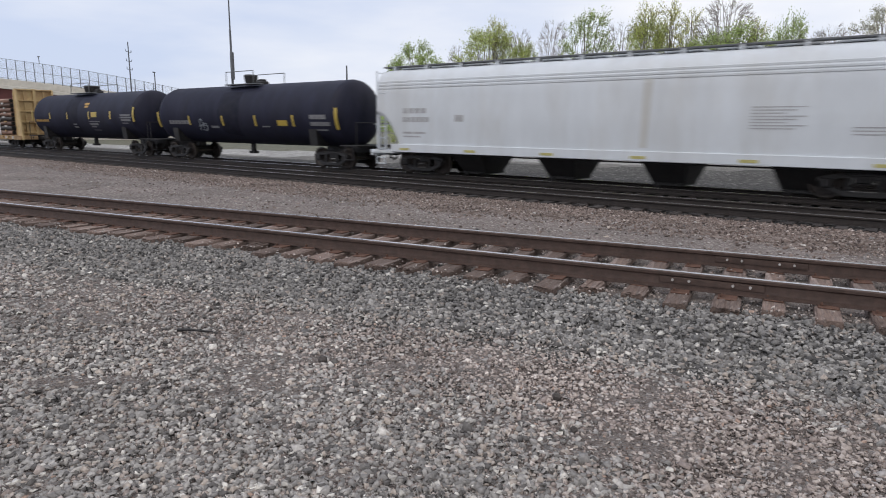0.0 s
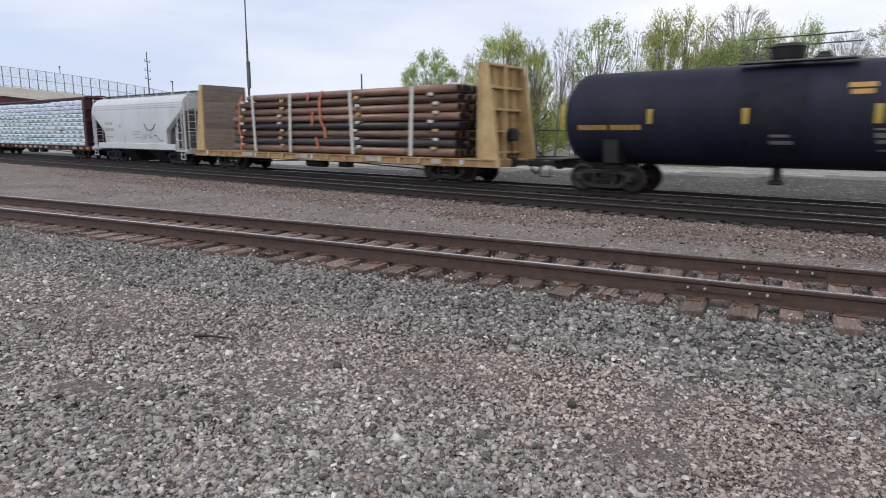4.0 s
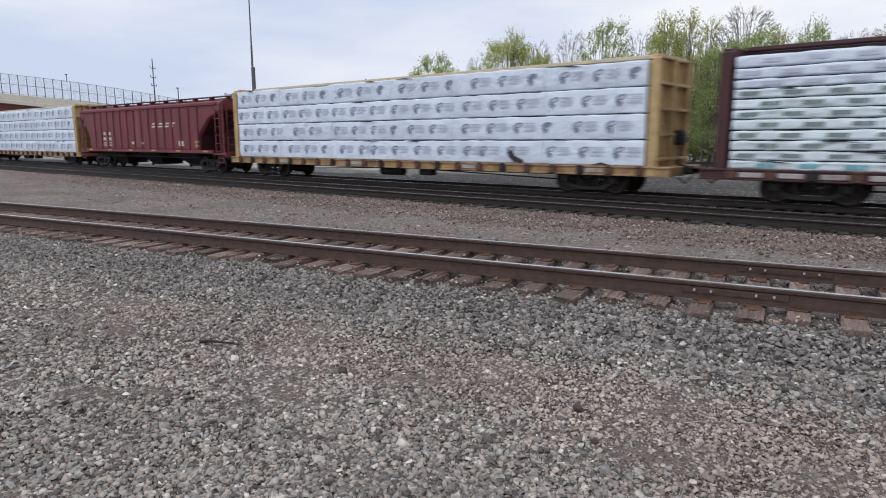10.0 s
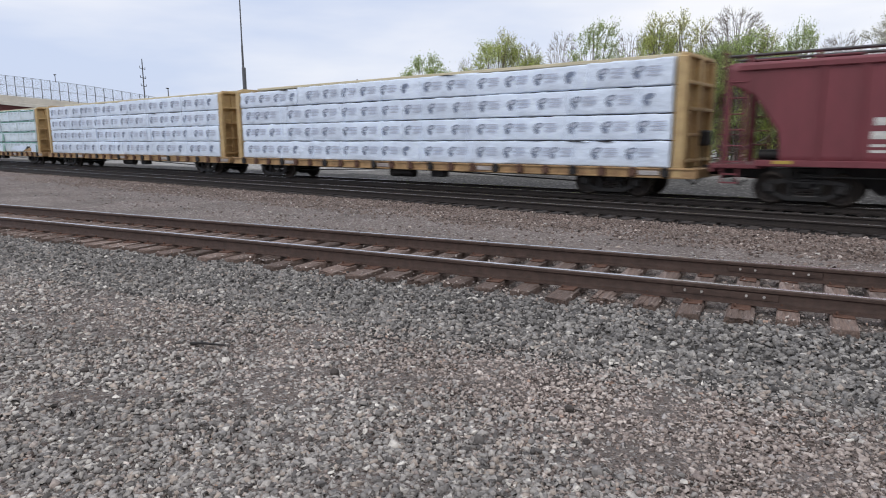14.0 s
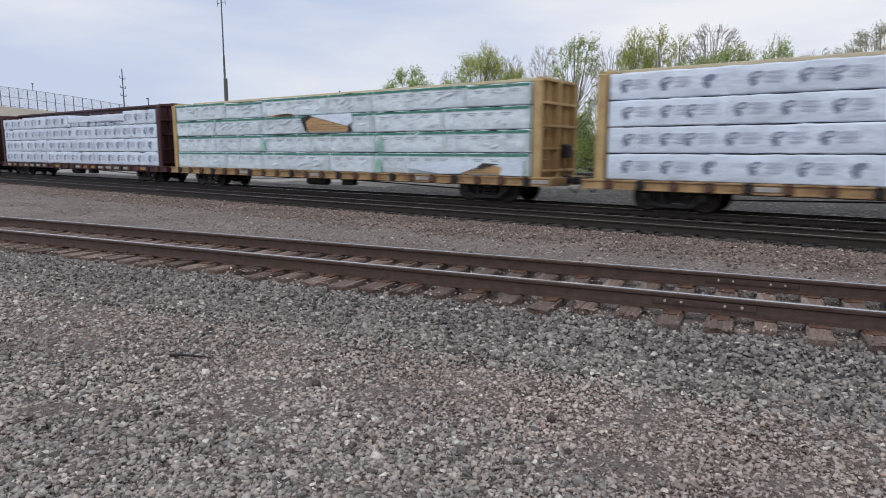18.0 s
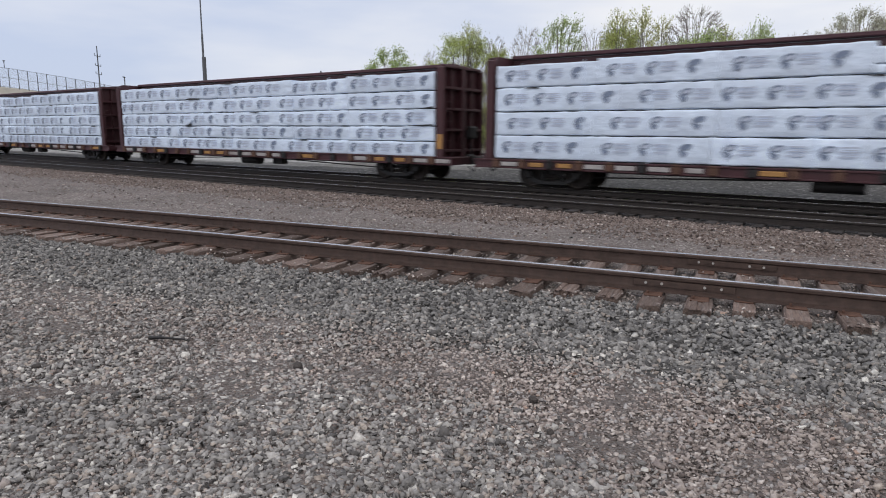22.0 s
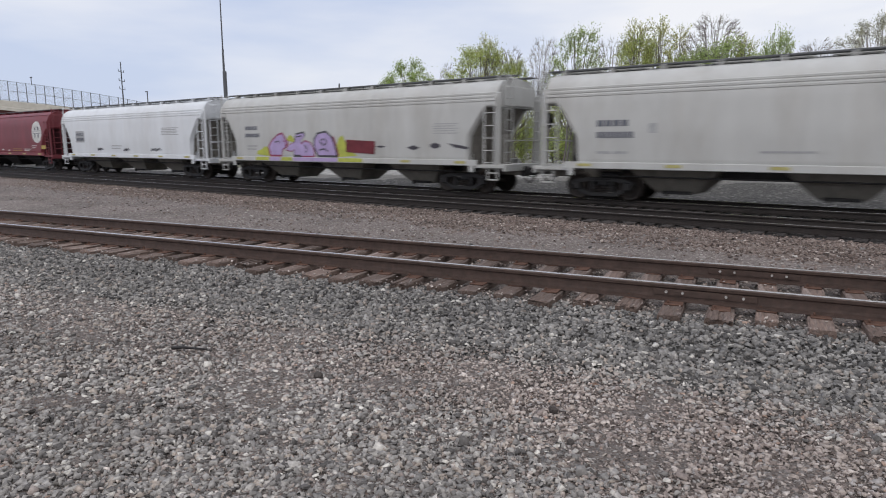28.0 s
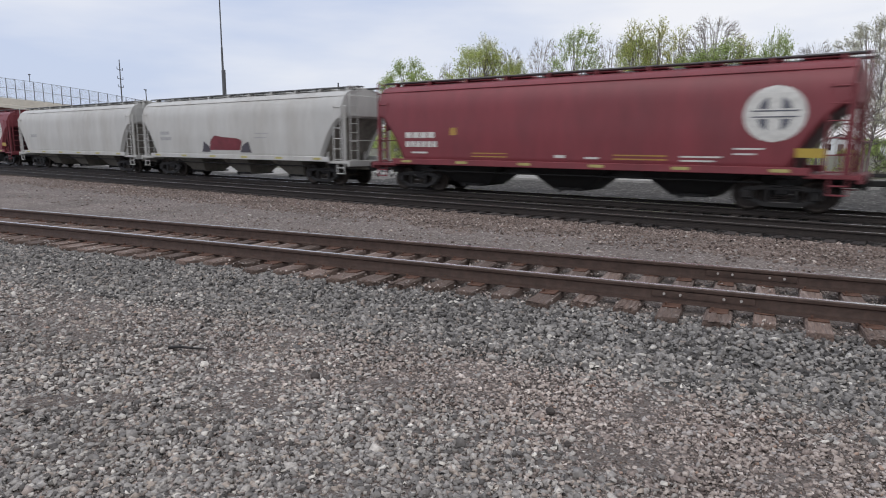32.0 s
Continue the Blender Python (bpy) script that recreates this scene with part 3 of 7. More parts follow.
def gravel():
    rng = np.random.default_rng(11)
    # fore ground: a fan before the viewer, thinning out with distance
    n = 186000
    th = radians(90 + 37.5) + np.where(rng.random(n) < 0.8, (rng.random(n) - 0.5) * radians(78), rng.normal(0, radians(52), n))
    r = 2.7 + 14.5 * rng.random(n) ** 1.4 - 2.4 * rng.random(n) ** 6
    x, y = r * np.cos(th), r * np.sin(th)
    p = -SA * x + CA * y
    keep = p < 5.7
    x, y, p, r = x[keep], y[keep], p[keep], r[keep]
    extra = 12000
    s2, p2 = -19 + 11 * rng.random(extra), 1.5 + 4.0 * rng.random(extra)
    x, y, p = np.concatenate([x, CA * s2 - SA * p2]), np.concatenate([y, SA * s2 + CA * p2]), np.concatenate([p, p2])
    r = np.hypot(x, y)
    brown = 0.2 + 0.6 * patches(x, y, 5) * np.clip(1.3 - np.abs(p - 3.9) / 1.6, 0.1, 1) - 0.3 * (p > 5) + 0.45 * np.exp(-((x + 1.8) / 1.9) ** 2 - ((y - 4.0) / 0.8) ** 2) > rng.random(len(x))
    size = (0.011 + 0.03 * rng.random(len(x)) ** 2.0) * (1 + 0.025 * r)
    big = rng.random(len(x)) < 0.025
    size[big] *= 1.45
    stones("gravel", x[brown], y[brown], size[brown] * 0.78, M_BROWN_STONE, "fine brown and tan gravel trodden into the ground", 21, 0.5, 0.3)
    stones("crushed_stone", x[~brown], y[~brown], size[~brown], M_GREY_STONE, "loose grey crushed stone spread over the ground", 22, 0.5, 0.36)
    # ballast shoulder before the near track
    n = 40000
    s, p = -17 + 22 * rng.random(n), 4.7 + 2.35 * rng.random(n)
    keep = p > 4.9 + 0.5 * patches(s, p * 0 + 3, 8)
    s, p = s[keep], p[keep]
    x, y = CA * s - SA * p, SA * s + CA * p
    stones("ballast_shoulder", x, y, 0.024 + 0.033 * rng.random(len(x)) ** 1.6, M_SHOULDER_STONE, "coarse grey ballast heaped along the track", 23, 0.62, 0.4)
    # between the ties and just behind the track
    n = 11000
    s, p = -17 + 22 * rng.random(n), 6.75 + 3.5 * rng.random(n) ** 0.9
    x, y = CA * s - SA * p, SA * s + CA * p
    stones("track_ballast", x, y, 0.02 + 0.03 * rng.random(n) ** 1.5, M_BROWN_STONE, "brown stained ballast between weathered ties", 24)
    n = 800
    s, p = -17 + 22 * rng.random(n), np.where(rng.random(n) < 0.6, 6.72 + 0.4 * rng.random(n) ** 1.5, 7.5 + 1.25 * rng.random(n))
    x, y = CA * s - SA * p, SA * s + CA * p
    stones("loose_tie_stones", x, y, 0.014 + 0.02 * rng.random(n) ** 1.5, M_BROWN_STONE, "loose stones lying on the tie tops", 27, 0.5, 0.15, 0.095)
    # the rougher brown band beside the main line, and scattered stones on the smooth strip
    n = 28000
    x = -38 + 42 * rng.random(n) ** 0.6
    y = 11.6 + 4.2 * rng.random(n) ** 0.75
    few = rng.random(n) < 0.12
    y[few] = 8.5 + 6.5 * rng.random(few.sum())
    keep = (-SA * x + CA * y > 9.9)
    x, y = x[keep], y[keep]
    stones("strip_gravel", x, y, 0.02 + 0.042 * rng.random(len(x)) ** 2.2, M_STRIP_STONE, "brown gravel strip between two railway tracks", 25, 0.5)
    # pale chips scattered over the smooth strip
    n = 1500
    x = -34 + 36 * rng.random(n) ** 0.7
    y = 8.6 + 6.8 * rng.random(n)
    keep = (-SA * x + CA * y > 10.1)
    x, y = x[keep], y[keep]
    stones("pale_chips", x, y, 0.025 + 0.05 * rng.random(len(x)) ** 2.5, M_GREY_STONE, "pale stone chips scattered over a brown strip", 28, 0.35, 0.15)
    n = 6000
    x, y = -46 + 50 * rng.random(n) ** 0.8, 15.2 + 1.2 * rng.random(n)
    stones("main_line_ballast", x, y, 0.03 + 0.035 * rng.random(n), M_STRIP_STONE, "dark dusty ballast under the main line", 26, lift=0.2)


gravel()

# a dark stick and some odd lumps lying on the gravel
g = G()
for k, (a, b) in enumerate((((-0.17, 0.02, 0), (-0.05, 0.0, 0.012)), ((-0.05, 0.0, 0.012), (0.06, -0.015, 0.008)), ((0.06, -0.015, 0.008), (0.17, -0.01, 0.0)))):
    g.tube(a, b, 0.016 - 0.003 * k, 0.013 - 0.003 * k, 7)
g.tube((-0.04, 0.0, 0.01), (-0.09, 0.06, 0.02), 0.008, 0.004, 6)
stick = single("stick", g, M_STEEL_DARK, "short dark broken stick lying on gravel", "stick")
stick.matrix_basis = pose(*STICK, 0.03, 0, 0, 35)
for k, (lx, ly, ls) in enumerate(LUMPS):
    g = G()
    rng = np.random.default_rng(70 + k)
    g.box((0, 0, 0), (ls, ls * 0.8, ls * 0.75), ls * 0.22)
    g.v = [tuple(np.array(v) * (0.85 + 0.3 * rng.random(3))) for v in g.v]
    lump = single("stone", g, M_ODDSTONE, "single dark rough stone lying on finer gravel", "stone", "odd stones")
    lump.matrix_basis = pose(lx, ly, float(ground_height(lx, ly)) + ls * 0.36, 8, 5, 40 * k)


# ---- tracks ----
def rail_profile(y, top):
    h = 0.185
    half = [(0.075, 0.0), (0.075, 0.012), (0.012, 0.03), (0.009, 0.06), (0.009, 0.125), (0.034, 0.142), (0.037, 0.172), (0.03, h)]
    pts = [(y + a, top - h + b) for a, b in half] + [(y - a, top - h + b) for a, b in half[::-1]]
    return pts


def track(name, label, center, top, lo, hi, spacing, phase, tie_material, at, plates):
    base = thing(name, label, "railway track", kind="structure", at=at)
    for side in (-0.755, 0.755):
        r = part("rail", G().prism(rail_profile(center + side, top), "x", lo - 40, hi + 40), M_RAIL if plates else M_RAIL_MAIN, base)
        part("worn_head", G().box(((lo + hi) / 2, center + side, top + 0.001), (hi - lo + 80, 0.06, 0.004)), M_RAILTOP, r, "bright worn top of the rail")
    rng = random.Random(name)
    shapes = []
    for k in range(7):
        g = G().box((0, 0, -0.09), (0.205 + 0.01 * k, 2.5 + 0.03 * ((k * 3) % 7), 0.18), 0.014)
        if k % 2:
            for w in (-0.06, 0.05):
                g.box((w + 0.004 * k, -1.05, 0.003), (0.055, 0.5, 0.012), 0.003)
        g.v = [(v[0] + rng.uniform(-0.009, 0.009), v[1] + rng.uniform(-0.03, 0.03) * (abs(v[1]) > 1), v[2] + rng.uniform(-0.008, 0.006)) for v in g.v]
        shapes.append(g.mesh("tie", tie_material))
    plate = G().box((0, 0, 0.008), (0.19, 0.34, 0.016), 0.005).mesh("tie_plate", M_PLATE)
    spike = G().box((0, 0, 0.02), (0.025, 0.035, 0.035), 0.008).mesh("spike", M_PLATE)
    x = lo + phase
    while x < hi:
        tie = part("tie", rng.choice(shapes), None, base)
        tie.location = (x + rng.uniform(-0.025, 0.025), center + rng.uniform(-0.1, 0.1), top - 0.19 - rng.uniform(0, 0.012))
        tie.rotation_euler = (0, rng.uniform(-0.03, 0.03), rng.uniform(-0.022, 0.022))
        if plates:
            for side in (-0.755, 0.755):
                pl = part("tie_plate", plate, None, tie)
                pl.location = (0, side, 0)
                for dx, dy in ((0.06, 0.1), (-0.06, -0.1)):
                    sp = part("spike", spike, None, tie)
                    sp.location = (dx, side + dy, 0.012)
        x += spacing
    return base


near_track = track("siding_track", "rusty railway siding on weathered wooden ties", (NEAR_RAIL + FAR_RAIL) / 2, RAIL_TOP, -18.0, 6.0, 0.4625,
                   0.158, M_TIE, NEAR, True)
for p_rail, bolts in ((NEAR_RAIL, (-0.832, -0.66, -0.217, -0.048)), (FAR_RAIL, (-0.358, -0.186, 0.242, 0.404))):
    mid = sum(bolts) / 4
    bar = part("joint_bar", G().box((mid, p_rail - 0.017, RAIL_TOP - 0.098), (1.06, 0.016, 0.075), 0.006), M_RAIL, near_track, "rusty bolted joint bar")
    for s in bolts:
        part("bolt", G().tube((s, p_rail - 0.024, RAIL_TOP - 0.093), (s, p_rail - 0.052, RAIL_TOP - 0.093), 0.016, 0.013, 8), M_BOLT, bar, "pale metal bolt head")
track("empty_main_track", "empty main line track with dark ties", EMPTY_Y, MAIN_TOP, -64.0, 6.0, 0.52, 0.1, M_TIE_DARK, pose(0, 0, 0), False)
track("train_track", "main line track under the passing train", MAIN_Y, MAIN_TOP, -64.0, 6.0, 0.52, 0.3, M_TIE_DARK, pose(0, 0, 0), False)


# ---- overpass ----
def overpass():
    far, near_end = Vector((-74.3, 62.0, 0)), Vector((-89.5, -10.0, 0))
    base = thing("overpass", "concrete road overpass with red steel girders and mesh fence", "bridge", kind="structure")
    p0 = Vector((-89.35, 30.82, 0))
    p1 = Vector((-74.31, 41.62, 0))
    d = (p1 - p0)
    length = d.length
    d = d / length
    side = Vector((-d.y, d.x, 0))

    def at(s, off, z):
        return p0 + d * s + side * off + Vector((0, 0, z))

    def deck_z(s):
        return 7.13 - 0.1 * s - 0.0022 * max(s, 0) ** 2

    def strip(s0, s1, o0, o1, z0, z1, n=16):
        g = G()
        rows = []
        for k in range(n + 1):
            s = s0 + (s1 - s0) * k / n
            z = deck_z(s)
            rows += [at(s, o0, z + z0), at(s, o1, z + z0), at(s, o1, z + z1), at(s, o0, z + z1)]
        fs = []
        for k in range(n):
            for i in range(4):
                j = (i + 1) % 4
                fs.append((4 * k + i, 4 * k + 4 + i, 4 * k + 4 + j, 4 * k + j))
        fs += [(0, 1, 2, 3), (4 * n + 3, 4 * n + 2, 4 * n + 1, 4 * n)]
        return g.add(rows, fs)

    part("parapet", strip(-40, 34, 0, 0.35, -0.75, 0.0), M_CONCRETE, base, "pale concrete parapet")
    part("parapet", strip(-40, 34, 9.6, 9.95, -0.75, 0.0), M_CONCRETE, base, "pale concrete parapet")
    part("deck", strip(-40, 34, -0.25, 10.2, -1.15, -0.78), M_CONCRETE, base, "concrete deck slab with overhanging edge")
    for off in (0.7, 3.6, 6.5, 9.2):
        part("girder", strip(-40, 5.5, off, off + 0.35, -2.9, -1.17), M_GIRDER, base, "dark red steel girder")
    for off in (0.9, 9.0):
        g = G()
        g.box(at(6.0, off, deck_z(6.0) / 2 - 0.7), (1.0, 1.0, deck_z(6.0) - 1.4), 0.05)
        part("pier", g, M_CONCRETE, base)
    part("abutment", strip(6.6, 34, 0.1, 9.8, -6.0, -1.17), M_CONCRETE, base, "concrete approach wall")
    g = G()
    post = 1.1
    s = -38.6
    while s < 26:
        z = deck_z(s)
        part("fence_post", G().tube(at(s, 0.17, z), at(s, 0.17, z + 2.35 - 0.015 * s), 0.045, 0.04, 6), M_FENCE, base)
        s += post
    for h in (0.12, 1.2, 2.33):
        g = G()
        stops = [-38.6, 0, 5, 10, 15, 20, 25]
        for s0, s1 in zip(stops, stops[1:]):
            g.tube(at(s0, 0.17, deck_z(s0) + h - 0.0065 * h * s0), at(s1, 0.17, deck_z(s1) + h - 0.0065 * h * s1), 0.02, n=5)
        part("fence_rail", g, M_FENCE, base)
    # wire mesh of the fence as crossing thin wires
    g = G()
    s = -38.6
    while s < 24:
        for sg in (1, -1):
            a, b = (s, s + 1.2) if sg > 0 else (s + 1.2, s)
            g.tube(at(a, 0.17, deck_z(a) + 0.1), at(b, 0.17, deck_z(b) + 2.3 - 0.015 * b), 0.006, n=3, caps=False)
        s += 0.16
    part("wire_mesh", g, M_FENCE, base, "fine grey wire mesh")
    g = G().tube(at(3.9, 0.17, deck_z(3.9) + 2.2), at(3.9, 0.17, deck_z(3.9) + 3.0), 0.04, n=6)
    g.box(at(3.9, 0.17, deck_z(3.9) + 3.05), (0.3, 0.2, 0.12), 0.03)
    part("lamp_bracket", g, M_FENCE, base)


overpass()


# ---- masts and poles ----
def radio_mast():
    x, y = -62.5, 43.32
    base = thing("radio_mast", "tall thin grey radio mast with an equipment box", "mast", at=pose(x, y, 0.1))
    part("pole", G().tube((0, 0, 0), (0, 0, 12), 0.16, 0.11, 10).tube((0, 0, 12), (0, 0, 18.6), 0.08, 0.06, 8), M_POLE, base)
    part("equipment_box", G().box((0.25, -0.1, 8.2), (0.34, 0.34, 2.9), 0.05), M_POLE, base)
    for h, w in ((18.4, 1.0), (17.6, 0.7)):
        part("antenna_arm", G().tube((-w, 0, h), (w, 0, h), 0.025, n=6).tube((-w, 0, h - 0.3), (-w, 0, h + 0.7), 0.03, n=6).tube(
            (w, 0, h - 0.3), (w, 0, h + 0.7), 0.03, n=6), M_POLE, base)
    part("footing", G().box((0, 0, 0.1), (0.9, 0.9, 0.4), 0.05), M_CONCRETE, base)


def utility_pole(x, y, top, arms, name, label):
    base = thing(name, label, "pole", at=pose(x, y, 0))
    part("pole", G().tube((0, 0, 0), (0, 0, top), 0.17, 0.09, 8), M_POLE, base)
    for h in arms:
        arm = part("crossarm", G().box((0, 0, h), (2.3, 0.1, 0.11), 0.02, Matrix.Rotation(radians(-50), 3, "Z")), M_POLE, base)
        for k in (-1.15, 1.15):
            c, s = math.cos(radians(-50)) * k, math.sin(radians(-50)) * k
            part("insulator", G().tube((c, s, h + 0.08), (c, s, h + 0.42), 0.06, 0.04, 6), M_POLE, arm)


radio_mast()
utility_pole(-122.4, 62.6, 17.1, (15.3, 13.6, 12.1), "utility_pole", "distant utility pole with three crossarms")
lamp = thing("lamp_pole", "distant thin lamp pole with a small head", "lamp pole", at=pose(-108.8, 59.9, 0))
part("pole", G().tube((0, 0, 0), (0, 0, 10.8), 0.13, 0.08, 8), M_POLE, lamp)
part("lamp_head", G().box((0.2, -0.2, 10.8), (0.75, 0.3, 0.16), 0.05, Matrix.Rotation(radians(-50), 3, "Z")), M_POLE, lamp)
utility_pole(-60.1, 58.3, 9.4, (), "thin_post", "thin distant post behind the train")

guard = thing("guard_rail", "low dark steel guard rail before the tree line", "guard rail", kind="structure")
for k in range(36):
    part("post", G().box((-72 + 2.4 * k, 40.6, 0.22), (0.14, 0.12, 0.36), 0.01), M_STEEL_DARK, guard)
part("beam", G().box((-30, 40.5, 0.36), (86, 0.06, 0.2), 0.02), M_STEEL_DARK, guard)


def cabinet(x, y, w, h):
    base = thing("utility_cabinet", "low white utility cabinet half hidden behind trees", "cabinet", at=pose(x, y, 0.1))
    part("body", G().box((0, 0, h / 2), (w, 0.7, h), 0.02), M_BLUEWHITE, base)
    part("lid", G().box((0, 0, h + 0.03), (w + 0.1, 0.8, 0.06), 0.01), M_BLUEWHITE, base)
    part("panel", G().box((0.1 * w, -0.36, h * 0.45), (w * 0.45, 0.02, h * 0.55), 0.005), M_PANEL_GREEN, base, "dark green panel on the front")
    part("footing", G().box((0, 0, -0.02), (w + 0.2, 0.9, 0.08), 0.01), M_CONCRETE, base)


cabinet(-15.2, 56.0, 1.9, 1.45)
cabinet(-28.6, 56.0, 1.5, 1.0)


def house(x, y, turn):
    """A low pale house with a gable roof, two windows and a door, beyond the trees."""
    base = thing("house", "low pale house with a dark gable roof beyond trees", "house", at=pose(x, y, 0.2, 0, 0, turn))
    w, d, h, ridge = 6.4, 5.0, 2.4, 3.7
    wall = part("wall", G().prism([(-w / 2, 0), (w / 2, 0), (w / 2, h), (0, ridge - 0.1), (-w / 2, h)], "y", -d / 2, d / 2), M_BLUEWHITE, base)
    for s in (-1, 1):
        part("roof", G().prism([(0, ridge + 0.02), (s * (w / 2 + 0.35), h - 0.16), (s * (w / 2 + 0.35), h - 0.02), (0, ridge + 0.16)], "y", -d / 2 - 0.3, d / 2 + 0.3), M_STEEL_DARK, base, "dark shingled roof slope")
    for wx in (-1.9, 1.7):
        win = part("window", G().box((wx, -d / 2 - 0.02, 1.45), (0.95, 0.06, 1.15), 0.01), M_PIPE_IN, base, "dark window")
        part("frame", G().box((wx, -d / 2 - 0.05, 2.06), (1.1, 0.06, 0.09)).box((wx, -d / 2 - 0.05, 0.84), (1.1, 0.06, 0.09)).box((wx, -d / 2 - 0.055, 1.45), (0.06, 0.05, 1.15)), M_BLUEWHITE, win)
    part("door", G().box((0.1, -d / 2 - 0.02, 1.0), (0.9, 0.06, 2.0), 0.01), M_OLD_WOOD, base)
    part("chimney", G().box((1.2, 0.3, 3.7), (0.5, 0.5, 1.2), 0.02), M_GIRDER, base)


house(-12.9, 140.0, 5)
house(-3.2, 143.0, -8)


# ---- trees ----
def tree_mesh(seed, height, radius, base, clumps, leaves, leaf_size, leaf_material, shoot=0.7, puff=0.16, twigs=5, stems=2, bark=None):
    """Stems, limbs that end in clumps of twigs, and small folded leaves along the twigs."""
    rng = random.Random(seed)
    g = G()
    lines = []
    for s in range(stems):
        a = 6.283 * s / stems + rng.uniform(-0.5, 0.5)
        off = 0.0 if stems == 1 else 0.28 * radius
        p, r = Vector((0.15 * math.cos(a), 0.15 * math.sin(a), 0)) * (stems > 1), 0.011 * height
        for k in range(6):
            f = (k + 1) / 6
            q = Vector((off * f * math.cos(a) + rng.uniform(-0.12, 0.12), off * f * math.sin(a) + rng.uniform(-0.12, 0.12), height * 0.88 * f))
            g.tube(p, q, r, r * 0.78, 5, caps=False)
            p, r = q, r * 0.78
        lines.append((off * math.cos(a), off * math.sin(a)))
    ends = []
    for c in range(clumps):
        f = rng.random() ** 0.85
        a = rng.uniform(0, 6.283)
        reach = radius * math.sqrt(max(0.0, 1 - f ** 2.2)) * (0.3 + 0.7 * math.sqrt(rng.random())) + 0.08 * radius
        z = height * base * rng.uniform(0.9, 1.1) + f * (height * (1 - base) - shoot)
        center = Vector((reach * math.cos(a), reach * math.sin(a), z))
        sx, sy = lines[c % stems]
        h0 = z * rng.uniform(0.5, 0.72)
        p = Vector((sx * h0 / height, sy * h0 / height, h0))
        mid = Vector((p.x * 0.4 + center.x * 0.6, p.y * 0.4 + center.y * 0.6, p.z * 0.5 + z * 0.5))
        r = (0.04 - 0.022 * f) * (0.55 if bark else 1.0)
        g.tube(p, mid, r, r * 0.7, 4, caps=False)
        g.tube(mid, center, r * 0.7, 0.012, 3, caps=False)
        for _ in range(twigs):
            out = 0.8 if bark else 0.45
            d = Vector((math.cos(a) * out + rng.uniform(-0.65, 0.65), math.sin(a) * out + rng.uniform(-0.65, 0.65), rng.uniform(-0.1, 0.95) if bark else rng.uniform(0.3, 1.15)))
            tip = center + d.normalized() * shoot * rng.uniform(0.5, 1.15)
            g.tube(center, tip, 0.011, 0.004, 3, caps=False)
            ends.append((center, tip))
            if bark:
                for f in (0.6,):
                    p = center.lerp(tip, f)
                    q = p + Vector((d.x + rng.uniform(-0.9, 0.9), d.y + rng.uniform(-0.9, 0.9), d.z + rng.uniform(-0.3, 0.8))).normalized() * shoot * rng.uniform(0.25, 0.5)
                    g.tube(p, q, 0.006, 0.003, 3, caps=False)
                    ends.append((p, q))
    wood = g.mesh("trunk", bark or M_BARK)
    nr = np.random.default_rng(seed)
    a0, a1 = np.array([e[0] for e in ends]), np.array([e[1] for e in ends])
    idx = nr.integers(0, len(ends), leaves)
    c = a0[idx] + (a1[idx] - a0[idx]) * nr.random((leaves, 1)) * 1.05 + nr.normal(0, puff, (leaves, 3)) * (1.1 - 0.8 * nr.random((leaves, 1)))
    u = nr.normal(size=(leaves, 3))
    u /= np.linalg.norm(u, axis=1, keepdims=True)
    w = np.cross(u, nr.normal(size=(leaves, 3)))
    w /= np.linalg.norm(w, axis=1, keepdims=True)
    sz = leaf_size * (0.6 + 0.8 * nr.random((leaves, 1)))
    quad = np.stack([c - u * sz, c + w * sz * 0.55, c + u * sz, c - w * sz * 0.55], 1).reshape(-1, 3)
    me = bpy.data.meshes.new("crown")
    me.from_pydata(quad.tolist(), [], [(4 * i, 4 * i + 1, 4 * i + 2, 4 * i + 3) for i in range(leaves)])
    me.materials.append(leaf_material)
    return wood, me


KINDS = {
    "lime": tree_mesh(1, 9.0, 2.9, 0.3, 120, 17000, 0.05, M_LEAF, 0.9, 0.19, stems=3),
    "round": tree_mesh(2, 8.0, 2.6, 0.4, 120, 18000, 0.052, M_LEAF_D, 0.6, 0.2, stems=2),
    "spire": tree_mesh(3, 10.0, 0.95, 0.2, 70, 5600, 0.05, M_LEAF_Y, 1.0, 0.11, 4, stems=1),
    "bare": tree_mesh(4, 9.0, 2.0, 0.35, 110, 700, 0.035, M_BUD, 0.75, 0.08, 5, 2, M_TWIG),
    "spreading": tree_mesh(14, 9.0, 2.6, 0.45, 170, 900, 0.035, M_BUD, 0.65, 0.08, 6, 1, M_TWIG),
    "budding": tree_mesh(5, 9.0, 2.7, 0.3, 170, 16000, 0.04, M_BUD, 0.7, 0.16, 5, 2, M_TWIG),
    "airy": tree_mesh(6, 9.5, 1.9, 0.4, 75, 8200, 0.05, M_LEAF_D, 0.9, 0.14, 4, stems=2),
    "dense": tree_mesh(9, 8.0, 1.6, 0.15, 95, 11500, 0.052, M_LEAF_D, 0.8, 0.18, stems=2),
    "shrub": tree_mesh(7, 5.0, 2.2, 0.05, 45, 3300, 0.088, M_LEAF, 0.8, 0.25, 4, 3),
    "shrub_dark": tree_mesh(8, 5.0, 2.0, 0.05, 45, 3300, 0.088, M_LEAF_D, 0.8, 0.25, 4, 3),
}
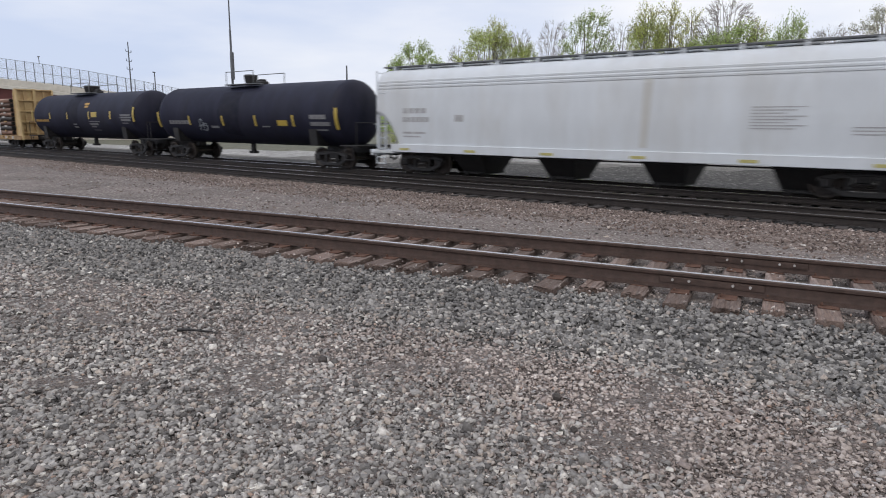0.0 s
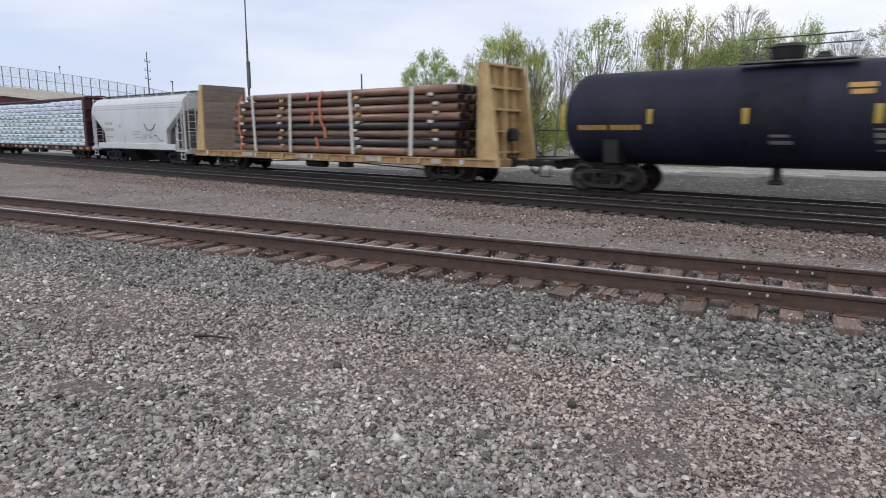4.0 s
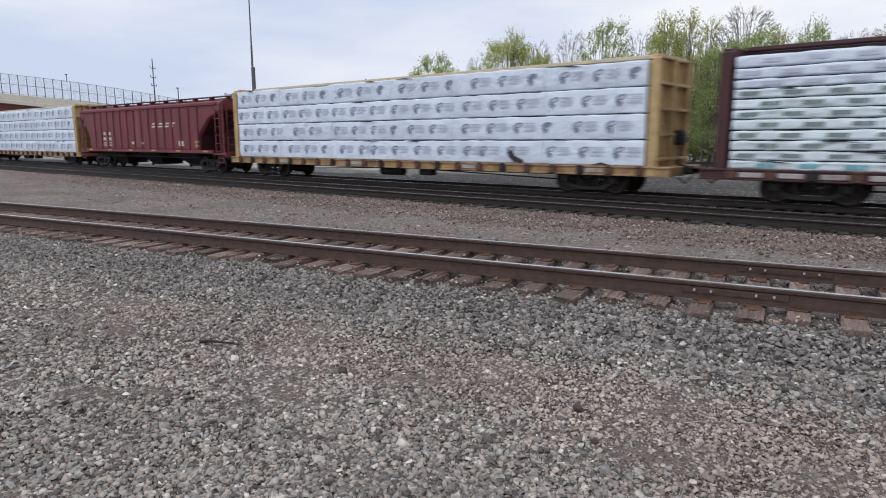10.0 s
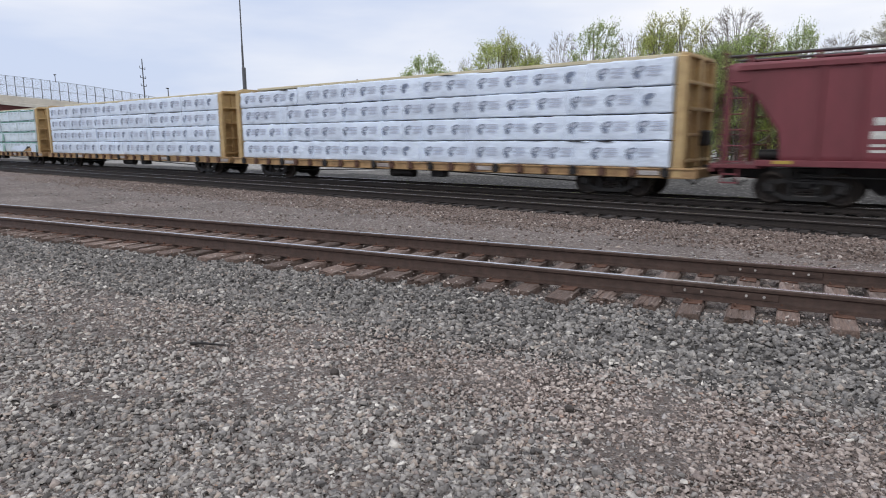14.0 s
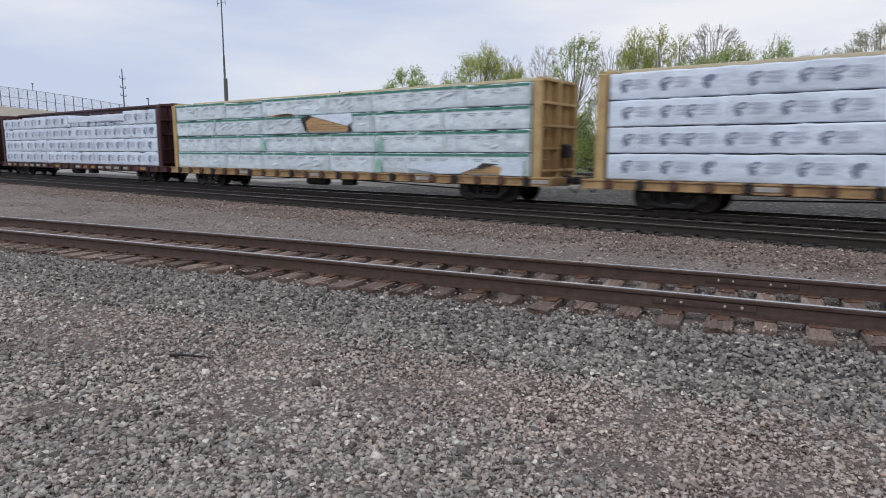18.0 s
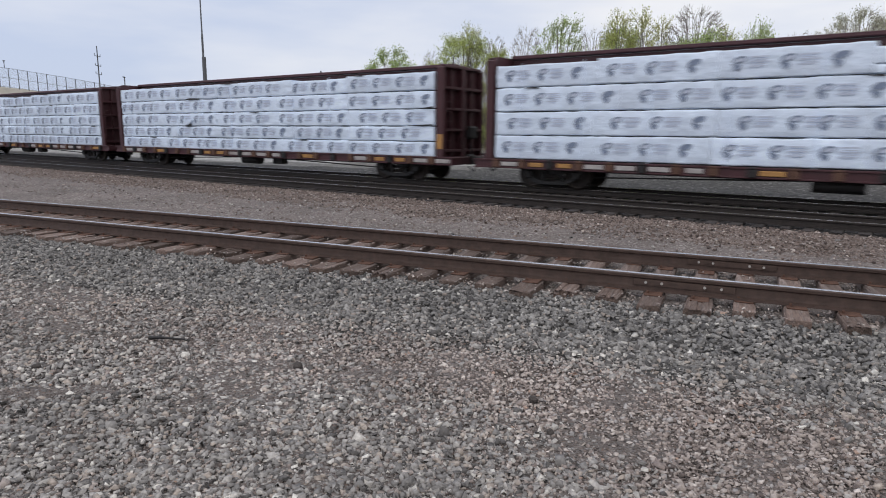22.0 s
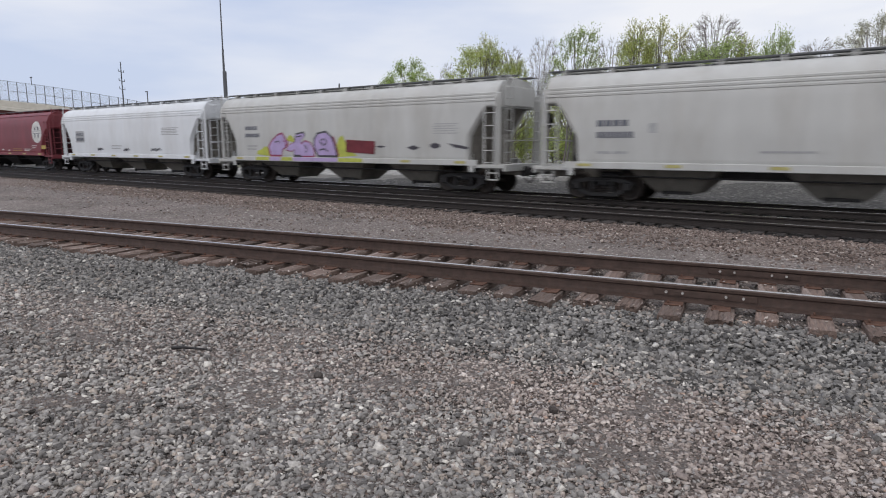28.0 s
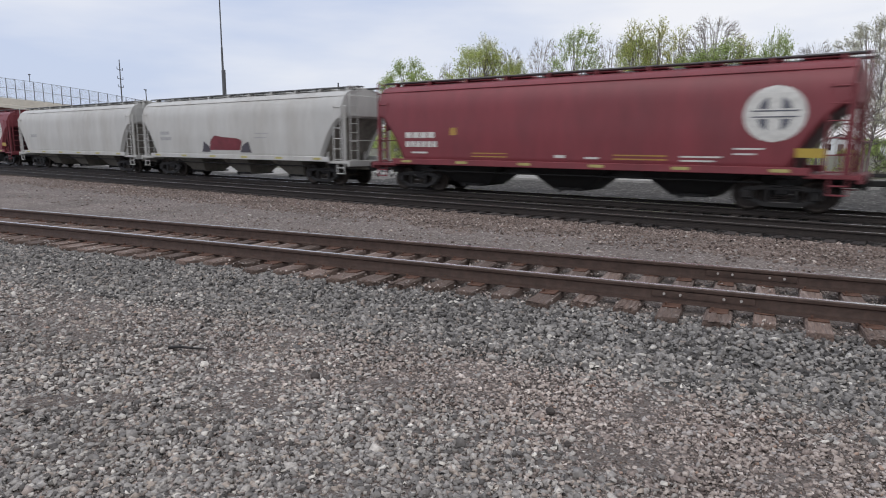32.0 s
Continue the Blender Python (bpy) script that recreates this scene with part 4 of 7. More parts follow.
TREE_LABELS = {
    "lime": "many-stemmed tree with dense fresh lime green leaves", "round": "round tree in full green leaf",
    "spire": "tall slim tree with sparse yellow-green leaves", "bare": "bare tree with fine grey twigs",
    "spreading": "spreading bare tree with dark fine twigs", "budding": "wide tree covered in pale grey-green buds",
    "airy": "airy leaning tree with thin dark green leaves", "dense": "dense upright tree in dark green leaf",
    "shrub": "dense bright green bush at the tree line", "shrub_dark": "dense dark green bush at the tree line"}
HEIGHTS = {"lime": 9.0, "round": 8.0, "spire": 10.0, "bare": 9.0, "spreading": 9.0, "budding": 9.0, "airy": 9.5, "dense": 8.0, "shrub": 5.0, "shrub_dark": 5.0}


def tree(kind, x, y, top, turn, wide=1.0, lean=0.0):
    k = top / HEIGHTS[kind]
    base = thing("bush" if "shrub" in kind else "tree", TREE_LABELS[kind], "bush" if "shrub" in kind else "tree", "trees behind the tracks",
                 at=pose(x, y, 0.1, 0, lean, 0) @ pose(0, 0, 0, 0, 0, turn) @ Matrix.Diagonal((k * wide, k * wide, k, 1)))
    wood, crown = KINDS[kind]
    part("trunk", wood, None, base)
    part("crown", crown, None, base)


for row in (
        ("round", -36.6, 44.0, 8.8, 0, 0.95), ("bare", -33.8, 44.5, 7.7, 140, 0.7), ("bare", -31.0, 43.0, 8.9, 40, 0.4, -6), ("lime", -28.0, 42.0, 9.5, 10, 0.92), ("spire", -27.6, 42.4, 10.5, 40, 0.75),
        ("bare", -25.9, 43.0, 9.6, 250, 0.55), ("lime", -25.2, 42.5, 8.3, 200, 0.5), ("bare", -24.1, 43.5, 10.2, 100, 0.5, 5), ("bare", -22.6, 43.0, 8.2, 310, 0.4),
        ("airy", -21.2, 43.0, 10.2, 60, 0.9, 7), ("bare", -18.3, 44.0, 9.6, 120, 0.65), ("lime", -15.8, 42.5, 9.2, 150, 0.65), ("spire", -15.8, 42.0, 10.2, 0, 0.9),
        ("spire", -14.6, 43.0, 10.3, 130, 0.9), ("spire", -13.3, 42.6, 9.6, 260, 0.8), ("spreading", -11.3, 43.0, 9.9, 20, 0.72), ("dense", -12.2, 41.0, 7.4, 110, 0.9),
        ("dense", -10.4, 41.5, 8.3, 230, 1.2), ("dense", -11.6, 43.5, 8.2, 60, 1.0), ("spire", -9.3, 42.5, 8.6, 70, 0.8), ("dense", -8.8, 43.0, 7.6, 15, 0.9), ("lime", -13.4, 44.5, 7.7, 75, 0.6), ("dense", -7.5, 42.0, 8.6, 300, 0.62), ("spreading", -5.9, 45.0, 8.1, 210, 0.6), ("bare", -5.2, 44.0, 7.4, 330, 0.8),
        ("bare", -4.6, 42.0, 6.6, 80, 0.6), ("budding", -2.6, 41.5, 8.7, 20, 0.85), ("budding", -0.3, 43.5, 9.1, 160, 0.95), ("budding", 2.2, 42.0, 9.0, 280, 1.0),
        ("bare", 4.4, 44.0, 8.5, 70, 1.0)):
    tree(*row)
rng = random.Random(9)
x = -40.0
while x < 6.0:
    tree(rng.choice(("shrub", "shrub", "shrub_dark")), x, rng.uniform(42.5, 48.0), rng.uniform(1.2, 1.9) if -7.0 < x < -2.4 else rng.uniform(2.2, 4.2) if x > -7.2 else rng.uniform(3.0, 6.2) if x > -30 else rng.uniform(1.8, 3.2), rng.uniform(0, 360),
         rng.uniform(0.8, 1.2))
    x += rng.uniform(1.1, 1.9)

# low far tree line and rough grass behind everything
g_v, nr = [], np.random.default_rng(5)
n = 26000
bx = -420 + 560 * nr.random(n)
by = 150 + 60 * nr.random(n)
bh = 4.5 + 2.5 * np.sin(bx * 0.11) + 1.5 * np.sin(bx * 0.43 + 1)
c = np.stack([bx, by, bh * nr.random(n) ** 0.6], -1)
u = nr.normal(size=(n, 3))
w = nr.normal(size=(n, 3))
q = np.stack([c - u * 0.55, c + w * 0.4, c + u * 0.55, c - w * 0.4], 1).reshape(-1, 3)
q[:, 2] = np.maximum(q[:, 2], 0.05)
me = bpy.data.meshes.new("far_woods")
me.from_pydata(q.tolist(), [], [(4 * i, 4 * i + 1, 4 * i + 2, 4 * i + 3) for i in range(n)])
me.materials.append(M_LEAF_D)
single("far_woods", me, None, "low far line of green woods on the horizon", "woods", kind="stuff")


# ---- the train ----
# travelled metres after t seconds: the train gathers a little speed
def travelled(t):
    return 10.731 * t + 0.01812 * t * t + 0.0000928 * t ** 3


WHEEL_R = 0.455
MOVING = []      # (thing, place of its centre at the start)
WHEELS = []      # (wheelset, place in its truck, place of the axle at the start)


def wheelset_mesh():
    g = G().tube((0, -0.98, 0), (0, 0.98, 0), 0.075, n=10)
    for s in (-1, 1):
        y = 0.755 * s
        g.lathe([(y - 0.065 * s, 0.1), (y - 0.06 * s, 0.16), (y - 0.02 * s, 0.2), (y - 0.03 * s, 0.36), (y - 0.06 * s, 0.38), (y - 0.06 * s, WHEEL_R - 0.004),
                 (y + 0.06 * s, WHEEL_R), (y + 0.085 * s, WHEEL_R + 0.025), (y + 0.09 * s, 0.37), (y + 0.04 * s, 0.35), (y + 0.05 * s, 0.16), (y + 0.09 * s, 0.1)]
                if s < 0 else
                [(y - 0.09 * s, 0.1), (y - 0.05 * s, 0.16), (y - 0.04 * s, 0.35), (y - 0.09 * s, 0.37), (y - 0.085 * s, WHEEL_R + 0.025), (y - 0.06 * s, WHEEL_R),
                 (y + 0.06 * s, WHEEL_R - 0.004), (y + 0.06 * s, 0.38), (y + 0.03 * s, 0.36), (y + 0.02 * s, 0.2), (y + 0.06 * s, 0.16), (y + 0.065 * s, 0.1)], "y", 24)
        g.tube((0, 0.98 * s, 0), (0, 1.1 * s, 0), 0.1, 0.085, 10)
        for k in range(3):
            a = 2.094 * k
            g.tube((0.05 * math.cos(a), 1.1 * s, 0.05 * math.sin(a)), (0.05 * math.cos(a), 1.125 * s, 0.05 * math.sin(a)), 0.018, n=6)
    return g.mesh("wheelset", M_WHEEL)


def frame_mesh():
    g = G()
    g.prism([(-1.12, 0.5), (-1.12, 0.6), (-0.95, 0.67), (-0.5, 0.75), (0.5, 0.75), (0.95, 0.67), (1.12, 0.6), (1.12, 0.5), (0.5, 0.62), (-0.5, 0.62)], "y", -0.07, 0.07)
    g.prism([(-0.98, 0.36), (-0.46, 0.13), (0.46, 0.13), (0.98, 0.36), (0.98, 0.47), (0.42, 0.25), (-0.42, 0.25), (-0.98, 0.47)], "y", -0.06, 0.06)
    g.box((-0.36, 0, 0.44), (0.11, 0.14, 0.46), 0.02).box((0.36, 0, 0.44), (0.11, 0.14, 0.46), 0.02)
    g.box((-0.89, -0.02, 0.47), (0.28, 0.2, 0.28), 0.04).box((0.89, -0.02, 0.47), (0.28, 0.2, 0.28), 0.04)
    g.box((0, -0.08, 0.71), (0.9, 0.06, 0.06), 0.02)
    return g.mesh("side_frame", M_STEEL_DARK)


def spring_mesh():
    g = G()
    for dx in (-0.17, 0.0, 0.17):
        for k in range(5):
            g.tube((dx, 0, 0.22 + 0.055 * k), (dx, 0, 0.25 + 0.055 * k), 0.07, n=8)
    return g.mesh("spring_nest", M_WHEEL)


MESH_WHEELSET, MESH_FRAME, MESH_SPRING = wheelset_mesh(), frame_mesh(), spring_mesh()
MESH_BOLSTER = G().box((0, 0, 0.6), (0.42, 2.0, 0.26), 0.04).box((0, 0, 0.3), (1.3, 1.4, 0.1), 0.02).box((0, 0, 0.8), (0.7, 0.7, 0.24), 0.05).mesh("truck", M_STEEL_DARK)
MESH_COUPLER = G().box((0, 0, 0.84), (1.0, 0.17, 0.17), 0.03).box((0.5, -0.03, 0.84), (0.3, 0.3, 0.28), 0.07).box((0.62, 0.12, 0.84), (0.16, 0.1, 0.3), 0.04).box(
    (-0.35, 0, 0.85), (0.2, 0.45, 0.4), 0.05).tube((0.2, 0.3, 0.78), (0.5, 0.32, 0.42), 0.028, n=6).tube((0.5, 0.32, 0.42), (0.75, 0.28, 0.6), 0.028, n=6).mesh("coupler", M_STEEL_DARK)


def truck(car, x, start):
    t = part("truck", MESH_BOLSTER, None, car, "black cast four-wheel truck")
    t.location = (x, 0, 0)
    for s in (-1, 1):
        f = part("side_frame", MESH_FRAME, None, t)
        f.location = (0, 1.0 * s, 0)
        f.rotation_euler = (0, 0, 0 if s < 0 else math.pi)
        sp = part("spring_nest", MESH_SPRING, None, t)
        sp.location = (0, 1.0 * s, 0)
    for dx in (-0.89, 0.89):
        w = part("wheelset", MESH_WHEELSET, None, t)
        w.location = (dx, 0, WHEEL_R)
        WHEELS.append((w, dx, start + x + dx))


def start_car(name, label, category, start, group, trucks, coupler_at):
    car = thing(name, label, category, group, at=pose(start, MAIN_Y, MAIN_TOP))
    MOVING.append((car, start))
    for x in trucks:
        truck(car, x, start)
    for s in (-1, 1):
        c = part("coupler", MESH_COUPLER, None, car)
        c.location = (coupler_at * s, 0, 0)
        c.rotation_euler = (0, 0, 0 if s > 0 else math.pi)
    return car


def ladder_mesh(height, width, material, axis="x"):
    g = G()
    for s in (-1, 1):
        c = (s * width / 2, 0, height / 2) if axis == "x" else (0, s * width / 2, height / 2)
        g.box(c, (0.06, 0.03, height) if axis == "x" else (0.03, 0.06, height), 0.006)
    n = max(2, int(height / 0.36))
    for k in range(n):
        z = 0.12 + (height - 0.2) * k / (n - 1)
        a, b = ((-width / 2, 0, z), (width / 2, 0, z)) if axis == "x" else ((0, -width / 2, z), (0, width / 2, z))
        g.tube(a, b, 0.018, n=6)
    return g.mesh("ladder", material)


# profile of a hopper car's curved side: half width at a height
def side_curve(z):
    return np.interp(z, [0.9, 1.3, 2.2, 3.3, 3.6, 3.9, 4.08, 4.2, 4.27], [1.53, 1.56, 1.6, 1.56, 1.5, 1.36, 1.16, 0.8, 0.0])


def side_flat(z):
    return np.interp(z, [0.9, 3.86, 3.87, 4.02, 4.1], [1.54, 1.54, 1.5, 1.3, 0.0])


def end_rise(e, shape):
    """How far the lower edge of the side has risen (0 to 1) at the part e of the end opening."""
    if shape == "slope":
        return e
    if shape == "steep":
        return float(np.interp(e, [0.0, 0.03, 0.5, 1.0], [0.0, 0.36, 0.82, 1.0]))
    if shape == "bay":
        return float(np.interp(e, [0.0, 0.03, 1.0], [0.0, 0.46, 1.0]))
    if shape == "chamfer":
        return float(np.interp(e, [0.0, 0.03, 0.08, 0.6, 1.0], [0.0, 0.44, 0.5, 1.0, 1.0]))
    return 1 - (1 - min(e, 1.0)) ** shape


def hopper_body(half, curve, top, low, cut, cut_len, shape, cut_left):
    """The shell of a covered hopper: flat or curved sides, roof, and ends cut away below.
    shape: 'slope', or how steeply the lower edge curves up to the height cut over the last cut_len metres."""
    xs = sorted(set(np.round(np.concatenate([-half + cut_left * (1 - np.linspace(1, 0, 15) ** 2), np.linspace(-half + cut_left, half - cut_len, 12),
                                             half - cut_len * (1 - np.linspace(0, 1, 15) ** 2)]), 3)))
    nz = 18
    vs, fs = [], []
    for x in xs:
        length = cut_left if x < 0 else cut_len
        e = max(0.0, (abs(x) - (half - length)) / length)
        zb = low + (cut - low) * end_rise(e, shape)
        zs = zb + (top - zb) * (1 - (1 - np.linspace(0, 1, nz)) ** 1.6)
        hw = curve(zs)
        vs += [(x, -h, z) for h, z in zip(hw, zs)] + [(x, h, z) for h, z in zip(hw[::-1][1:], zs[::-1][1:])]
    m = 2 * nz - 1
    for i in range(len(xs) - 1):
        for j in range(m - 1):
            fs.append((i * m + j, (i + 1) * m + j, (i + 1) * m + j + 1, i * m + j + 1))
        fs.append((i * m + m - 1, (i + 1) * m + m - 1, (i + 1) * m, i * m))
    last = (len(xs) - 1) * m
    g = G()
    g.add(vs, fs, True)
    g.add(vs, [tuple(range(m))[::-1], tuple(range(last, last + m))])
    return g


def on_side(pts, curve, out=0.007):
    """A painted shape, given as x, z points, laid on the near side of a car in level strips that follow its curve."""
    lo, hi = min(p[1] for p in pts), max(p[1] for p in pts)
    n, m = max(2, int((hi - lo) / 0.07)), len(pts)
    vs = []
    for k in range(n + 1):
        z = lo + (hi - lo) * min(max(k / n, 0.002), 0.998)
        cross = []
        for i in range(m):
            (xa, za), (xb, zb) = pts[i], pts[(i + 1) % m]
            if (za <= z) != (zb <= z):
                cross.append(xa + (xb - xa) * (z - za) / (zb - za))
        y = -float(curve(z)) - out
        vs += [(min(cross), y, z), (max(cross), y, z)]
    return vs, [(2 * k, 2 * k + 1, 2 * k + 3, 2 * k + 2) for k in range(n)]


def bars(rows, curve, out=0.007):
    """Lettering too small to read, as plain bars: rows of x0, x1, z0, z1."""
    g = G()
    for x0, x1, z0, z1 in rows:
        zs = np.linspace(z0, z1, 3)
        vs = [(x, -float(curve(z)) - out, z) for z in zs for x in (x0, x1)]
        g.add(vs, [(0, 1, 3, 2), (2, 3, 5, 4)])
    return g


def words(x, z, h, widths, gap=0.06):
    """A row of blocks the size of letters or words."""
    out = []
    for w in widths:
        out.append((x, x + w, z, z + h))
        x += w + gap
    return out


def ellipse(cx, cz, rx, rz, n=20, a0=0.0, a1=360.0):
    return [(cx + rx * math.cos(radians(a0 + (a1 - a0) * k / n)), cz + rz * math.sin(radians(a0 + (a1 - a0) * k / n))) for k in range(n)]


def hopper_chute(length, material, depth=0.82):
    """One discharge hopper below the sill: a tapering bin and its outlet gate."""
    g = G()
    t, b = length / 2, length * (0.21 if length > 2 else 0.33)
    vs = [(-t, -1.3, 0), (t, -1.3, 0), (t, 1.3, 0), (-t, 1.3, 0), (-b, -0.6, -depth), (b, -0.6, -depth), (b, 0.6, -depth), (-b, 0.6, -depth)]
    g.add(vs, [(0, 1, 5, 4)[::-1], (1, 2, 6, 5)[::-1], (2, 3, 7, 6)[::-1], (3, 0, 4, 7)[::-1], (0, 3, 2, 1)[::-1], (4, 5, 6, 7)[::-1]])
    return g.mesh("discharge_hopper", material)


def covered_hopper(name, label, start, group, half, trucks, paint, bays, curve=side_curve, top=4.27, cut=3.0, cut_len=1.45, shape=1.7, ridge=0,
                   under=None, sill_z=(1.06, 1.28), seam=True, board=4.34, chute=2.4, reflectors=6, reflector=None, bay_shift=0.0, cut_left=None):
    car = start_car(name, label, "hopper car", start, group, trucks, half + 0.25)
    under = under or M_STEEL_DARK
    body = part("body", hopper_body(half - 0.45, curve, top, sill_z[0] + 0.05, cut, cut_len, shape, cut_left or cut_len), paint, car)
    # continuous side sills
    for s in (-1, 1):
        sill = part("side_sill", G().box((0, 1.57 * s, (sill_z[0] + sill_z[1]) / 2), (2 * half - 2.5, 0.1, sill_z[1] - sill_z[0]), 0.015), paint, car)
        for k in range(reflectors):
            x = -half + 2.0 + (2 * half - 4.0) * k / max(1, reflectors - 1)
            part("reflector", G().box((x, 1.625 * s, sill_z[0] + 0.12), (0.5, 0.01, 0.09)), reflector or M_FADED_REFLECT, sill, "faded yellow reflector strip")
    for e in (-1, 1):
        part("center_sill", G().box((e * (half - 1.6), 0, 0.86), (2.9, 0.5, 0.32), 0.03), under, car)
    if shape in ("chamfer", "steep") or paint is M_RED_CAR:
        part("through_sill", G().box((0, 0, 0.92), (2 * half - 5.5, 0.6 if shape == "chamfer" else 1.2, 0.3), 0.03), M_STEEL_DARK, car)
    if shape == "steep":
        for e in (1,):
            part("shear_plate", G().prism([(e * (half - 2.9), 1.1), (e * (half - 0.9), 1.1), (e * (half - 0.9), 2.7), (e * (half - 1.9), 2.4), (e * (half - 2.9), 1.9)], "y", -0.06, 0.06), M_MAROON, car, "dark red upright plate under the slope")
    if shape == "chamfer":
        for e in (-1, 1):
            part("shear_plate", G().box((e * (half - 1.55), 0, 1.72), (0.42, 0.12, 1.25), 0.02).box((e * (half - 0.95), 0, 1.66), (0.36, 0.12, 1.15), 0.02), M_UNDER, car, "dusty shade-toned upright plate under the slope")
            for s in (-1, 1):
                part("sill_drop", G().box((e * (half - 1.5), 1.57 * s, sill_z[0] - 0.02), (0.2, 0.1, 0.44), 0.015), paint, car)
    if ridge:
        for k in range(ridge):
            z = 3.44 + 0.12 * k
            w = float(curve(z))
            for s in (-1, 1):
                part("side_ridge", G().box((0, (w + 0.012) * s, z), (2 * half - 1.1, 0.03, 0.085), 0.012), paint, body)
    if seam and not ridge:
        for s in (-1, 1):
            part("eave_seam", G().box((0, (float(curve(3.92)) + 0.01) * s, 3.92), (2 * half - 1.0, 0.05, 0.03), 0.008), paint, body)
    # discharge bays
    inner = 2 * half - 5.0
    mesh = hopper_chute(chute, under)
    gate = G().box((0, 0, 0), (0.95, 1.5, 0.1), 0.02).tube((0.35, -0.95, 0), (0.35, 0.95, 0), 0.035, n=8).box((-0.3, -0.8, -0.02), (0.14, 0.12, 0.16), 0.02).mesh("outlet_gate", M_STEEL_DARK)
    for k in range(bays):
        x = -inner / 2 + inner * (k + 0.5) / bays + bay_shift
        c = part("discharge_hopper", mesh, None, car)
        c.location = (x, 0, sill_z[0] + 0.06)
        o = part("outlet_gate", gate, None, c)
        o.location = (0, 0, -0.8)
    # roof: hatch trough, running boards and their supports
    g = G()
    n = int(half * 1.25)
    for k in range(n):
        x = -half + 1.3 + (2 * half - 2.6) * k / (n - 1)
        hatch = part("roof_hatch", G().box((x, 0, top + 0.05), (1.2, 0.62, 0.09), 0.03), paint, car)
    for s in (-1, 1):
        b = part("running_board", G().box((0, 0.62 * s, board), (2 * half - 0.3, 0.4, 0.05), 0.01), M_GRATE, car, "dark grated roof running board")
        for k in range(n):
            x = -half + 0.8 + (2 * half - 1.6) * k / (n - 1)
            part("bracket", G().box((x, 0.7 * s, (board + top - 0.22) / 2), (0.08, 0.3, board - top + 0.2)), paint, b)
    # ends: posts, ladders, platforms
    side_ladder = ladder_mesh(2.45, 0.46, paint)
    end_ladder = ladder_mesh(3.3, 0.46, paint, "y")
    low, inside = sill_z[0] + 0.05, half - 0.45
    for e in (-1, 1):
        g = G()
        steps = [k / 10 for k in range(11)]
        span = cut_left or cut_len if e < 0 else cut_len
        row = [(e * (inside - span + span * s + 0.01), low + (cut - low) * end_rise(s, shape) - 0.025) for s in steps]
        for (xa, za), (xb, zb) in zip(row, row[1:]):
            g.add([(xa, -1.36, za), (xb, -1.36, zb), (xb, 1.36, zb), (xa, 1.36, za)], [(0, 1, 2, 3) if e < 0 else (3, 2, 1, 0)])
        # extra sheet in a darker paint, so the shade under the slope is coloured in
        part("slope_sheet", g, M_UNDER if paint is not M_RED_CAR and paint is not M_RED_FADED else M_MAROON, body, "grimy slope sheet toned dark for shade")
    for e in (-1, 1):
        xe = e * (half - 0.42)
        plat = part("end_platform", G().box((e * (half - 0.72), 0, sill_z[0] - 0.02), (1.35, 3.1, 0.12), 0.02).box(
            (e * (half - 0.1), 0, sill_z[0] - 0.06), (0.12, 3.1, 0.26), 0.02), paint, car)
        part("end_panel", G().box((e * (half - 0.42), 0, (cut + top) / 2 - 0.12), (0.08, 2.3, top - cut - 0.35), 0.02), paint, body)
        for s in (-1, 1):
            part("corner_post", G().box((xe, 1.42 * s, (sill_z[0] + cut + 0.5) / 2), (0.14 if shape in ("slope", "steep", "bay") else 0.18, 0.1, cut + 0.5 - sill_z[0]), 0.02), paint, car)
            if shape != "steep":
                part("end_post", G().box((e * (half - 1.75), 1.2 * s, (sill_z[0] + 2.3) / 2), (0.12, 0.1, 2.3 - sill_z[0]), 0.02), paint, car)
            lad = part("ladder", side_ladder, None, car)
            lad.location = (e * (half - 0.72), 1.56 * s, sill_z[0])
            lad2 = part("ladder", end_ladder, None, car)
            lad2.location = (e * (half - 0.2), 1.05 * s, sill_z[0])
            step = part("step", G().box((-0.22, 0, -0.25), (0.04, 0.04, 0.55)).box((0.22, 0, -0.25), (0.04, 0.04, 0.55)).box((0, 0, -0.5), (0.46, 0.1, 0.04)).box(
                (0, 0, -0.25), (0.46, 0.06, 0.04)), paint, plat)
            step.location = (e * (half - 0.6), 1.5 * s, sill_z[0])
        part("hand_rail", G().tube((e * (half - 0.15), -1.4, 2.0), (e * (half - 0.15), 1.4, 2.0), 0.02, n=6), paint, car)
    part("brake_cylinder", G().tube((-half + 1.1, -0.4, 1.4), (-half + 1.7, -0.4, 1.4), 0.16, n=12), M_STEEL_DARK, car)
    part("brake_valve", G().box((-half + 1.9, 0.4, 1.45), (0.6, 0.5, 0.4), 0.05), M_STEEL_DARK, car)
    part("brake_wheel", G().lathe([(-0.02, 0.26), (0.0, 0.28), (0.02, 0.26)], "x", 16, (-half + 0.12, -0.5, 2.7)), M_STEEL_DARK, car)
    part("train_line", G().tube((-half + 2.5, -1.2, 0.82), (half - 2.5, -1.2, 0.82), 0.03, n=6), M_STEEL_DARK, car)
    return car, body


def strokes(pts, w):
    """Short straight brush strokes along a crooked line."""
    out = []
    for a, b in zip(pts, pts[1:]):
        d = Vector((b[0] - a[0], b[1] - a[1])).normalized()
        n = Vector((-d.y, d.x)) * w
        out.append([(a[0] - n.x, a[1] - n.y), (b[0] - n.x, b[1] - n.y), (b[0] + n.x, b[1] + n.y), (a[0] + n.x, a[1] + n.y)])
    return out


def paint_on(body, rows, material, curve=side_curve, label="", out=0.007):
    for row in rows:
        part("stencil", bars([row], curve, out), material, body, label)


